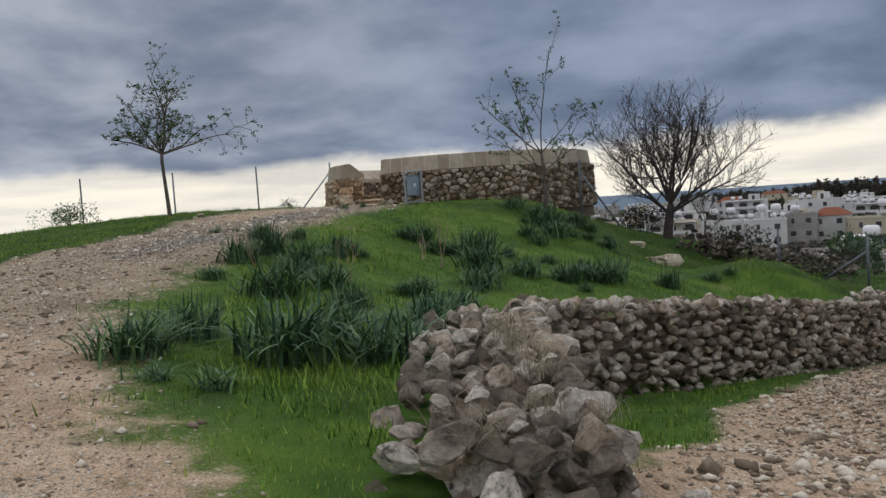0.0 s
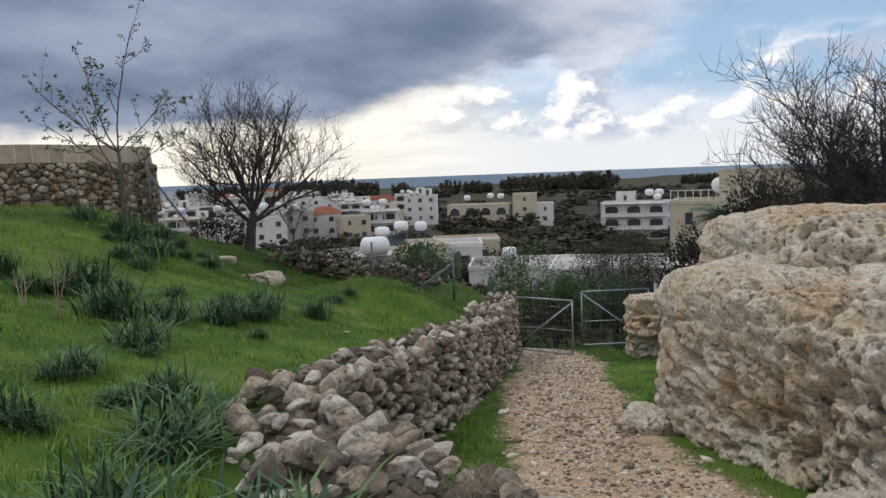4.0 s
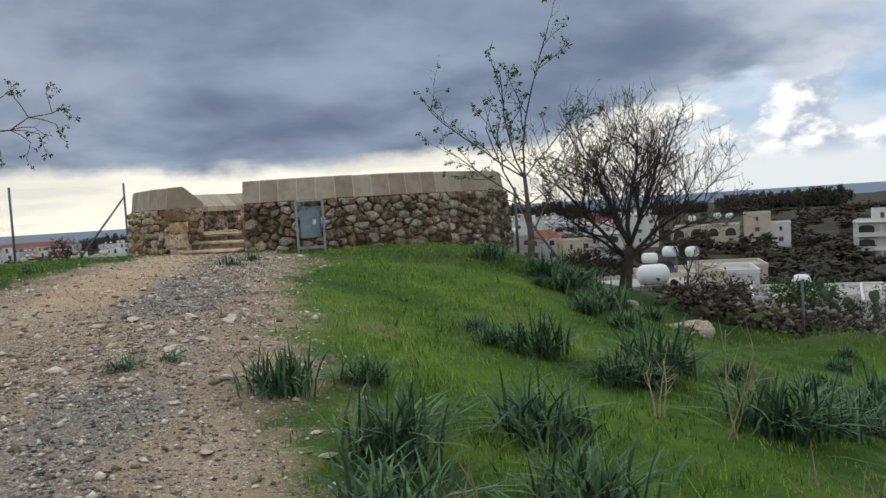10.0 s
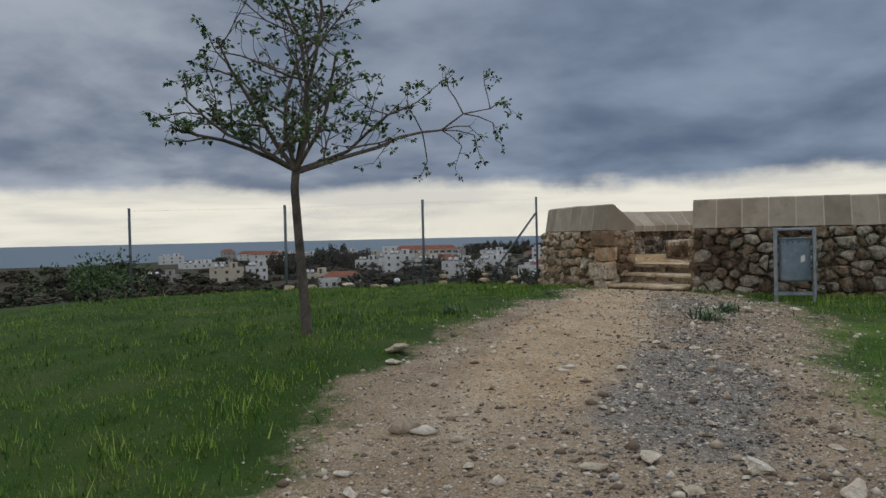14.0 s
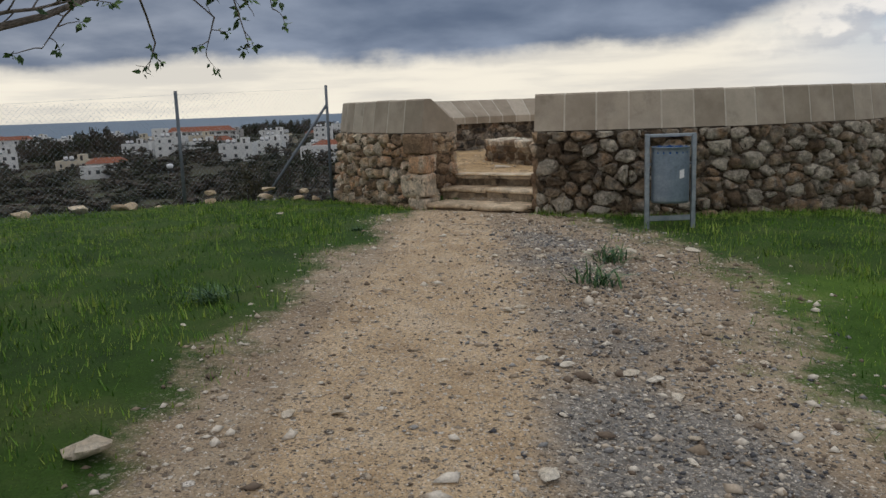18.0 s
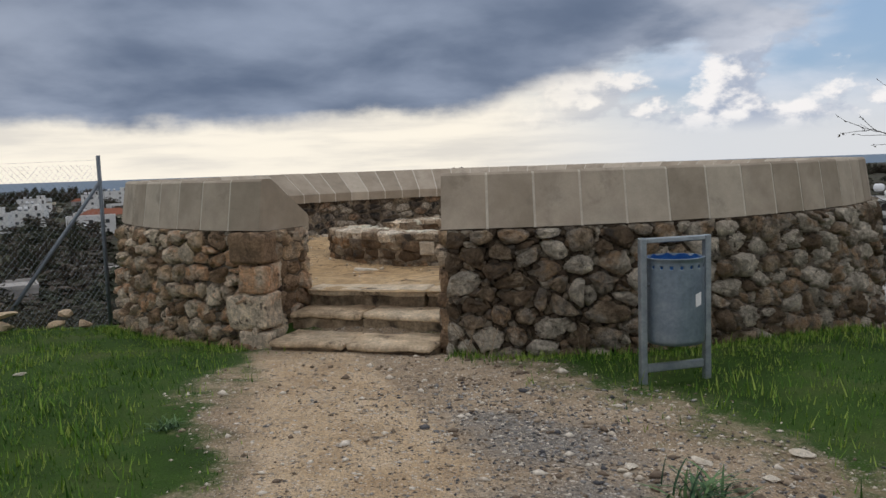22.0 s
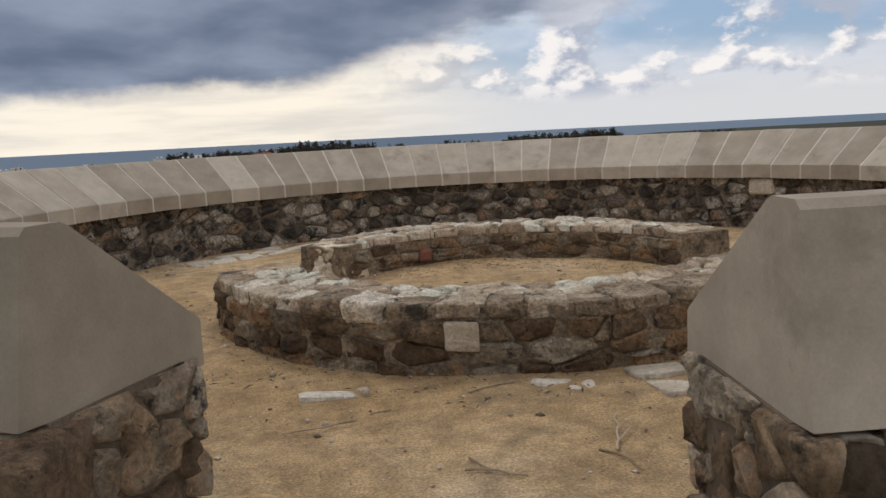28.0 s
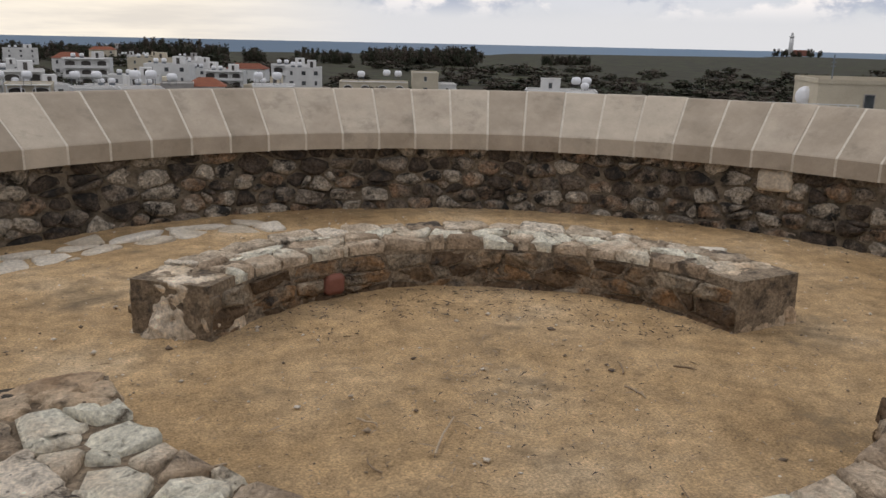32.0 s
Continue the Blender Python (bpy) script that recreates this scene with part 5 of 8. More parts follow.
def loose(x, y, size, k, label, flat=0.30, group="loose stones on the path"):
    ob = tagged(new("loose_stone", STONES[k % 6]), label, "stone", group)
    ob.matrix_world = Matrix.LocRotScale((x, y, on_ground(x, y) + size * 0.1), Euler((0.1 * (k % 3 - 1), 0.08 * (k % 4 - 1), k * 1.7)), Vector((size, size, size)))


for k, (x, y, size) in enumerate([(-0.2, -7.81, .30), (1.67, -7.56, .16), (0.67, -7.19, .12), (2.35, -9.49, .2), (2.12, -9.73, .2), (2.86, -9.38, .26), (0.05, -8.23, .16), (1.16, -10.51, .13), (1.29, -11.2, .15), (2.64, -9.87, .16), (3.3, -9.58, .26), (3.35, -10.5, .13), (3.18, -10.8, .15), (2.87, -9.46, .13),
                                  (3.4, -10.6, .15), (3.86, -11.6, .14), (2.57, -9.8, .1), (-2.48, -.58, .11), (.81, -3.46, .10), (-.16, -6.37, .07), (-.7, -6.13, .08), (1.64, -2.93, .11),
                                  (1.42, -3.83, .10), (4.14, -12.87, .13), (1.24, -10.66, .1), (3.25, -11.0, .13), (3.7, -12.1, .14), (2.1, -11.3, .12), (4.6, -14.4, .14), (5.2, -16.2, .13), (13.0, -10.2, .22), (12.3, -13.0, .2), (13.6, -12.6, .24), (10.9, -9.0, .15)]):
    loose(x, y, size * 0.95, k, "flat pale stone lying loose on the stony path" if x < 5.5 and y < -2.4 else "pale stone lying in the short grass")
rng3 = random.Random(19)
for k in range(90):
    f = rng3.random()
    y = -13.8 + 11.0 * f
    x = float(np.interp(y, [p[1] for p in PATH_UP], [p[0] for p in PATH_UP])) + rng3.gauss(0.35, 0.85)
    if max(float(m_) for m_ in path_mask(np.array(x), np.array(y))) > 0.35:
        loose(x, y, rng3.choice((0.05, 0.06, 0.07, 0.09, 0.12)) * rng3.uniform(0.85, 1.2), k, "flat pale stone lying loose on the stony path")
FENCE_STONES = [boulder_mesh("fieldstone", 240 + k, M_STEP, (1, 0.8, 0.62), 2, 0.08) for k in range(4)]
for k, (x, y, size, lift) in enumerate([(-4.5, 1.33, .29, 0), (-4.48, 1.34, .27, .125), (-3.66, 1.64, .33, 0), (-3.64, 1.66, .28, .14), (-3.3, 2.05, .29, 0), (-3.05, 2.2, .27, 0), (-3.22, 2.12, .26, .12), (-6.44, .75, .40, 0), (-6.3, 1.6, .34, 0), (-6.61, 2.33, .36, 0), (-6.7, -1.0, .30, 0), (-7.0, 0.1, .34, 0), (-6.5, 3.1, .28, 0)]):
    ob = tagged(new("fieldstone", FENCE_STONES[k % 4]), "rough tan fieldstone " + ("stacked on another beside the lookout" if lift else "lying in the grass along the fence"), "stone", "fieldstones along the fence")
    ob.matrix_world = Matrix.LocRotScale((x, y, on_ground(x, y) + size * 0.2 + lift), Euler((0, 0, k * 1.1)), Vector((size, size, size * (0.62 if k < 7 else 0.95))))

# gravel: too many to count
rng = np.random.default_rng(7)
OCTA = np.array([(1, 0, 0), (-1, 0, 0), (0, 1, 0), (0, -1, 0), (0, 0, 1), (0, 0, -1)], float)
OCTF = np.array([(0, 2, 4), (2, 1, 4), (1, 3, 4), (3, 0, 4), (2, 0, 5), (1, 2, 5), (3, 1, 5), (0, 3, 5)])


def pebbles(name, xs, ys, zs, sizes, material, label):
    n = len(xs)
    v = OCTA[None] * (1 + rng.uniform(-0.35, 0.35, (n, 6, 3))) * sizes[:, None, None] * np.stack([rng.uniform(0.8, 1.3, n), rng.uniform(0.6, 1.0, n), rng.uniform(0.35, 0.7, n)], -1)[:, None]
    a = rng.uniform(0, 6.3, n)
    c, s_ = np.cos(a)[:, None], np.sin(a)[:, None]
    vx, vy = v[..., 0] * c - v[..., 1] * s_, v[..., 0] * s_ + v[..., 1] * c
    v = np.stack([vx + xs[:, None], vy + ys[:, None], v[..., 2] + zs[:, None]], -1)
    f = OCTF[None] + 6 * np.arange(n)[:, None, None]
    tagged(new(name, fast_mesh(name, v.reshape(-1, 3), f, 3, material)), label, "gravel", kind="stuff")


def strew(n, line, spread, ylo=-40, yhi=20):
    pts = rng.uniform(0, 1, n)
    runs = np.r_[0, np.cumsum([math.dist(a, b) for a, b in zip(line, line[1:])])]
    t = pts * runs[-1]
    x = np.interp(t, runs, [p[0] for p in line]) + rng.normal(0, spread, n)
    y = np.interp(t, runs, [p[1] for p in line]) + rng.normal(0, spread * 0.5, n)
    up, lane = path_mask(x, y)
    k = (np.maximum(up, lane) > 0.2 + 0.35 * rng.random(n)) & (y > ylo) & (y < yhi) & (np.hypot(x - CX, y - CY) > R_OUT + 0.2)
    sandy = np.exp(-((line_distance(x, y, [(a_ - 0.65, b_) for a_, b_ in PATH_UP])[0]) / 0.85) ** 2) * sstep(y, -11.0, -7.0)
    k &= rng.random(n) > 0.85 * sandy
    return x[k], y[k]


for n, line, spread, size, material, label in ((34000, PATH_UP, 1.3, 0.009, M_PEBBLE, "pale gravel strewn over the earth path"), (13000, PATH_UP, 1.4, 0.016, M_PEBBLE, "pale stones strewn over the earth path"), (1500, PATH_UP, 1.5, 0.031, M_PEBBLE, "fist-sized stones strewn over the earth path"),
                                               (30000, [(x + 0.45, y) for x, y in PATH_UP], 0.65, 0.010, M_GREYGRAVEL, "grey gravel drift on the path"), (16000, LANE, 0.6, 0.019, M_PEBBLE, "stony surface of the lane"), (2400, LANE, 0.6, 0.036, M_PEBBLE, "larger stones of the lane")):
    x, y = strew(n, line, spread, -14.5 if material is M_GREYGRAVEL else -40, -1.3 if material is M_GREYGRAVEL else 20)
    sz = size * np.exp(rng.normal(0, 0.35, len(x)))
    pebbles("gravel", x, y, ground(x, y) + sz * 0.15, sz, material, label)
a, r = rng.uniform(0, 6.3, 2600), R_IN * np.sqrt(rng.uniform(0, 1, 2600))
x, y = CX + r * np.cos(a), CY + r * np.sin(a)
pebbles("floor_grit", x, y, np.full(len(x), FLOOR + 0.004), 0.007 * np.exp(rng.normal(0, 0.5, len(x))), M_PEBBLE, "grit and small pebbles on the sandy floor")


def litter(n, size, material, label, where):
    """Bits of dry leaf and bark, flat and long, scattered over the floor."""
    x, y = where
    k = (np.hypot(x - CX, y - CY) < R_IN - 0.1)
    x, y = x[k], y[k]
    n = len(x)
    a, ln, w = rng.uniform(0, 6.3, n), size * np.exp(rng.normal(0, 0.5, n)), size * rng.uniform(0.12, 0.35, n)
    c, s_ = np.cos(a), np.sin(a)
    z = FLOOR + 0.012 * np.ones(n)
    quad = [np.stack([x + c * p * ln - s_ * q * w, y + s_ * p * ln + c * q * w, z + t], -1) for p, q, t in ((-1, 0, 0.0), (0, -1, 0.004), (1, 0, 0.001), (0, 1, 0.006))]
    v = np.stack(quad, 1).reshape(-1, 3)
    tagged(new("leaf_litter", fast_mesh("leaf_litter", v, np.arange(4 * n), 4, material)), label, "litter", kind="stuff")


def polar(n, cx, cy, r0, r1, a0, a1):
    a, r = rng.uniform(a0, a1, n), rng.uniform(r0, r1, n)
    return cx + r * np.sin(a), cy - r * np.cos(a)


litter(1500, 0.015, M_TWIG, "bits of dry leaf and bark on the sandy floor", polar(1500, CX, CY, 0.1, 3.7, 0, 6.28))
litter(420, 0.016, M_BARE, "dark leaf litter along the foot of the bench", polar(420, 1.72, 4.60, 0.9, 1.46, 1.7, 3.9))
litter(180, 0.012, M_BARE, "dark leaf litter in the middle of the floor", polar(180, 1.7, 4.3, 0.0, 0.8, 0, 6.28))
litter(260, 0.016, M_BARE, "dark leaf litter in front of the bench", polar(260, 1.52, 4.42, 2.08, 2.6, -1.4, 0.8))

# flagstones let into the floor of the lookout
rng2 = random.Random(8)
flags = thing("paving", (0, 0, FLOOR), "broken pale flagstones let into the sandy floor", "paving", kind="structure")
lay(flags, "flagstone", rubble_cells(1.95, 0.50, 0.34, 0.8, rng2, 0.4, 0.3), lambda u, v, d: (1.52 + (2.66 - v) * math.sin(0.0 + u / 2.4), 4.42 - (2.66 - v) * math.cos(0.0 + u / 2.4), d + 0.004), 0.010, 0.020, M_SLAB, rng2, rough=0.12, sunk=0.03, round_off=0.04)
for (u0, v0, w, h, turn, seed) in ((4.2, 6.35, 0.6, 0.34, -0.9, 3),):
    ca, sa = math.cos(turn), math.sin(turn)
    lay(flags, "flagstone", rubble_cells(w, h, 0.36, 0.8, rng2), lambda u, v, d: (u0 + (u - w / 2) * ca - (v - h / 2) * sa, v0 + (u - w / 2) * sa + (v - h / 2) * ca, d - 0.004), 0.02, 0.022, M_SLAB, rng2, rough=0.08, sunk=0.03, round_off=0.12)
lay(flags, "flagstone", rubble_cells(2.6, 0.5, 0.36, 0.8, rng2), lambda u, v, d: (*ring_place(3.2 + u / 3.6, 3.42 + v), d - 0.002), 0.02, 0.024, M_SLAB, rng2, rough=0.08, sunk=0.03, round_off=0.12)
lay(flags, "flagstone", rubble_cells(0.34, 0.3, 0.22, 0.9, rng2), lambda u, v, d: (1.0 + u, 1.95 + v, d - 0.004), 0.02, 0.02, M_SLAB, rng2, rough=0.08, sunk=0.03, round_off=0.12)
lay(flags, "flagstone", rubble_cells(0.36, 0.12, 0.4, 0.9, rng2), lambda u, v, d: (-0.1 + u, 2.36 + v, d + 0.002), 0.01, 0.02, M_SLAB, rng2, rough=0.08, sunk=0.03, round_off=0.12)

# twigs on the floor
rng2 = random.Random(9)
for k in range(46):
    a, r = rng2.uniform(0, 6.3), rng2.uniform(0.2, 1.0)
    x, y = (CX + 2.8 * math.cos(a) * r, CY + 2.8 * math.sin(a) * r) if k > 9 else (rng2.uniform(0.1, 1.6), rng2.uniform(1.2, 2.2))
    if 1.45 < math.hypot(x - 1.55, y - 4.45) < 2.1 or math.hypot(x - CX, y - CY) > R_IN - 0.1:
        continue
    t = thing("twig", (x, y, FLOOR + 0.012), "thin dry twig lying on the sandy floor", "twig", "twigs on the floor")
    ln, pts = rng2.uniform(0.10, 0.38), [(0, 0, 0)]
    d = rng2.uniform(0, 6.3)
    for q in range(4):
        d += rng2.uniform(-0.4, 0.4)
        pts.append((pts[-1][0] + math.cos(d) * ln / 4, pts[-1][1] + math.sin(d) * ln / 4, rng2.uniform(0, 0.006)))
    part("stem", rod_bm(pts, [0.0055, 0.005, 0.0045, 0.004, 0.003], 5), M_TWIG, t)

# ---- litter bin ----
litter_bin = thing("litter_bin", (2.43, -1.2, on_ground(2.43, -1.2)), "galvanised steel litter bin hung in a frame by the wall", "litter bin")
turn = Matrix.Rotation(0.22, 4, "Z")


def bin_part(name, bm, material, label="", smooth=False, parent=None):
    bmesh.ops.transform(bm, matrix=turn, verts=bm.verts)
    return part(name, bm, material, parent or litter_bin, label, smooth)


for sx in (-1, 1):
    bin_part("leg", box_bm(0.05, 0.05, 1.10, (sx * 0.255, 0, 0.50), 0.006), M_STEEL)
bin_part("top_bar", box_bm(0.46, 0.05, 0.035, (0, 0, 1.0305), 0.006), M_STEEL)
bin_part("bottom_bar", box_bm(0.458, 0.03, 0.06, (0, 0, 0.12), 0.006), M_STEEL)
bucket_bm = bmesh.new()
segs, r_b = 36, 0.205
rows_ = [(0.27, 0), (0.30, r_b * 0.985), (0.33, r_b), (0.80, r_b), (0.83, r_b), (0.865, r_b), (0.90, r_b), (0.905, r_b + 0.006), (0.91, r_b)]
rings_b = []
for z, r in rows_[1:]:
    rings_b.append([bucket_bm.verts.new((r * math.cos(2 * math.pi * k / segs), r * 0.92 * math.sin(2 * math.pi * k / segs), z)) for k in range(segs)])
for i, (a, b) in enumerate(zip(rings_b, rings_b[1:])):
    for k in range(segs):
        quad = (a[k], a[(k + 1) % segs], b[(k + 1) % segs], b[k])
        if i == 3 and k % 2:
            # a round hole through the sheet
            mid_a, mid_z = 2 * math.pi * (k + 0.5) / segs, 0.8475
            hole = []
            for q in range(8):
                t_ = math.pi * (q / 4 + 1.0 + 0.125 * 2)
                aa = mid_a + 0.0125 * math.cos(t_) / r_b
                hole.append(bucket_bm.verts.new((r_b * math.cos(aa), r_b * 0.92 * math.sin(aa), mid_z + 0.0125 * math.sin(t_))))
            for q in range(4):
                h0, h1, h2 = hole[2 * q], hole[(2 * q + 1) % 8], hole[(2 * q + 2) % 8]
                bucket_bm.faces.new((quad[q], quad[(q + 1) % 4], h2, h1, h0))
            continue
        bucket_bm.faces.new(quad)
bucket_bm.faces.new(rings_b[0][::-1])
bucket = bin_part("bucket", bucket_bm, M_BINSHEET, "blue-grey steel drum with a row of holes below the rim", True)
bucket.modifiers.new("sheet", "SOLIDIFY").thickness = 0.004
bag_bm = bmesh.new()
ring0 = [[bag_bm.verts.new(((r_b - 0.012 + o) * math.cos(2 * math.pi * k / 28), (r_b - 0.012 + o) * 0.92 * math.sin(2 * math.pi * k / 28), z + 0.012 * math.sin(k * 2.3))) for k in range(28)] for z, o in ((0.5, -0.01), (0.78, 0), (0.88, 0), (0.905, -0.004))]
for a, b in zip(ring0, ring0[1:]):
    for k in range(28):
        bag_bm.faces.new((a[k], a[(k + 1) % 28], b[(k + 1) % 28], b[k]))
bag_bm.faces.new(ring0[0][::-1])
bin_part("bag", bag_bm, M_BLUEBAG, "crumpled blue plastic bin liner", True)
for sx in (-1, 1):
    bin_part("pivot", rod_bm([(sx * 0.19, 0, 0.72), (sx * 0.235, 0, 0.72)], 0.014, 8), M_POST)
note_bm = bmesh.new()
nv = []
for u in (-0.03, 0.0, 0.03):
    aa = math.radians(-90 + 22) + u / r_b
    nv.append([note_bm.verts.new(((r_b + 0.004) * math.cos(aa), (r_b + 0.004) * 0.92 * math.sin(aa), z + u * 0.25)) for z in (0.575, 0.665)])
for a, b in zip(nv, nv[1:]):
    note_bm.faces.new((a[0], b[0], b[1], a[1]))
bin_part("sticker", note_bm, M_PAPER, "torn white paper sticker", False, bucket)

# ---- fences and gate ----


def mesh_panel(name, ax, ay, bx, by, low, high, pitch, wire, parent):
    """Chain-link: two sets of slanting wires between two posts, in world places."""
    o = parent.matrix_basis.translation
    ln = math.hypot(bx - ax, by - ay)
    vs, fs = [], []
    ux, uy = (bx - ax) / ln, (by - ay) / ln
    hgt = high - low
    for way in (1, -1):
        c = -hgt if way > 0 else 0.0
        while c < (ln if way > 0 else ln + hgt):
            p0, p1 = (c, 0.0), (c + way * hgt, hgt)
            (s0, z0), (s1, z1) = p0, p1
            lo_s, hi_s = 0.0, ln
            pts = []
            for s_, z_ in ((s0, z0), (s1, z1)):
                sc = min(max(s_, lo_s), hi_s)
                zc = z0 + (sc - s0) / (s1 - s0) * (z1 - z0)
                pts.append((sc, zc))
            if abs(pts[1][0] - pts[0][0]) > 0.01:
                k = len(vs)
                for (s_, z_), g in zip(pts, (low, low)):
                    px, py, pz = ax + ux * s_ - o.x, ay + uy * s_ - o.y, g + z_ - o.z
                    for q in range(3):
                        an = 2.09 * q
                        vs.append((px - uy * wire * math.cos(an), py + ux * wire * math.cos(an), pz + wire * math.sin(an)))
                fs += [(k + q, k + (q + 1) % 3, k + 3 + (q + 1) % 3, k + 3 + q) for q in range(3)]
            c += pitch
    return under(name, mesh_of(name, vs, fs, M_STEEL, False), parent, "chain-link wire mesh")


def fence_post(x, y, top, parent, brace=None, r=0.028):
    o = parent.matrix_basis.translation
    z = on_ground(x, y)
    part("post", rod_bm([(x - o.x, y - o.y, z - 0.2 - o.z), (x - o.x, y - o.y, top - o.z)], r, 8), M_POST, parent, "", True)
    if brace:
        bx, by = brace
        part("brace", rod_bm([(x - o.x, y - o.y, top - 0.35 - o.z), (bx - o.x, by - o.y, on_ground(bx, by) - 0.05 - o.z)], r * 0.9, 8), M_POST, parent, "slanting steel brace", True)


fence = thing("fence", (-5.08, 1.57, on_ground(-5.08, 1.57)), "chain-link fence on grey steel posts along the hilltop edge", "fence", "wire fences")
posts = [(-3.5, 4.17, 1.74), (-5.08, 1.57, 1.67), (-6.92, -0.75, 1.57), (-10.2, -1.7, 1.6)]
for k, (x, y, z) in enumerate(posts):
    fence_post(x, y, z, fence, (-4.35, 2.75) if k == 0 else None)
for (x, y, z), (p, q, w) in zip(posts[:2], posts[1:3]):
    g = min(on_ground(x, y), on_ground(p, q))
    mesh_panel("wire_mesh", x, y, p, q, g + 0.02, min(z, w) - 0.05, 0.085, 0.0017, fence)
for (x, y, z), (p, q, w) in zip(posts, posts[1:]):
    o = fence.matrix_basis.translation
    part("wire", rod_bm([(x - o.x, y - o.y, z - 0.06 - o.z), (p - o.x, q - o.y, w - 0.06 - o.z)], 0.0012, 4), M_STEEL, fence)
fence2 = thing("fence", (12.45, 0.5, on_ground(12.45, 0.5)), "rusty chain-link fence on steel posts below the slope", "fence", "wire fences")
posts2 = [(6.62, 2.5, 0.95), (12.45, 0.45, -1.45), (14.57, 0.0, -1.75)]
fence_post(*posts2[0][:2], posts2[0][2], fence2, (7.9, 2.4), 0.035)
fence_post(*posts2[1][:2], posts2[1][2], fence2, None, 0.03)
fence_post(*posts2[2][:2], posts2[2][2], fence2, (13.4, 0.25), 0.035)
mesh_panel("wire_mesh", 12.45, 0.45, 14.57, 0.0, -3.0, -1.8, 0.09, 0.0014, fence2)


def gate_leaf(x, y, x2, y2, low, high, low2, label):
    th = thing("gate", (x, y, low), label, "gate", "leaves of the lane gate")
    dx, dy = x2 - x, y2 - y
    hh = high - low
    for name, pts in (("gate_frame", [(0, 0, 0.0), (0, 0, hh)]), ("gate_frame", [(dx, dy, 0), (dx, dy, hh)]), ("gate_frame", [(0, 0, hh), (dx, dy, hh)]), ("gate_frame", [(0, 0, 0.02), (dx, dy, 0.02)]), ("rail", [(0, 0, hh * 0.45), (dx, dy, hh * 0.45)]), ("brace", [(0, 0, 0.05), (dx, dy, hh - 0.05)])):
        part(name, rod_bm(pts, 0.024 if name != "rail" else 0.014, 8), M_STEEL, th, "", True)
    for i in range(1, 14):
        f = i / 14
        part("wire", rod_bm([(dx * f, dy * f, 0.02), (dx * f, dy * f, hh)], 0.0016, 3), M_STEEL, th)
    for i in range(1, 8):
        f = i / 8
        part("wire", rod_bm([(0, 0, hh * f), (dx, dy, hh * f)], 0.0016, 3), M_STEEL, th)
    return th


gate_leaf(16.35, 0.45, 17.6, -0.85, -4.68, -3.2, 0, "open galvanised tube gate leaf with wire mesh")
gate_leaf(20.5, 0.6, 18.55, 0.9, -4.85, -3.26, 0, "galvanised tube gate leaf with wire mesh, half open")
for x, y, top in ((16.2, 0.55, -3.05), (20.7, 0.55, -3.1)):
    th = thing("gate_post", (x, y, on_ground(x, y)), "galvanised steel gate post", "post", "gate posts")
    part("shaft", rod_bm([(0, 0, -0.2), (0, 0, top - on_ground(x, y))], 0.045, 10), M_STEEL, th, "", True)

# ---- trees and plants ----


def grow(rng, start, way, length, radius, level, top, out, bend=0.25, spread=0.75, kids=3, shrink=0.68, lift=0.15, first=0.35, fine=0.003):
    """Branches as (level, points, radii), from a limb to its twigs."""
    pts, radii, p, d, n = [start.copy()], [radius], start.copy(), way.normalized(), 5
    for i in range(n):
        d = (d + Vector((rng.uniform(-1, 1), rng.uniform(-1, 1), rng.uniform(-0.6, 1) + lift)) * bend).normalized()
        p = p + d * length / n
        pts.append(p.copy())
        radii.append(radius * (1 - 0.55 * (i + 1) / n))
    out.append((level, pts, radii))
    if level >= top:
        return
    for k in range(kids):
        f = first + (1 - first) * (k + rng.uniform(0.3, 1)) / kids
        i = min(n - 1, int(f * n))
        q = pts[i].lerp(pts[i + 1], min(1.0, f * n - i))
        away = Vector((rng.uniform(-1, 1), rng.uniform(-1, 1), rng.uniform(-0.4, 0.9))).normalized()
        nd = (d * (1 - spread * 0.5) + away * spread).normalized()
        grow(rng, q, nd, length * shrink * rng.uniform(0.75, 1.15), max(radii[i] * 0.62, fine), level + 1, top, out, bend, spread, kids, shrink, lift, first, fine)


def tubes(name, branches, material, sides=5):
    vs, fs = [], []
    for _, pts, radii in branches:
        k = len(vs)
        for i, p in enumerate(pts):
            way = (pts[min(i + 1, len(pts) - 1)] - pts[max(i - 1, 0)]).normalized()
            side = way.cross(Vector((0, 0, 1)) if abs(way.z) < 0.9 else Vector((1, 0, 0))).normalized()
            up = side.cross(way)
            for q in range(sides):
                a = 2 * math.pi * q / sides
                vs.append(p + (side * math.cos(a) + up * math.sin(a)) * radii[i])
        for i in range(len(pts) - 1):
            for q in range(sides):
                a, b = k + i * sides + q, k + i * sides + (q + 1) % sides
                fs.append((a, b, b + sides, a + sides))
    return mesh_of(name, vs, fs, material)


def leaves_mesh(name, places, rng, size, material, droop=0.5):
    """Folded oval leaves at the places, each with a way along which it points."""
    vs, fs = [], []
    for p, d in places:
        ln = size * rng.uniform(0.6, 1.25)
        side = d.cross(Vector((rng.uniform(-1, 1), rng.uniform(-1, 1), rng.uniform(-1, 1)))).normalized() * ln * 0.27
        nrm = d.cross(side).normalized() * ln * 0.08
        k = len(vs)
        vs += [p, p + d * ln * 0.45 + side + nrm, p + d * ln, p + d * ln * 0.45 - side + nrm, p + d * ln * 0.5]
        fs += [(k, k + 1, k + 4), (k + 1, k + 2, k + 4), (k + 2, k + 3, k + 4), (k + 3, k, k + 4)]
    return mesh_of(name, vs, fs, material, False)


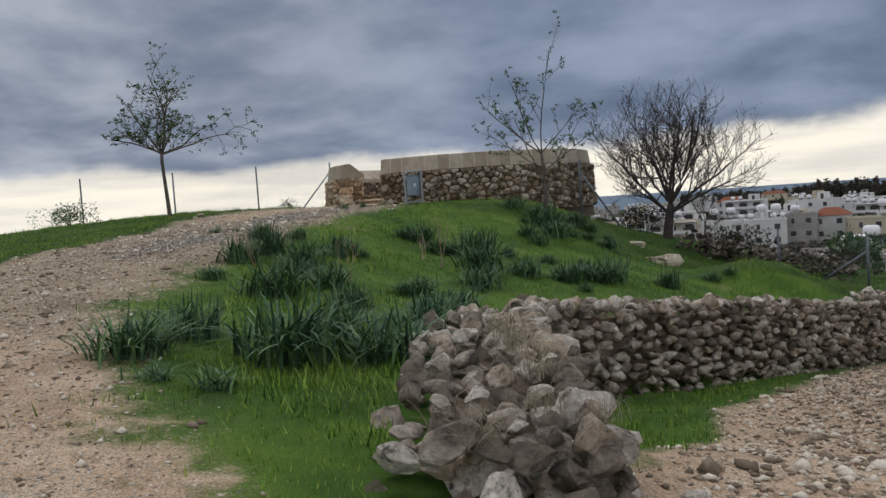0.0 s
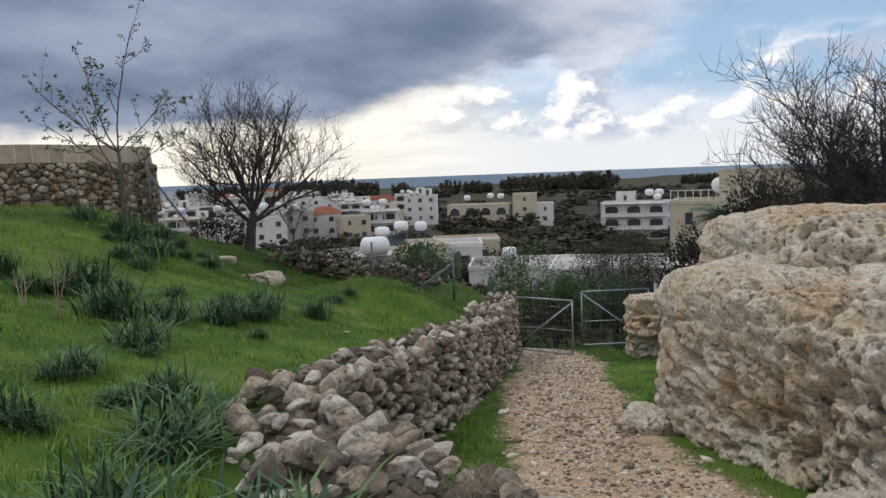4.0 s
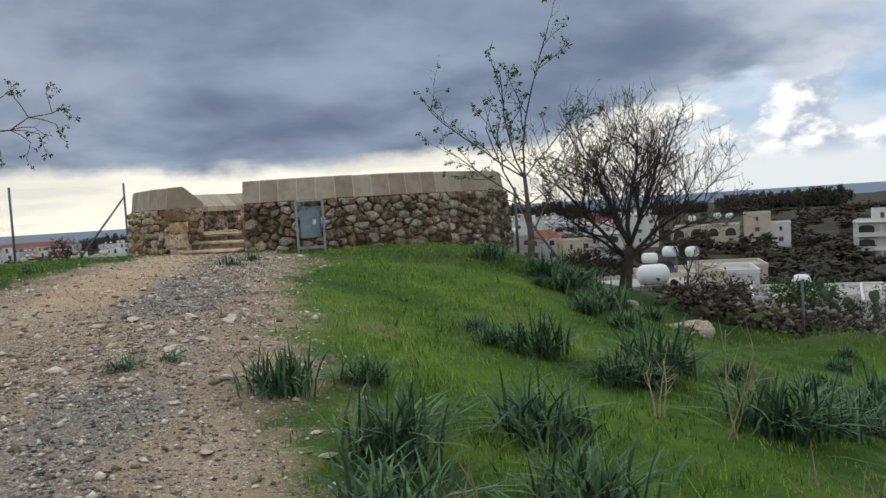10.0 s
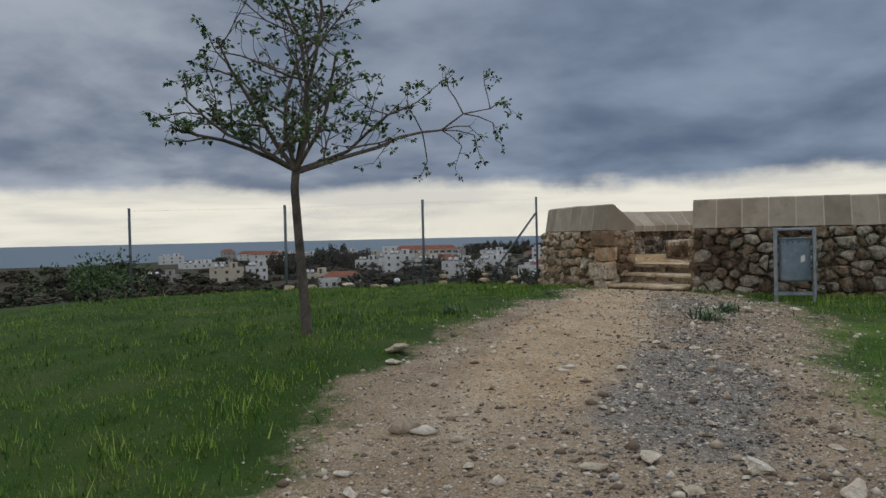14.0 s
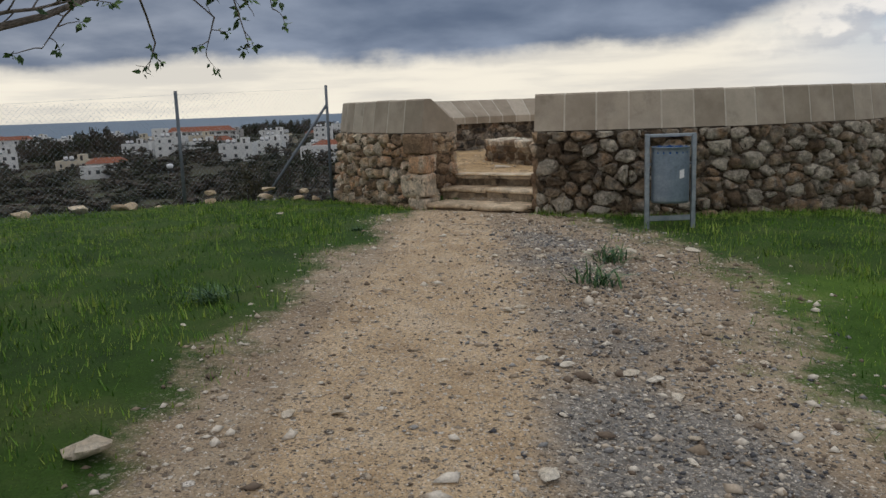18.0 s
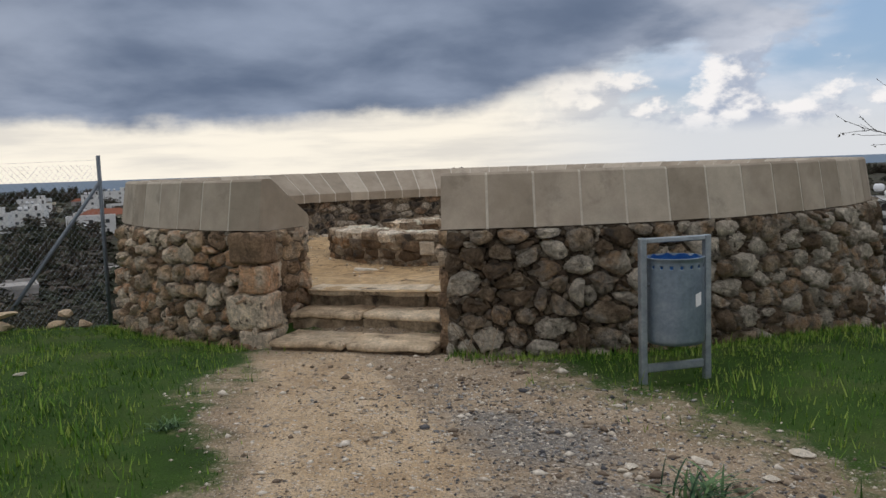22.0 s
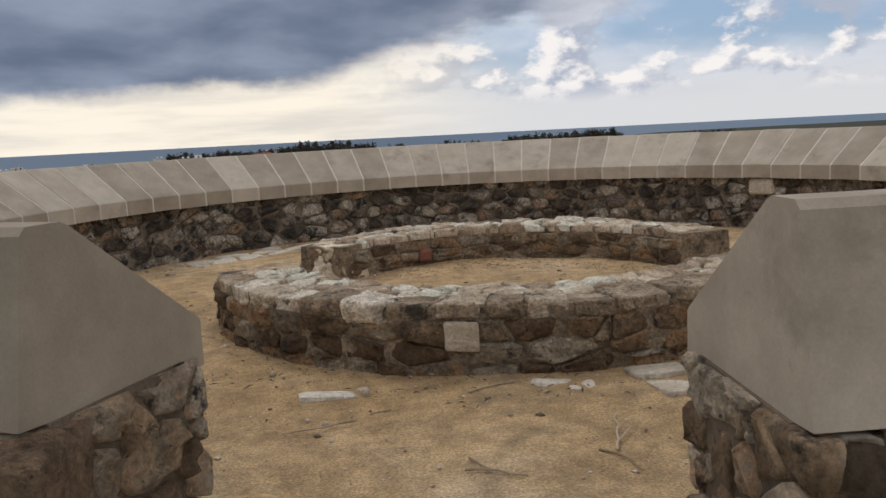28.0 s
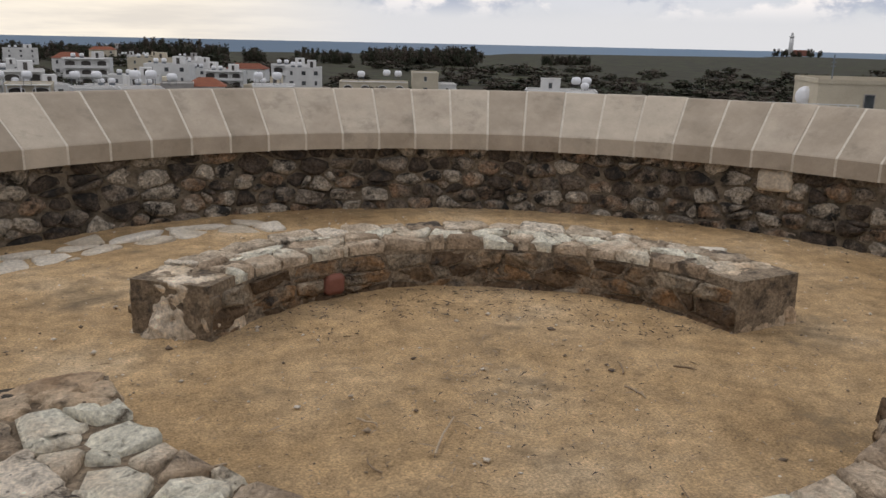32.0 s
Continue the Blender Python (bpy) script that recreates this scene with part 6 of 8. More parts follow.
def tree(name, x, y, seed, label, trunk, limbs, leaf=None, top=3, bark=None, sink=0.1, keep=1.0, twig_sides=4, reach=(), sprays=(), **kw):
    """trunk: (points, radii) in the tree's own coordinates; limbs: (start index, way, length, radius)."""
    rng = random.Random(seed)
    th = thing(name, (x, y, on_ground(x, y)), label, "tree")
    bark = bark or M_BARK
    tp = [Vector(p) for p in trunk[0]]
    part("trunk", rod_bm([(tp[0].x, tp[0].y, -sink)] + tp, [trunk[1][0] * 1.15] + list(trunk[1]), 9), bark, th, "", True)
    twigs, ends = [], []
    for i, way, length, radius in limbs:
        out = []
        grow(rng, tp[i], Vector(way), length, radius, 1, top, out, **kw)
        under("limb", tubes("limb", [out[0]], bark, 7), th)
        twigs += out[1:]
        ends += [b for b in out if b[0] >= top - 1]
    if reach:
        # one long limb that arches out and hangs its twigs
        rp = [Vector(p) for p in reach]
        under("limb", tubes("limb", [(1, rp, [0.024 - 0.018 * i / (len(rp) - 1) for i in range(len(rp))])], bark, 7), th)
        for i, knee, tip in sprays:
            knee, tip = Vector(knee), Vector(tip)
            twigs.append((2, [rp[i], rp[i].lerp(knee, 0.5) + Vector((0, 0, 0.02)), knee, knee.lerp(tip, 0.55), tip], [0.008, 0.007, 0.006, 0.004, 0.003]))
            for q in range(4):
                out = []
                at = knee.lerp(tip, q / 3)
                grow(rng, at, Vector((rng.uniform(-1, 1), rng.uniform(-1, 1), rng.uniform(-0.9, 0.5))), rng.uniform(0.08, 0.2), 0.004, 3, 3, out, bend=0.3, lift=-0.4)
                twigs += out
                ends += out
    if twigs:
        tagged(under("twigwork", tubes("twigwork", twigs, bark, twig_sides), th), kind="stuff")
    if leaf:
        size, count, material = leaf
        places = []
        for _, pts, _ in ends:
            if rng.random() > keep:
                continue
            for _ in range(count):
                # most leaves stand in a rosette at the twig's tip
                i = len(pts) - 2 if rng.random() < 0.75 else rng.randrange(2, len(pts) - 1)
                p = pts[i].lerp(pts[i + 1], rng.uniform(0.5, 1.0))
                d = Vector((rng.uniform(-1, 1), rng.uniform(-1, 1), rng.uniform(-1.2, 0.4))).normalized()
                places.append((p + d * 0.012, d))
        tagged(under("leaves", leaves_mesh("leaves", places, rng, size, material), th, "small glossy dark green leaves"), kind="stuff")
    return th


tree("young_tree", -1.37, -7.47, 4, "slender young carob tree with sparse dark leaves", ([(0, 0, 0), (-0.05, 0.02, 0.5), (-0.10, 0.03, 1.0), (-0.12, 0.02, 1.40), (-0.10, 0.02, 1.56)], [0.055, 0.046, 0.042, 0.040, 0.038]),
     [(4, (0.55, 0.25, 0.9), 1.9, 0.026), (4, (0.25, 0.1, 1), 2.1, 0.028), (4, (-0.15, 0.2, 1), 1.9, 0.024), (4, (-0.55, -0.1, 0.85), 1.45, 0.026), (4, (-0.65, -0.45, 0.5), 1.2, 0.024), (4, (-0.2, -0.7, 0.7), 1.2, 0.022), (4, (0.3, 0.9, 0.55), 1.5, 0.022), (4, (0.55, -0.6, 0.6), 1.3, 0.022), (4, (-0.5, 0.7, 0.5), 1.2, 0.02)],
     (0.058, 9, M_LEAF), 3, keep=0.8, reach=[(-0.10, 0.02, 1.54), (0.15, 0.4, 1.69), (0.36, 0.8, 1.82), (0.40, 1.15, 1.95), (0.47, 1.50, 2.03), (0.64, 1.62, 2.05), (0.83, 1.78, 2.23), (1.01, 2.1, 2.31)], sprays=[(4, (0.16, 2.17, 1.78), (-0.14, 2.54, 1.63)), (5, (0.60, 2.2, 1.93), (0.36, 2.5, 1.73)), (5, (0.92, 1.85, 2.0), (0.96, 1.95, 1.70)), (6, (0.95, 2.3, 2.18), (0.86, 2.58, 2.01)), (5, (0.86, 1.85, 2.1), (0.94, 2.01, 1.98)), (3, (0.22, 1.15, 1.86), (0.07, 1.13, 1.69)), (7, (1.1, 2.3, 2.4), (1.1, 2.5, 2.3)), (7, (0.9, 2.2, 2.6), (0.8, 2.4, 2.8)), (6, (0.7, 1.7, 2.5), (0.6, 1.8, 2.75)), (4, (0.35, 1.4, 2.3), (0.3, 1.5, 2.55))], bend=0.3, spread=1.0, kids=7, shrink=0.40, lift=-0.14, first=0.15)
tree("young_tree", 6.63, -1.85, 9, "thin young tree with bare whips and few leaves", ([(0, 0, 0), (0.02, 0, 0.5), (0.0, 0.02, 1.1), (-0.03, 0.03, 1.6)], [0.075, 0.06, 0.045, 0.035]),
     [(3, (0.02, 0.1, 1), 2.75, 0.020), (3, (-0.9, 0.05, 0.5), 2.4, 0.018), (3, (-0.5, -0.3, 0.9), 2.1, 0.018), (3, (0.6, 0.1, 0.7), 1.8, 0.016), (2, (-0.85, 0.3, 0.5), 1.9, 0.016), (2, (0.8, -0.2, 0.6), 1.5, 0.014), (3, (-0.5, -0.8, 0.5), 1.7, 0.015), (1, (0.5, 0.2, 1), 1.9, 0.02), (1, (-0.4, 0.2, 1), 2.2, 0.02)],
     (0.065, 9, M_LEAF), 3, keep=0.55, bend=0.17, spread=0.8, kids=6, shrink=0.34, lift=-0.02, first=0.25)
BARE_KW = dict(bend=0.19, spread=0.78, kids=7, shrink=0.56, lift=0.10, first=0.22, fine=0.0056)
tree("bare_tree", 9.2, 3.0, 14, "spreading leafless tree with a dense crown of grey twigs", ([(0, 0, 0), (0.05, 0, 0.4), (0.10, 0.02, 0.75), (0.15, 0, 1.05)], [0.17, 0.145, 0.13, 0.11]),
     [(3, (0.12, 0.1, 1), 2.5, 0.065), (3, (-0.38, 0.1, 1), 2.5, 0.06), (3, (0.48, 0.1, 1), 2.5, 0.06), (2, (-0.75, -0.1, 0.75), 2.35, 0.055), (2, (0.85, 0.15, 0.75), 2.4, 0.055), (2, (-0.95, 0.3, 0.42), 2.0, 0.045), (2, (1.0, -0.2, 0.42), 2.1, 0.045), (3, (-0.2, 0.7, 0.9), 2.1, 0.045), (3, (0.2, -0.7, 0.9), 2.1, 0.045), (3, (-0.5, -0.5, 0.9), 2.1, 0.04), (3, (0.6, 0.5, 0.9), 2.1, 0.04)],
     (0.05, 2, M_SCRUB), 4, M_BARE, keep=0.25, twig_sides=3, **BARE_KW)
tree("bare_sapling", 10.4, 1.9, 15, "small leafless sapling beside the field wall", ([(0, 0, 0), (0.02, 0, 0.5), (0.05, 0, 0.9)], [0.035, 0.03, 0.025]),
     [(2, (0.3, 0, 1), 0.8, 0.016), (2, (-0.5, 0, 0.9), 0.8, 0.015), (1, (0.7, 0, 0.6), 0.6, 0.012), (2, (0, 0.5, 1), 0.7, 0.012)], None, 3, M_BARE, twig_sides=3, **BARE_KW)
tree("bare_tree", 22.6, -6.4, 16, "large leafless tree behind the limestone outcrop", ([(0, 0, 0), (0.05, 0, 0.8), (0.0, 0.1, 1.6), (0.1, 0, 2.3)], [0.26, 0.22, 0.19, 0.17]),
     [(3, (0.1, 0.1, 1), 3.1, 0.065), (3, (-0.5, 0.1, 0.95), 3.2, 0.058), (3, (0.6, 0.1, 0.9), 3.2, 0.058), (3, (-0.85, 0.1, 0.6), 3.1, 0.055), (2, (-0.95, -0.3, 0.35), 2.9, 0.052), (2, (0.9, 0.3, 0.4), 2.9, 0.052), (3, (-0.2, 0.8, 0.8), 2.8, 0.052), (3, (0.2, -0.8, 0.8), 2.8, 0.052), (3, (-0.4, -0.4, 0.9), 2.8, 0.052), (2, (-0.8, 0.5, 0.5), 2.7, 0.052), (2, (-0.6, -0.8, 0.5), 2.7, 0.045), (3, (0.4, 0.4, 0.9), 2.6, 0.045), (2, (-0.9, 0.0, 0.15), 2.6, 0.04), (3, (-0.7, -0.5, 0.7), 2.8, 0.045)],
     None, 4, M_BARE, twig_sides=3, bend=0.2, spread=0.85, kids=8, shrink=0.56, lift=0.08, first=0.18, fine=0.0065)


def bush(name, x, y, z, size, seed, label, material, count=2600, leaf=0.13, category="bush", woody=True, group=""):
    """A crown of many small leaves round a few lobes, on short stems."""
    rng = random.Random(seed)
    th = thing(name, (x, y, z), label, category, group)
    lobes = [(Vector((rng.uniform(-0.6, 0.6) * size[0], rng.uniform(-0.6, 0.6) * size[1], rng.uniform(0.35, 0.8) * size[2])), rng.uniform(0.3, 0.55)) for _ in range(11)]
    places = []
    for _ in range(count):
        c, r = lobes[rng.randrange(len(lobes))]
        d = Vector((rng.gauss(0, 1), rng.gauss(0, 1), rng.gauss(0, 1))).normalized()
        rad = r * rng.uniform(0.55, 1.08) * (1 + 0.3 * noise.noise(d * 2.5 + c))
        p = c + Vector((d.x * size[0], d.y * size[1], d.z * size[2] * 0.8)) * rad
        if p.z < 0.02:
            p.z = rng.uniform(0.02, 0.2)
        places.append((p, (d + Vector((rng.uniform(-0.6, 0.6), rng.uniform(-0.6, 0.6), rng.uniform(-0.4, 0.6)))).normalized()))
    tagged(under("foliage", leaves_mesh("foliage", places, rng, leaf, material), th), kind="stuff")
    if woody:
        for c, r in lobes[:5]:
            part("stem", rod_bm([(c.x * 0.15, c.y * 0.15, -0.1), (c.x * 0.5, c.y * 0.5, c.z * 0.5), tuple(c)], [0.05 * size[2] / 2, 0.035 * size[2] / 2, 0.01], 6), M_BARE, th, "", True)
    return th


bush("dark_bush", 22.9, -0.4, on_ground(22.9, -0.4) - 0.1, (1.9, 2.2, 4.9), 41, "tall dark evergreen bush behind the rocks", M_DARKBUSH, 30000, 0.12)
bush("dark_bush", 22.2, -8.2, on_ground(22.2, -8.2), (2.2, 2.2, 2.6), 45, "dense dark scrub beneath the bare tree", M_DARKBUSH, 18000, 0.11)
bush("dark_bush", 17.5, 7.5, on_ground(17.5, 7.5), (1.5, 1.3, 1.7), 42, "dark evergreen bush beyond the gate", M_LEAF, 2600, 0.13)
bush("dark_bush", 20.2, 8.0, on_ground(20.2, 8.0), (1.4, 1.4, 1.9), 43, "brown twiggy bush beyond the gate", M_SCRUB, 2600, 0.13)
bush("dark_bush", 15.0, 6.5, on_ground(15, 6.5), (1.3, 1.0, 1.0), 44, "dark evergreen shrub behind the fence", M_LEAF, 2000, 0.12)
bush("dark_bush", -4.4, 2.6, on_ground(-4.4, 2.6), (0.35, 0.3, 0.7), 46, "small dark shrub at the foot of a fence post", M_SCRUB, 700, 0.06)
bush("dark_bush", -8.6, -3.8, on_ground(-8.6, -3.8), (1.1, 0.8, 0.75), 47, "low dark shrub on the hilltop", M_LEAF, 1500, 0.07)
bush("dark_bush", 8.4, 3.4, on_ground(8.4, 3.4), (0.9, 0.7, 0.8), 48, "low tangled scrub under the bare tree", M_SCRUB, 1400, 0.08)
bush("dark_bush", 11.3, 2.9, on_ground(11.3, 2.9), (1.3, 0.8, 0.8), 49, "low tangled scrub on the field wall", M_SCRUB, 1700, 0.08)
bush("dark_bush", 13.7, 2.4, on_ground(13.7, 2.4), (1.3, 0.7, 0.6), 50, "low grey scrub on the field wall", M_SCRUB, 1500, 0.08)


def tuft_mesh(name, seed, leaves, height, spread, width, material):
    """A clump of long strap leaves that arch outwards."""
    rng = random.Random(seed)
    vs, fs = [], []
    for _ in range(leaves):
        a, lean, h = rng.uniform(0, 6.28), rng.uniform(0.1, 1.0) if rng.random() < 0.65 else rng.uniform(0.9, 1.5), height * rng.uniform(0.55, 1.2)
        ox, oy = rng.gauss(0, spread * 0.28), rng.gauss(0, spread * 0.28)
        w = width * rng.uniform(0.7, 1.2)
        dx, dy = math.cos(a), math.sin(a)
        k = len(vs)
        for i, (f, ww) in enumerate(((0, 0.8), (0.3, 1.0), (0.6, 0.85), (0.85, 0.5), (1.0, 0.05))):
            out = lean * spread * f**1.7
            z = h * (f - 0.38 * lean * f**2.6)
            for sgn in (-1, 1):
                vs.append((ox + dx * out - dy * w * ww * sgn * 0.5, oy + dy * out + dx * w * ww * sgn * 0.5, z))
        fs += [(k + 2 * i, k + 2 * i + 1, k + 2 * i + 3, k + 2 * i + 2) for i in range(4)]
    return mesh_of(name, vs, fs, material, False)


ASPH = [tuft_mesh("leaves", 300 + k, 130 + 14 * k, 0.45 + 0.06 * (k % 3), 0.46, 0.021, M_ASPH) for k in range(5)]
PLANTS = [(5.59, -8.51), (5.22, -13.69), (5.1, -12.71), (5.8, -15.08), (6.52, -14.09), (7.24, -14.58), (7.05, -15.61), (6.77, -9.91), (8.1, -13.79), (9.07, -17.59), (9.82, -18.14), (9.23, -18.61), (8.15, -18.34), (8.26, -19.14), (7.87, -10.72), (8.53, -10.31), (9.08, -9.82), (6.81, -2.88)]
PLANTS += [(7.48, -1.97), (4.29, -11.76), (4.77, -11.38), (5.95, -11.98), (6.17, -9.22), (7.52, -4.31), (6.09, -13.31), (7.05, -3.56), (5.9, -2.31), (7.57, -5.96), (9.23, -9.24), (7.64, -8.51), (8.45, -12.25), (9.62, -8.81), (10.52, -7.53), (8.74, -14.75), (7.24, -9.25), (9.19, -15.74), (11.08, -4.44)]
rng = random.Random(61)
extra = [(7.0 + rng.gauss(0.3, 0.55) + 0.09 * k, -2.0 - rng.uniform(-1.6, 2.6)) for k in range(11)] + [(8.7 + rng.gauss(0, 0.55), rng.uniform(-16.2, -12.8)) for _ in range(6)] + [(x + rng.gauss(0, 0.45), y + rng.gauss(0, 0.45)) for x, y in PLANTS[::3] if y > -15.0] + [(8.9 + rng.gauss(0, 0.8), rng.uniform(-11.2, -8.0)) for _ in range(9)]
for k, (x, y) in enumerate(PLANTS + extra):
    th = tagged(new("asphodel"), "clump of long blue-green strap leaves in the turf", "plant", "asphodel clumps")
    sz = rng.choice((0.55, 0.7, 0.85, 0.95, 1.1)) * rng.uniform(0.9, 1.1) if k < len(PLANTS) else rng.uniform(0.35, 0.8)
    sz *= 0.8 if x < 6.6 and y > -13.2 else 1.0
    th.matrix_world = Matrix.LocRotScale((x, y, on_ground(x, y) - 0.02), Euler((0, 0, rng.uniform(0, 6.3))), Vector((sz * 1.1, sz * 1.1, sz)))
    tagged(under("leaves", ASPH[k % 5], th), kind="stuff")
SMALLTUFT = [tuft_mesh("leaves", 330 + k, 60, 0.22, 0.24, 0.016, M_ASPH) for k in range(2)]
for k, (x, y, sz) in enumerate([(1.74, -4.33, 1.0), (1.82, -3.4, 0.95), (3.06, -11.4, 0.7), (-0.84, -5.5, 0.8), (3.3, -11.1, 0.5), (8.9, -19.6, 0.8), (9.34, -19.59, 0.9), (-0.9, -2.2, 0.5)]):
    th = tagged(new("low_plant"), "small dark green rosette growing in the gravel", "plant", "rosettes by the path")
    th.matrix_world = Matrix.LocRotScale((x, y, on_ground(x, y) - 0.01), Euler((0, 0, k * 2.1)), Vector((sz, sz, sz * 0.9)))
    tagged(under("leaves", SMALLTUFT[k % 2], th), kind="stuff")
# dead thistle stalks
for k, (x, y, hgt) in enumerate(((7.35, -11.2, 0.75), (6.9, -10.9, 0.5), (7.1, -13.9, 0.55), (5.6, -13.9, 0.4), (0.98, -0.42, 0.34), (1.12, -0.46, 0.28), (1.9, -0.33, 0.25))):
    rng = random.Random(70 + k)
    th = thing("dead_stalk", (x, y, on_ground(x, y)), "dry brown branching flower stalk", "plant", "dead stalks")
    out = []
    for q in range(3):
        grow(rng, Vector((0.03 * q, 0, 0)), Vector((rng.uniform(-0.5, 0.5), rng.uniform(-0.5, 0.5), 1)), hgt * rng.uniform(0.7, 1.1), 0.008 if hgt > 0.36 else 0.0035, 1, 2, out, bend=0.12, kids=4, shrink=0.35)
    tagged(under("stalk", tubes("stalk", out, M_TWIG, 4), th), kind="stuff")
ROCKTUFT = tuft_mesh("leaves", 340, 40, 0.16, 0.15, 0.010, M_ASPH)
for k, (x, y) in enumerate(((15.3, -15.4), (15.9, -14.2), (16.6, -15.6), (16.2, -13.5), (17.4, -15.0), (15.1, -13.9))):
    z = top_of(OUTCROP, x, y)
    if z > -5:
        th = tagged(new("grass_tuft"), "small green tuft rooted in a rock ledge", "grass tuft", "tufts on the outcrop")
        th.matrix_world = Matrix.LocRotScale((x, y, z - 0.02), Euler((0, 0, k)), Vector((1, 1, 0.8)) * (0.7 + 0.15 * (k % 3)))
        tagged(under("leaves", ROCKTUFT, th), kind="stuff")
# dry grass on the near end of the wall
STRAW = tuft_mesh("straw", 350, 90, 0.26, 0.26, 0.003, M_STRAW)
for k, (x, y, dz, sz) in enumerate(((11.25, -19.4, 0.5, 1.0), (11.0, -18.9, 0.45, 1.1), (11.6, -20.2, 0.4, 0.8), (10.7, -18.0, 0.4, 0.8), (10.2, -15.4, 0.3, 0.7), (9.9, -14.6, 0.2, 0.7), (11.5, -19.9, 0.5, 1.0), (11.4, -20.5, 0.35, 0.9), (11.1, -19.2, 0.55, 0.8), (11.8, -20.0, 0.35, 0.8))):
    th = tagged(new("dry_grass"), "tuft of bleached dry grass in the wall stones", "grass tuft", "dry grass tufts")
    th.matrix_world = Matrix.LocRotScale((x, y, on_ground(x - 0.6, y) + dz - 0.12), Euler((0.1, 0.1, k)), Vector((sz, sz, sz * 0.8)))
    tagged(under("blades", STRAW, th), kind="stuff")

# turf: single blades, too many to count
rs = np.random.default_rng(5)


def blades(name, x, y, hgt, material, label):
    n = len(x)
    z = ground(x, y)
    a, lean = rs.uniform(0, 6.3, n), rs.uniform(0.1, 0.9, n) * hgt
    w = rs.uniform(0.0022, 0.0052, n) * (1 + 6 * hgt)
    dx, dy = np.cos(a), np.sin(a)
    b0 = np.stack([x - dy * w, y + dx * w, z - 0.01], -1)
    b1 = np.stack([x + dy * w, y - dx * w, z - 0.01], -1)
    t = np.stack([x + dx * lean, y + dy * lean, z + hgt], -1)
    v = np.stack([b0, b1, t], 1).reshape(-1, 3)
    tagged(new(name, fast_mesh(name, v, np.arange(3 * n), 3, material)), label, "grass", kind="stuff")


def turf_points(n, x0, x1, y0, y1, reach):
    x, y = rs.uniform(x0, x1, n), rs.uniform(y0, y1, n)
    up, lane = path_mask(x, y)
    m = np.maximum(up, lane) + 0.10 * bumps(x, y, 2.3)
    d = line_distance(x, y, PATH_UP)[0]
    wall_d, side, _ = line_distance(x, y, LANE_WALL)
    k = (m < 0.06 + 0.60 * rs.random(n) ** 3.0) & (np.hypot(x - CX, y - CY) > R_OUT + 0.16) & (rs.random(n) < np.exp(-np.maximum(0, d - 2.0) / reach)) & ~((wall_d < 0.6) & (y > -21))
    return x[k], y[k]


x, y = turf_points(800000, -8.5, 12.5, -26, 3.8, 5.0)
patch = 0.55 + 0.45 * np.clip(bumps(x, y, 0.9), -1, 1) * 0.6
west_side = (line_distance(x, y, PATH_UP)[1] < 0) | (y > -3.6 + rs.normal(0, 0.5, len(x)))
tall = np.clip(0.040 * np.exp(rs.normal(0, 0.42, len(x))) * (0.5 + patch) * (0.72 + 0.6 * np.clip(bumps(x + 0.3 * bumps(y, x, 2.0), y, 4.7), -0.8, 1.2)) * (1 + 0.7 * sstep(y, -14.5, -17.5) * sstep(line_distance(x, y, PATH_UP)[0], 2.0, 3.2)) * (1 - 0.15 * sstep(x, 1.0, -1.5)), 0.008, 0.16)
blades("turf", x[~west_side], y[~west_side], tall[~west_side], M_GRASS, "short bright green grass over the hill")
blades("turf", x[west_side], y[west_side], tall[west_side], M_SHADED_TURF, "short hilltop turf, darkened for its shaded blades")
x, y = turf_points(150000, 11.5, 20, -22, 2.5, 9.0)
blades("turf", x, y, np.clip(0.06 * np.exp(rs.normal(0, 0.4, len(x))), 0.02, 0.15), M_GRASS, "short green grass along the lane")
a = rs.uniform(-1.5, 2.0, 9000)
r = R_OUT + 0.14 + np.abs(rs.normal(0, 0.14, 9000))
x, y = CX + r * np.sin(a), CY - r * np.cos(a)
k = np.abs((x - OX) * SX + (y - OY) * SY) > 0.95
blades("turf", x[k], y[k], np.clip(0.042 * np.exp(rs.normal(0, 0.35, k.sum())), 0.015, 0.10), M_SHADED_TURF, "longer grass along the foot of the wall")

# ---- the town below ----


def block(parent, name, sx, sy, sz, at, material, bevel=0.0, label="", rz=0.0):
    return part(name, box_bm(sx, sy, sz, at, bevel, rz=rz), material, parent, label)


def window(parent, x, y, z, w, h, face, frame_material=None):
    """A window on the wall whose outward way is face (0 front -y, 1 right +x, 2 back, 3 left), its foot at z."""
    nx, ny = ((0, -1), (1, 0), (0, 1), (-1, 0))[face]
    sx, sy = (w, 0.10) if ny else (0.10, w)
    win = block(parent, "window", sx, sy, h, (x + nx * 0.012, y + ny * 0.012, z + h / 2), frame_material or M_GREYW, 0.0, "recessed window")
    px, py = (w - 0.14, 0.03) if ny else (0.03, w - 0.14)
    block(win, "pane", px, py, h - 0.14, (x + nx * 0.06, y + ny * 0.06, z + h / 2), M_GLASS)
    block(win, "sill", sx + (0.12 if ny else 0.1), sy + (0.1 if ny else 0.12), 0.06, (x + nx * 0.05, y + ny * 0.05, z - 0.035), M_WHITE)
    return win


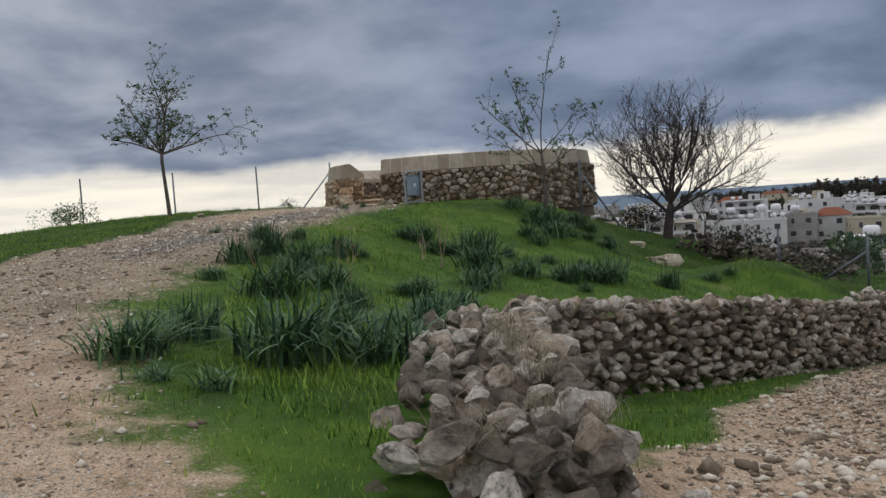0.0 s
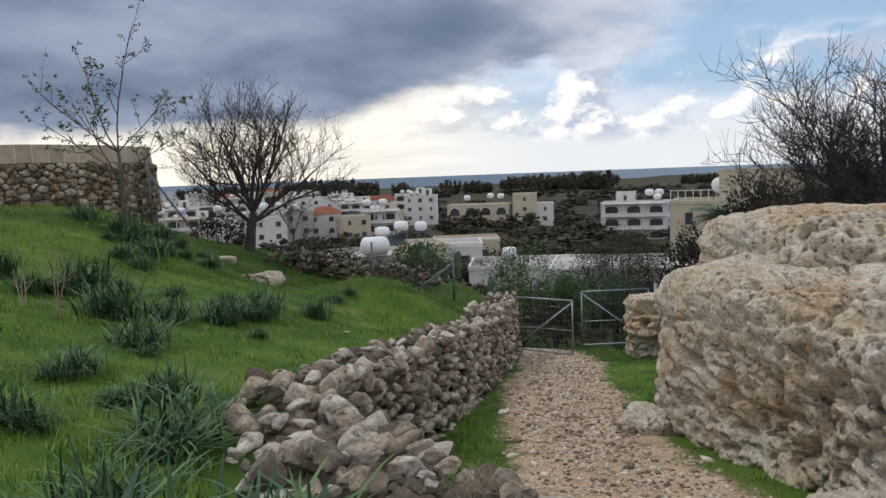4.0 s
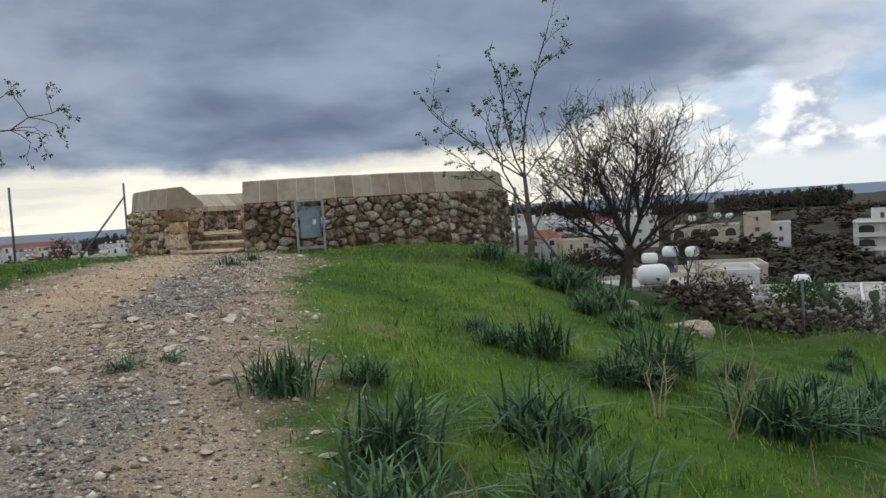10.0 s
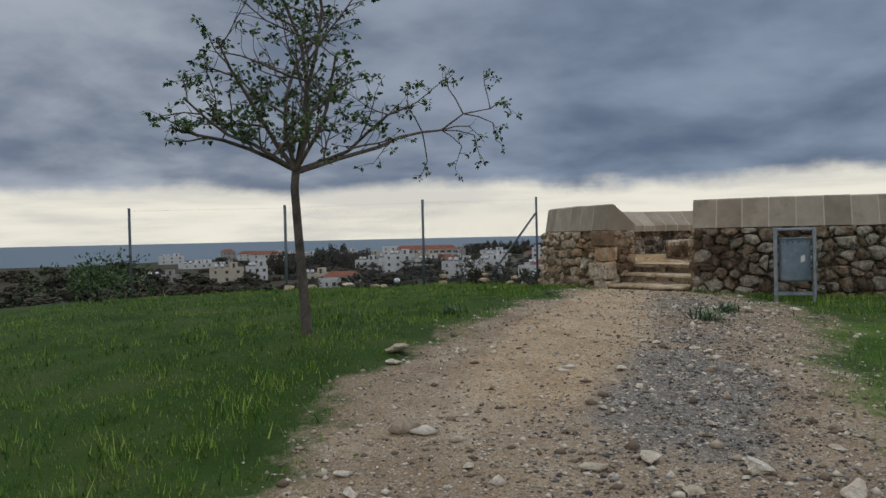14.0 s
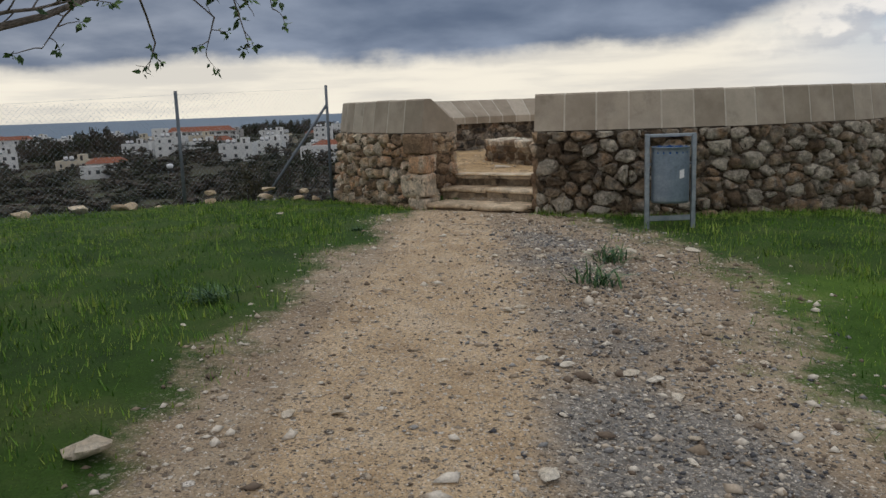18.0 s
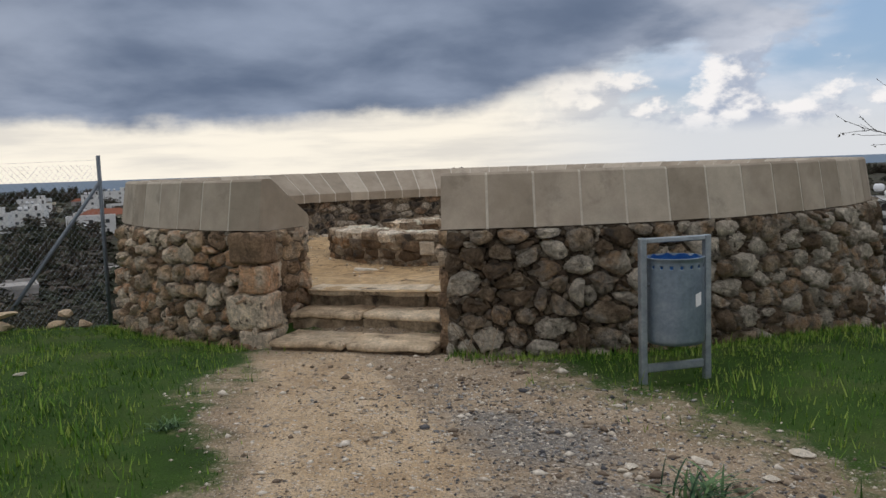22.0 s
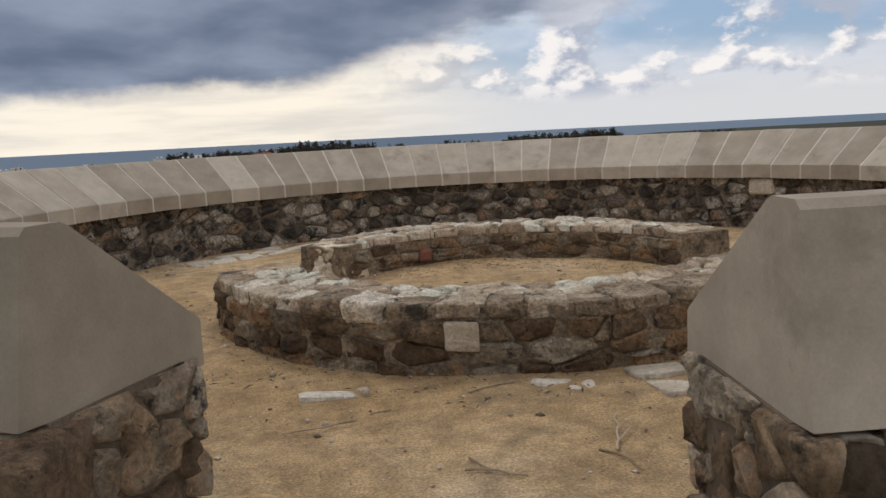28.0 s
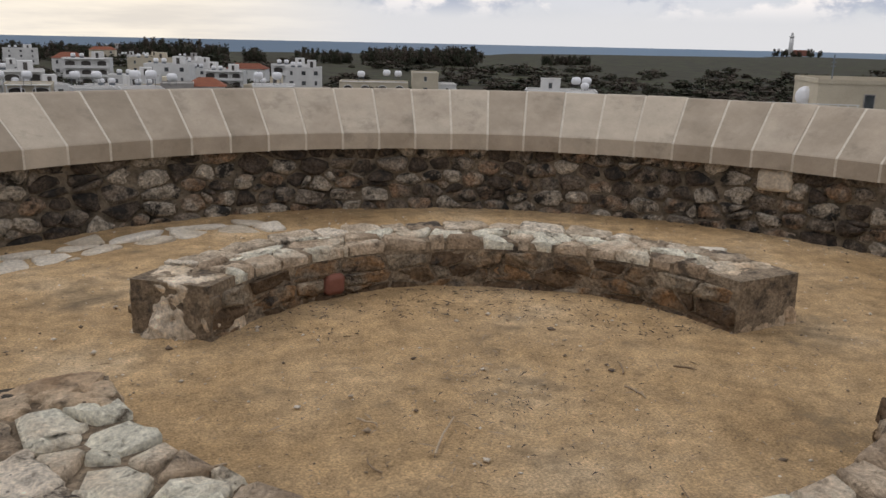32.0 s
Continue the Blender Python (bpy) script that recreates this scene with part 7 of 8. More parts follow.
def arch_bm(w, h, d, at, rise=1.0):
    """A round-headed slab a little proud of the wall; dark ones paint shade."""
    bm = bmesh.new()
    n = 8
    for y in (-d, d):
        vs = [bm.verts.new((at[0] - w / 2, at[1] + y, at[2])), bm.verts.new((at[0] + w / 2, at[1] + y, at[2]))]
        vs += [bm.verts.new((at[0] + w / 2 * math.cos(math.pi * k / n), at[1] + y, at[2] + h - w / 2 * rise + w / 2 * rise * math.sin(math.pi * k / n))) for k in range(n + 1)]
        bm.faces.new(vs if y < 0 else vs[::-1])
    half = len(bm.verts) // 2
    bm.verts.ensure_lookup_table()
    for k in range(half):
        bm.faces.new((bm.verts[k], bm.verts[(k + 1) % half], bm.verts[half + (k + 1) % half], bm.verts[half + k]))
    return bm


def house(x, y, top, w, d, turn, label, material, storeys=2, rng=None, base=None, parapet=0.35, sides=(0, 1, 3), balcony=False, arches=False, roof="flat", name="house", cols=None, group=""):
    z = on_ground(x, y) - 0.3 if base is None else base
    th = thing(name, (x, y, z), label, "house", group)
    th.rotation_euler = (0, 0, turn)
    h = top - z
    block(th, "wall", w, d, h, (0, 0, h / 2), material)
    if roof == "flat":
        rf = block(th, "roof", w - 0.3, d - 0.3, 0.05, (0, 0, h + 0.026), M_GREYW, 0, "flat concrete roof")
        for sx, sy, px, py in ((w + 0.1, 0.15, 0, -d / 2), (w + 0.1, 0.15, 0, d / 2), (0.15, d - 0.2, -w / 2, 0), (0.15, d - 0.2, w / 2, 0)):
            block(rf, "parapet", sx, sy, parapet, (px, py, h + parapet / 2 + 0.003), material)
    else:
        bm = bmesh.new()
        e = 0.4
        vs = [bm.verts.new(p) for p in ((-w / 2 - e, -d / 2 - e, h), (w / 2 + e, -d / 2 - e, h), (w / 2 + e, d / 2 + e, h), (-w / 2 - e, d / 2 + e, h), (-w / 2 + d * 0.3, 0, h + d * 0.22), (w / 2 - d * 0.3, 0, h + d * 0.22))]
        for f in ((0, 1, 5, 4), (1, 2, 5), (2, 3, 4, 5), (3, 0, 4), (3, 2, 1, 0)):
            bm.faces.new([vs[i] for i in f])
        part("roof", bm, M_ROOF, th, "hipped terracotta tile roof")
    for s in range(storeys):
        fz = h - (s + 1) * 2.9 + 0.95
        if fz < 0.2:
            break
        for face in sides:
            span = w if face in (0, 2) else d
            n = cols or max(1, int(span / 3.2))
            for k in range(n):
                u = (k + 0.5) * span / n - span / 2
                px, py = {0: (u, -d / 2), 1: (w / 2, u), 2: (u, d / 2), 3: (-w / 2, u)}[face]
                if (arches or balcony) and face == 0 and (s == 0 or balcony):
                    wide = min(2.9, span / n - 0.5)
                    fr = part("arch_frame", arch_bm(wide + 0.36, 2.45, 0.05, (px, py, fz - 0.9), 1.0 if arches else 0.35), M_WHITE, th, "white arch surround")
                    part("arch", arch_bm(wide, 2.25, 0.09, (px, py, fz - 0.9), 1.0 if arches else 0.35), M_SHADE, fr, "dark panel painting the shade of a loggia")
                else:
                    window(th, px, py, fz, 1.25 if (k + s) % 3 else 0.8, 1.25, face)
        if balcony and s < storeys:
            bal = block(th, "balcony", w * 0.92, 1.3, 0.18, (0, -d / 2 - 0.66, fz - 0.95), M_WHITE, 0, "projecting white balcony")
            block(bal, "railing", w * 0.92, 0.08, 0.75, (0, -d / 2 - 1.27, fz - 0.48), M_WHITE)
            block(bal, "canopy", w * 0.94, 1.4, 0.14, (0, -d / 2 - 0.71, fz + 1.98), M_WHITE)
            for k in range(4):
                block(bal, "column", 0.25, 0.25, 2.0, (-w * 0.44 + k * w * 0.293, -d / 2 - 1.2, fz + 0.98), M_WHITE)
    if group and roof == "flat" and w > 8:
        room = block(th, "stair_room", w * 0.24, d * 0.4, 2.3, (w * 0.22, 0, h + 1.2), material, 0, "low stair room on the roof")
        block(room, "door", 0.9, 0.06, 1.9, (w * 0.22, -d * 0.2 - 0.02, h + 1.0), M_SHADE)
        for sx in (-0.3, -0.12):
            block(th, "roof_tank", 1.5, 1.0, 1.1, (w * sx, 0, h + 1.2), M_TANK, 0.3, "white roof water tank")
            block(th, "tank_stand", 1.2, 0.8, 0.62, (w * sx, 0, h + 0.35), M_POST)
    return th


def tank_thing(x, y, z, r, length, turn, stand, label="white plastic water tank on a steel stand"):
    th = thing("water_tank", (x, y, z), label, "water tank", "roof water tanks")
    th.rotation_euler = (0, 0, turn)
    n = 14
    pts = [(-length / 2, 0, stand + r), (-length / 2 + 0.02, 0, stand + r), (-length / 2 + r * 0.25, 0, stand + r), (-length / 2 + r * 0.6, 0, stand + r)]
    pts += [(-p[0], p[1], p[2]) for p in pts[::-1]]
    part("tank", rod_bm(pts, [0.12 * r, 0.5 * r, 0.86 * r, r, r, 0.86 * r, 0.5 * r, 0.12 * r], n), M_TANK, th, "", True)
    for sx in (-0.35, 0.35):
        for sy in (-0.6, 0.6):
            part("leg", rod_bm([(sx * length, sy * r, -0.05), (sx * length, sy * r * 0.9, stand + r * 0.55)], 0.035, 5), M_POST, th)
    part("rail", rod_bm([(-0.35 * length, -0.6 * r, stand * 0.9), (0.35 * length, -0.6 * r, stand * 0.9)], 0.03, 5), M_POST, th)
    return th


def panel_thing(x, y, z, turn, w=2.2, tall=1.6):
    th = thing("solar_panel", (x, y, z), "tilted dark solar water heater panel on a roof", "solar panel", "solar panels")
    th.rotation_euler = (0, 0, turn)
    bm = box_bm(w, tall, 0.08)
    bmesh.ops.rotate(bm, matrix=Matrix.Rotation(radians(38), 3, "X"), verts=bm.verts)
    bmesh.ops.translate(bm, vec=(0, 0, tall * 0.33), verts=bm.verts)
    part("panel", bm, M_PANEL, th)
    for sx in (-0.4, 0.4):
        part("leg", rod_bm([(sx * w, tall * 0.35, -0.02), (sx * w, tall * 0.35, tall * 0.6)], 0.03, 5), M_STEEL, th)
    return th


rng = random.Random(77)
# the cream house on the east, with a roof terrace and railing
cream_low = house(51.8, 51.6, -3.5, 7.0, 8.0, -0.58, "cream rendered house with a railed roof terrace", M_CREAM, 2, rng, cols=2)
house(56.6, 50.5, -0.75, 7.5, 8.0, -0.58, "taller cream rendered block with small windows", M_CREAM, 2, rng, cols=1)
rail_z = -3.5 - (on_ground(51.8, 51.6) - 0.3)
for k in range(11):
    part("baluster", box_bm(0.08, 0.08, 0.95, (-3.4 + k * 0.68, -3.95, rail_z + 0.80)), M_WHITE, cream_low)
part("railing", box_bm(7.0, 0.1, 0.08, (0, -3.95, rail_z + 1.30)), M_WHITE, cream_low, "white terrace railing")
# hotel with arched loggias, and the white house beside it
house(72.0, 222.0, -10.0, 18.5, 12.0, -0.33, "pale hotel block with arched loggias", M_CREAM, 2, rng, arches=True, cols=4)
house(85.0, 217.0, -7.2, 7.0, 12.0, -0.33, "pale stair tower of the hotel", M_CREAM, 3, rng, cols=1)
house(90.8, 215.5, -10.2, 5.0, 11.0, -0.33, "pale side wing of the hotel", M_WHITE, 2, rng, cols=1)
house(93.6, 158.2, -8.4, 15.0, 11.0, -0.52, "white three-storey house with balconies", M_WHITE, 3, rng, balcony=True, cols=3)
house(92.0, 160.0, -5.9, 4.2, 4.6, -0.52, "white roof room of the house", M_WHITE, 1, rng, cols=1, base=-8.5, parapet=0.15)
# long low white roof beyond the gate
house(38.0, 33.0, -6.75, 17.0, 9.0, -0.42, "long low white house with a flat white roof", M_WHITE, 1, rng, parapet=0.2, cols=4)
house(30.0, 42.5, -7.4, 9.0, 7.0, -0.3, "low white outbuilding with a flat roof", M_WHITE, 1, rng, cols=2)
# houses straight below the lookout
house(14.5, 40.0, -5.75, 13.0, 8.0, 0.08, "low beige house with a flat concrete roof", M_GREYW, 1, rng, cols=3)
house(21.0, 46.5, -5.75, 5.5, 6.0, 0.0, "cream house with a flat concrete roof", M_CREAM, 2, rng, cols=2)
house(25.0, 52.0, -6.3, 7.0, 6.0, -0.2, "white house with a sloping roof", M_WHITE, 2, rng, cols=2)
house(30.5, 66.0, -7.2, 7.0, 7.0, -0.2, "pale rendered house with a flat roof", M_CREAM, 2, rng, cols=2)
for x, y, top, w, turn, roof, label, material, bal in ((9.0, 178.0, -9.0, 8.0, 0.05, "flat", "white house with a flat parapet roof", M_WHITE, False), (16.5, 184.0, -8.3, 6.5, -0.1, "flat", "grey rendered house with a flat roof", M_GREYW, False),
                                                        (23.0, 190.0, -9.0, 8.0, -0.15, "hip", "white house with a terracotta hipped roof", M_WHITE, False), (29.5, 182.0, -9.8, 7.0, 0.1, "flat", "low cream house below the lookout", M_CREAM, False),
                                                        (37.0, 186.0, -8.8, 9.0, -0.2, "flat", "white house with dark shaded balconies", M_WHITE, True), (0.0, 188.0, -9.4, 8.0, 0.15, "flat", "white flat-roofed house below the lookout", M_WHITE, False), (-12.0, 196.0, -9.0, 9.0, 0.0, "flat", "pale flat-roofed house below the lookout", M_CREAM, True)):
    house(x, y, top, w, 8.0, turn, label, material, 2, rng, roof=roof, cols=2, balcony=bal)
for k in range(17):
    az, dist_ = radians(-9 + 23 * (k + rng.uniform(0.1, 0.9)) / 17), rng.uniform(205, 330)
    x, y = dist_ * math.sin(az), dist_ * math.cos(az)
    st = rng.choice((2, 2, 3))
    house(x, y, on_ground(x, y) + st * 3.0 + 0.6, rng.uniform(9, 15), 9.0, -az + rng.uniform(-0.3, 0.3), rng.choice(("white flat-roofed house of the town", "pale house with shaded balconies")), rng.choice((M_WHITE, M_WHITE, M_WHITE, M_CREAM)), st, rng, sides=(0,), cols=3, balcony=k % 3 == 0, roof="hip" if k % 8 == 5 else "flat", group="houses of the town")
# the hotel with red roofs towards the sea, and scattered low houses before it
house(-268.0, 482.0, -9.6, 44.0, 14.0, 0.5, "long hotel with red tiled roof and dark balconies", M_WHITE, 3, rng, roof="hip", cols=10, balcony=True)
house(-290.0, 470.0, -7.2, 10.0, 14.0, 0.5, "white end tower of the hotel", M_WHITE, 3, rng, cols=2)
house(-163.0, 228.0, on_ground(-163, 228) + 3.6, 13.0, 8.0, 0.6, "small house with a bright terracotta roof", M_WHITE, 1, rng, roof="hip", cols=2)
house(-98.0, 252.0, on_ground(-98, 252) + 6.2, 14.0, 9.0, 0.35, "white flat-roofed house among dark trees", M_WHITE, 2, rng, cols=3)
house(-40.0, 72.0, on_ground(-40, 72) + 2.6, 9.0, 6.0, 0.48, "low shed with a flat concrete roof", M_GREYW, 1, rng, cols=2)
house(-46.0, 118.0, on_ground(-46, 118) + 2.8, 8.0, 6.0, 0.4, "low house with a flat concrete roof", M_GREYW, 1, rng, cols=2)
# the rest of the town, far off
for k in range(74):
    az, dist_ = rng.uniform(-0.85, 0.14), rng.uniform(300, 760)
    x, y = dist_ * math.sin(az), dist_ * math.cos(az)
    w, d = rng.uniform(9, 20), rng.uniform(8, 12)
    st = rng.choice((1, 2, 2, 2, 3))
    house(x, y, on_ground(x, y) + st * 3.0, w, d, -az + rng.uniform(-0.3, 0.3), rng.choice(("distant white flat-roofed house", "distant pale house with dark windows")), rng.choice((M_WHITE, M_WHITE, M_CREAM, M_GREYW)), st, rng, sides=(0,), cols=3, roof="hip" if k % 11 == 5 else "flat", group="houses of the town")
# pale houses and sheds among the trees west of the hill
for k in range(16):
    az, dist_ = -0.78 + 0.66 * (k + rng.uniform(0.1, 0.9)) / 16, rng.uniform(260, 500)
    x, y = dist_ * math.sin(az), dist_ * math.cos(az)
    st = rng.choice((1, 1, 1, 2))
    house(x, y, on_ground(x, y) + st * 3.0 + 0.4, rng.uniform(7, 14), 8.0, -az + rng.uniform(-0.3, 0.3), rng.choice(("white flat-roofed house among dark trees", "low pale house with a flat roof among trees")), rng.choice((M_WHITE, M_WHITE, M_CREAM, M_GREYW)), st, rng, sides=(0,), cols=3, group="houses of the town")
# roof tanks and panels
tank_thing(16.8, 35.6, -5.42, 0.68, 2.0, 0.1, 0.1, "large white plastic water tank lying on a flat roof")
for x, y, z, r, ln, st in ((18.6, 45.0, -5.65, 0.42, 1.2, 0.9), (20.2, 45.2, -5.65, 0.42, 1.2, 1.3), (21.9, 45.5, -5.65, 0.40, 1.0, 1.2), (43.2, 33.6, -6.45, 0.62, 2.0, 1.5), (43.2, 33.2, -6.45, 0.35, 1.2, 0.3), (28.0, 40.5, -7.0, 0.5, 1.2, 0.3), (54.0, 50.5, -3.3, 0.9, 2.0, 0.9), (53.2, 52.0, -3.3, 0.8, 1.8, 0.6),
                         (68.0, 221.0, -9.7, 0.8, 2.0, 1.2), (75.0, 220.0, -9.7, 0.8, 2.0, 1.6), (78.0, 219.0, -9.7, 0.8, 2.0, 1.4), (96.1, 156.2, -8.1, 0.8, 2.0, 1.2), (98.1, 155.2, -8.1, 0.8, 2.0, 1.2), (97.1, 154.2, -8.1, 0.7, 1.8, 0.3),
                         (8.0, 178.0, -8.3, 0.9, 2.2, 1.2), (11.0, 178.0, -8.3, 0.9, 2.2, 1.2), (15.0, 178.0, -8.3, 0.8, 2.0, 0.8), (33.0, 182.0, -8.5, 0.8, 2.0, 1.2), (37.0, 182.0, -8.5, 0.8, 2.0, 1.2), (-3.0, 184.0, -8.6, 0.8, 2.0, 1.2), (1.0, 184.0, -8.6, 0.8, 2.0, 1.2), (-12.0, 190.0, -8.9, 0.8, 2.0, 1.2), (-17.0, 190.0, -8.9, 0.8, 2.0, 1.2)):
    tank_thing(x, y, z, r, ln, rng.uniform(-0.3, 0.3), st)
for k in range(11):
    az, dist_ = rng.uniform(-0.75, 0.12), rng.uniform(135, 320)
    x, y = dist_ * math.sin(az), dist_ * math.cos(az)
    tank_thing(x, y, on_ground(x, y) + rng.uniform(0, 0.2), 0.7, 1.9, rng.uniform(-0.5, 0.5), rng.uniform(2.2, 3.6), "white water tank on a tall steel stand")
for x, y, z in ((41.0, 31.6, -6.67), (42.6, 31.0, -6.67), (19.3, 44.4, -5.7)):
    panel_thing(x, y, z, 0.2)
# mast on the cream house
mast = thing("antenna_mast", (54.5, 51.0, -0.7), "thin lattice antenna mast on the roof", "antenna")
part("pole", rod_bm([(0, 0, 0), (0, 0, 2.1)], 0.05, 5), M_POST, mast)
for z in (1.2, 1.5, 1.8):
    part("crossbar", rod_bm([(-0.25, 0, z), (0.25, 0, z)], 0.03, 4), M_POST, mast)
# lighthouse on the cape
lx, ly = 1633.0, 1629.0
lz = on_ground(lx, ly)
lh = thing("lighthouse", (lx, ly, lz), "white round lighthouse tower on the far cape", "lighthouse")
part("tower", rod_bm([(0, 0, 0), (0, 0, 26), (0, 0, 46)], [7.0, 5.7, 4.9], 12), M_WHITE, lh, "", True)
part("gallery", rod_bm([(0, 0, 46), (0, 0, 48)], 6.8, 12), M_WHITE, lh, "", True)
part("lantern", rod_bm([(0, 0, 48), (0, 0, 55), (0, 0, 58)], [3.3, 3.3, 0.5], 10), M_WHITE, lh, "", True)
block(lh, "keepers_house", 40, 18, 15, (34, -3, 7.4), M_RED)

# ---- trees of the plain ----


def crown_mesh(name, seed, material, count=260, tall=1.0, size=0.2):
    rng = random.Random(seed)
    lobes = [(Vector((rng.uniform(-0.55, 0.55), rng.uniform(-0.55, 0.55), rng.uniform(0.3, 0.95) * tall)), rng.uniform(0.25, 0.5)) for _ in range(9)]
    vs, fs = [], []
    for _ in range(count):
        c, r = lobes[rng.randrange(9)]
        d = Vector((rng.gauss(0, 1), rng.gauss(0, 1), rng.gauss(0, 1))).normalized()
        p = c + d * r * rng.uniform(0.25, 1.02)
        way = Vector((rng.gauss(0, 1), rng.gauss(0, 1), rng.gauss(0, 1))).normalized() * size * rng.uniform(0.6, 1.3)
        side = way.cross(d).normalized() * size * rng.uniform(0.35, 0.6)
        k = len(vs)
        vs += [p - way, p + side, p + way, p - side]
        fs += [(k, k + 1, k + 2), (k, k + 2, k + 3)]
    return mesh_of(name, vs, fs, material, False)


def tri_arrays(me):
    co = np.empty(len(me.vertices) * 3, np.float32)
    me.vertices.foreach_get("co", co)
    lo = np.empty(len(me.loops), np.int32)
    me.loops.foreach_get("vertex_index", lo)
    return co.reshape(-1, 3), lo


CROWNS = [crown_mesh("crown", 500 + k, M_TREEFAR, 330, 0.9 + 0.3 * (k % 3), 0.15) for k in range(5)]
CROWNARR = [tri_arrays(m) for m in CROWNS]
NEARARR = [tri_arrays(crown_mesh("near_crown", 520 + k, M_TREEFAR, 1100, 0.9 + 0.3 * (k % 3), 0.055)) for k in range(5)]


def woods(name, spots, label, material=M_TREEFAR, arrays=None):
    vs, fs, base = [], [], 0
    for x, y, w, h, k, turn in spots:
        co, lo = (arrays if arrays else NEARARR if math.hypot(x - 6, y + 18) < 85 else CROWNARR)[k % 5]
        c, s_ = math.cos(turn), math.sin(turn)
        z = on_ground(x, y)
        v = np.stack([(co[:, 0] * c - co[:, 1] * s_) * w + x, (co[:, 0] * s_ + co[:, 1] * c) * w + y, co[:, 2] * h * 0.8 + z - 0.1 * h], -1)
        vs.append(v)
        fs.append(lo + base)
        base += len(v)
    return tagged(new(name, fast_mesh(name, np.concatenate(vs), np.concatenate(fs), 3, material)), label, "woods", kind="stuff")


rng = random.Random(88)
spots = []
for lo_az, hi_az, n, dist_, hgt in ((-5, 1, 12, 470, 10), (2.1, 8, 16, 470, 11), (9.6, 10.6, 2, 470, 9), (13, 16.4, 6, 480, 8), (17.5, 19.6, 6, 480, 11), (19.8, 25, 14, 480, 11), (29.5, 32.5, 8, 560, 7), (-26, -20, 10, 520, 9), (-40, -33, 10, 300, 9), (44, 47, 5, 1500, 12)):
    n = int(n * 1.7)
    for k in range(n):
        az = radians(lo_az + (hi_az - lo_az) * (k + rng.uniform(0.1, 0.9)) / n)
        dd = 1.36 * dist_ * rng.uniform(0.97, 1.05)
        spots.append((dd * math.sin(az), dd * math.cos(az), 1.36 * hgt * rng.uniform(0.45, 0.7), 1.5 * hgt * rng.uniform(0.75, 1.05), rng.randrange(5), rng.uniform(0, 6)))
COASTARR = [tri_arrays(crown_mesh("crown", 540 + k, M_TREEFAR, 900, 0.9 + 0.15 * (k % 3), 0.11)) for k in range(5)]
woods("coast_trees", spots, "row of dark pines standing against the sea", M_TREEFAR, COASTARR)
spots = []
for k in range(1650):
    az, dist_ = rng.uniform(-1.0, 1.15), 48 + 560 * rng.random() ** 1.5
    if k > 900:
        az, dist_ = rng.uniform(-0.95, 0.2), 40 + 330 * rng.random() ** 1.2
    if k > 1500:
        az, dist_ = rng.uniform(0.1, 0.75), 75 + 330 * rng.random()
    if az < 0.5 and dist_ < 60:
        continue
    x, y = 6 + dist_ * math.sin(az), -18 + dist_ * math.cos(az)
    if math.hypot(x - 4, y + 8) < 34:
        continue
    hgt = rng.uniform(1.2, 3.6) * (0.55 + 0.45 * min(1.0, dist_ / 110)) * (1 + dist_ / 450)
    spots.append((x, y, hgt * rng.uniform(1.0, 1.9), hgt * rng.uniform(0.55, 1.0), rng.randrange(5), rng.uniform(0, 6)))
woods("scrub_trees", spots, "dark scrub and small trees over the plain", M_TREEFAR)
spots = []
for k in range(330):
    az, dist_ = rng.uniform(-0.7, 1.2), rng.uniform(26, 60)
    x, y = 8 + dist_ * math.sin(az), -16 + dist_ * math.cos(az)
    if math.hypot(x - 4, (y + 8) / 1.1) < 21 or (x > 15 and y < 6):
        continue
    hgt = rng.uniform(0.5, 1.9)
    spots.append((x, y, hgt * rng.uniform(0.6, 1.0), hgt, rng.randrange(5), rng.uniform(0, 6)))
woods("scrub", spots, "brown and olive scrub at the foot of the hill", M_SCRUB)
for k, (x, y, hgt) in enumerate(((-59.0, 129.0, 10.5), (-62.5, 131.0, 8.5), (-55.0, 132.0, 8.0), (-66.5, 134.0, 7.5))):
    th = thing("cypress", (x, y, on_ground(x, y)), "dark cypress tree beside a white house", "tree", "cypresses")
    part("trunk", rod_bm([(0, 0, -0.2), (0, 0, hgt * 0.4)], [0.14, 0.08], 6), M_BARK, th)
    tagged(under("crown", CROWNS[k % 5], th, "", Matrix.Diagonal((2.1, 2.1, hgt * 0.75, 1))), kind="stuff")
# bare brown trees beyond the gate
for k, (x, y, hgt) in enumerate(((27.0, 18.0, 5.4), (24.5, 15.5, 4.6), (30.0, 22.0, 5.6))):
    s0 = hgt / 3.2
    tree("bare_tree", x, y, 160 + k, "brown leafless thicket tree beyond the gate", ([(0, 0, 0), (0.03, 0, 0.4 * s0), (0.05, 0, 0.8 * s0)], [0.07, 0.06, 0.05]),
         [(2, (0.1, 0.1, 1), 1.5 * s0, 0.04), (2, (-0.7, 0.1, 0.8), 1.4 * s0, 0.035), (2, (0.7, 0.1, 0.8), 1.4 * s0, 0.035), (1, (-0.3, 0.8, 0.6), 1.2 * s0, 0.03), (1, (0.5, -0.7, 0.6), 1.2 * s0, 0.03)], (0.08, 2, M_SCRUB), 3, M_BARE, keep=0.5, twig_sides=3, bend=0.18, spread=0.7, kids=5, shrink=0.6, lift=0.05, first=0.2)

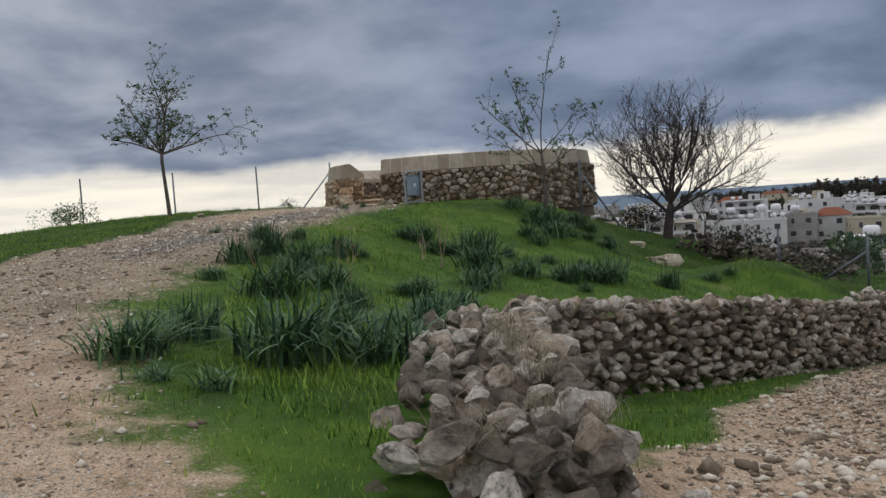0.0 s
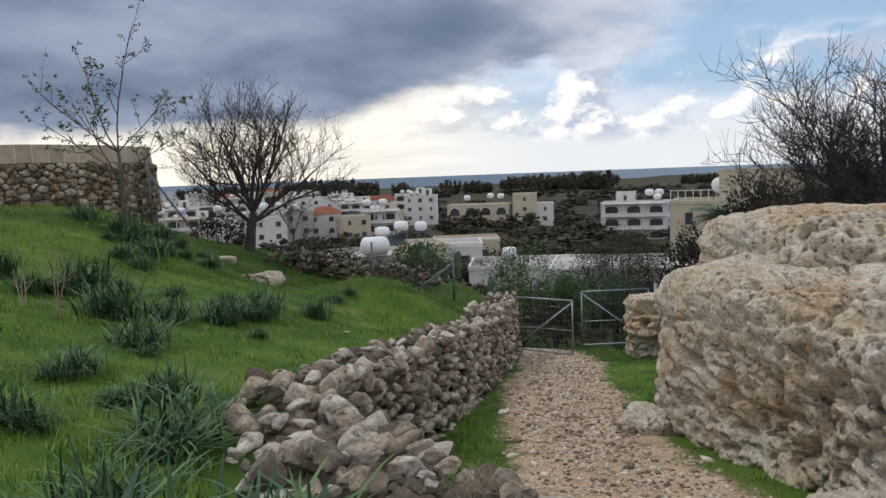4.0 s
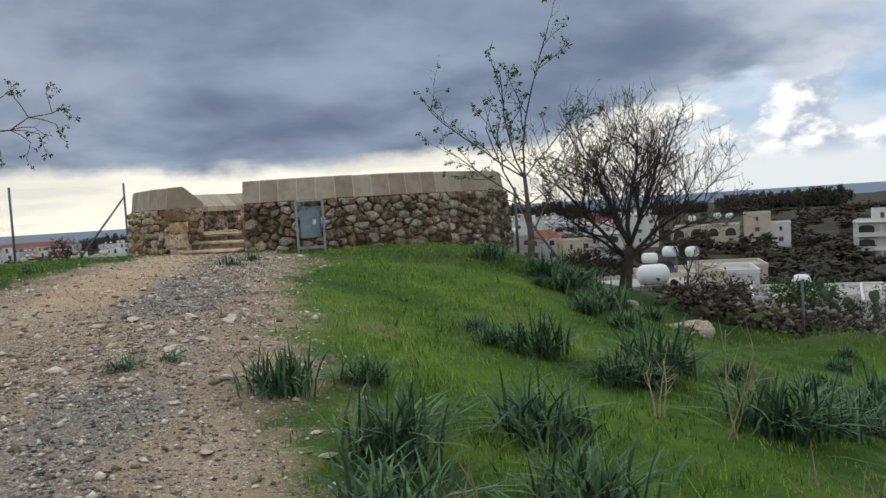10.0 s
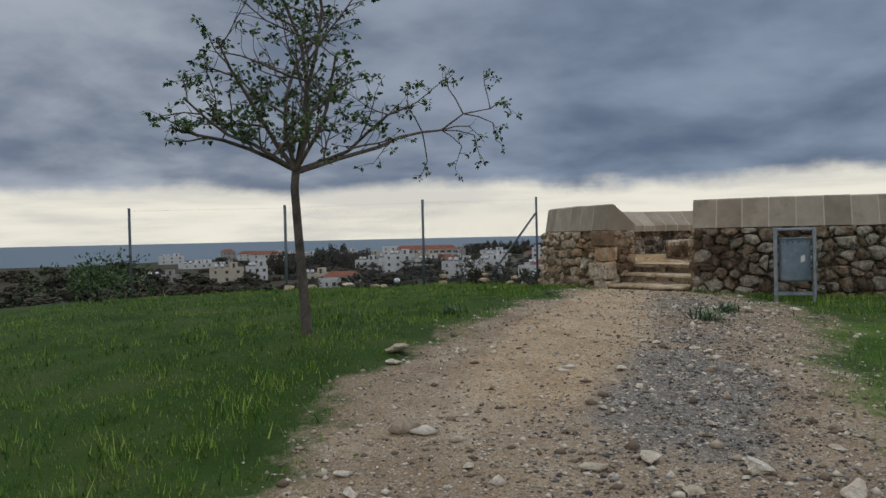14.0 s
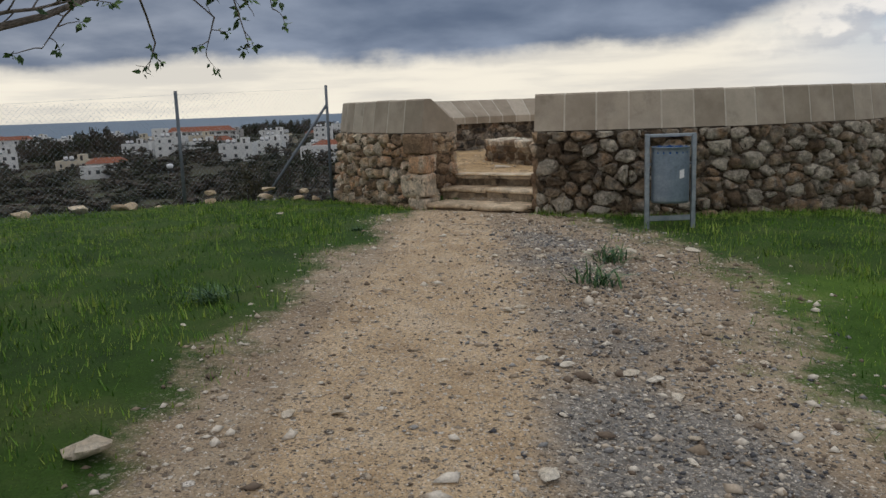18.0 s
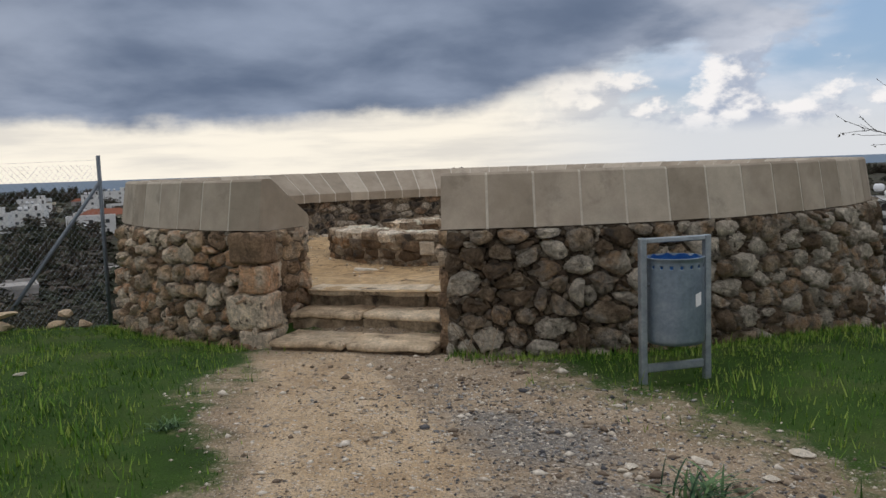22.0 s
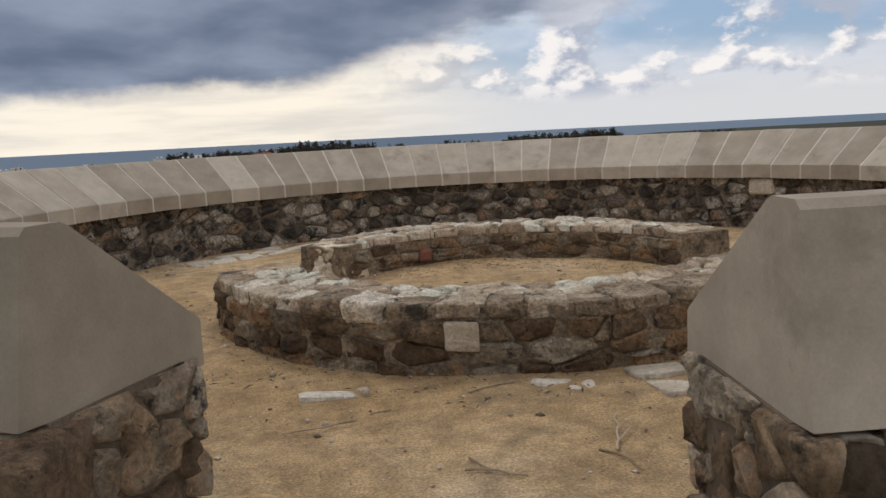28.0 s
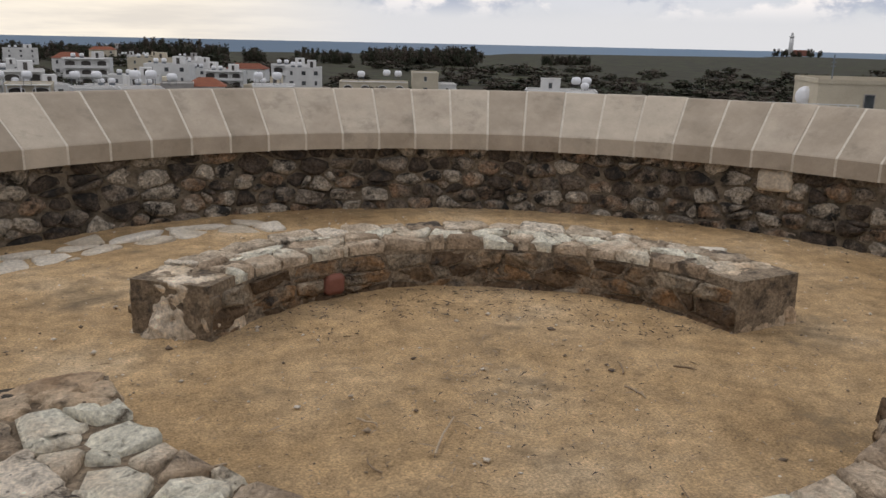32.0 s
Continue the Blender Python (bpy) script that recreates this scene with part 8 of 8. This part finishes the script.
# dark evergreen behind the low fence, and brown thickets before the white roof
for k, (x, y, size, material, label) in enumerate(((19.2, 9.2, (1.6, 1.5, 3.6), M_LEAF, "dark evergreen bush beyond the low fence"), (21.2, 10.5, (1.4, 1.4, 2.9), M_LEAF, "dark evergreen bush beyond the low fence"), (26.0, 18.5, (2.0, 1.6, 4.6), M_SCRUB, "brown twiggy thicket below the gate"),
                                                   (29.0, 20.5, (2.2, 1.7, 5.0), M_SCRUB, "brown twiggy thicket below the gate"), (23.2, 14.0, (1.6, 1.3, 2.9), M_CACTUS, "grey-green shrub below the gate"), (32.0, 24.0, (2.2, 1.8, 4.8), M_SCRUB, "brown twiggy thicket below the gate"), (25.8, 15.0, (1.6, 1.3, 2.8), M_CACTUS, "grey-green shrub below the gate"))):
    bush("thicket", x, y, on_ground(x, y) - 0.1, size, 400 + k, label, material, 9000, 0.085)

# prickly pears by the gate


def pear(x, y, seed, label, n=16):
    rng = random.Random(seed)
    th = thing("prickly_pear", (x, y, on_ground(x, y)), label, "cactus", "prickly pears")
    tops = [(Vector((rng.uniform(-0.6, 0.6), rng.uniform(-0.4, 0.4), 0.0)), Vector((0, 0, 1))) for _ in range(4)]
    for k in range(n):
        p, d = tops[rng.randrange(len(tops))]
        d = (d + Vector((rng.uniform(-0.8, 0.8), rng.uniform(-0.5, 0.5), rng.uniform(0.1, 0.8)))).normalized()
        ln, flat = rng.uniform(0.26, 0.42), d.cross(Vector((rng.uniform(-0.5, 0.5), -1, 0.1))).normalized()
        bm = bmesh.new()
        bmesh.ops.create_uvsphere(bm, u_segments=10, v_segments=6, radius=0.5)
        thick = d.cross(flat)
        mtx = Matrix((flat * ln * 0.62, thick * 0.06, d * ln)).transposed().to_4x4()
        mtx.translation = p + d * ln * 0.5
        bmesh.ops.transform(bm, matrix=mtx, verts=bm.verts)
        part("pad", bm, M_CACTUS, th, "", True)
        tops.append((p + d * ln * 0.92, d))


pear(21.3, 3.2, 1, "prickly pear cactus beyond the gate", 18)
pear(16.3, 3.4, 2, "prickly pear cactus thicket behind the gate post", 20)
pear(15.4, 4.2, 3, "prickly pear cactus thicket behind the gate post", 18)
pear(17.3, 4.4, 4, "prickly pear cactus thicket behind the gate post", 16)

# palm before the cream house
palm = thing("palm_tree", (44.7, 37.6, on_ground(44.7, 37.6)), "feathery date palm before the cream house", "tree")
ph = -4.1 - on_ground(44.7, 37.6)
part("trunk", rod_bm([(0, 0, -0.3), (0.1, 0, ph * 0.5), (0.05, 0, ph)], [0.32, 0.27, 0.25], 9), M_BARK, palm, "", True)
rng = random.Random(99)
for k in range(34):
    a, el, ln = rng.uniform(0, 6.28), rng.uniform(-0.1, 1.3), rng.uniform(2.3, 3.1)
    vs, fs = [], []
    spine = [Vector((math.cos(a) * ln * f * math.cos(el * (1 - 0.5 * f)), math.sin(a) * ln * f * math.cos(el * (1 - 0.5 * f)), ph + ln * (math.sin(el) * f - 0.55 * f * f))) for f in (0, 0.2, 0.4, 0.6, 0.8, 1.0)]
    for i in range(5):
        for q in range(4):
            p = spine[i].lerp(spine[i + 1], q / 4)
            for sgn in (-1, 1):
                side = Vector((-math.sin(a), math.cos(a), -0.25)) * sgn * 0.55 * (1 - 0.12 * i)
                b = len(vs)
                way = (spine[i + 1] - spine[i]) * 0.45
                vs += [p, p + way * 0.55, p + side + way]
                fs.append((b, b + 1, b + 2))
    under("frond", mesh_of("frond", vs, fs, M_CACTUS, False), palm)
# blue spray marks on the coping
mark = thing("graffiti", (*ring_place(1.59, R_OUT - 0.62), CAP_LOW), "small blue spray-painted scribble on the coping", "graffiti")
for k in range(7):
    a0 = 1.555 + 0.012 * k
    pts = []
    for f in (0, 0.5, 1):
        r = R_IN + 0.10 + 0.08 * (k % 3) + 0.08 * f
        zz = 0.105 + (r - R_IN - 0.012) / (R_OUT - 0.225 - R_IN - 0.012) * 0.345 + 0.002
        x, y = ring_place(a0 + 0.012 * math.sin(k * 2.1 + f * 3), r)
        o = mark.matrix_basis.translation
        pts.append((x - o.x, y - o.y, zz))
    part("stroke", rod_bm(pts, 0.008, 4), M_BLUEPAINT, mark)
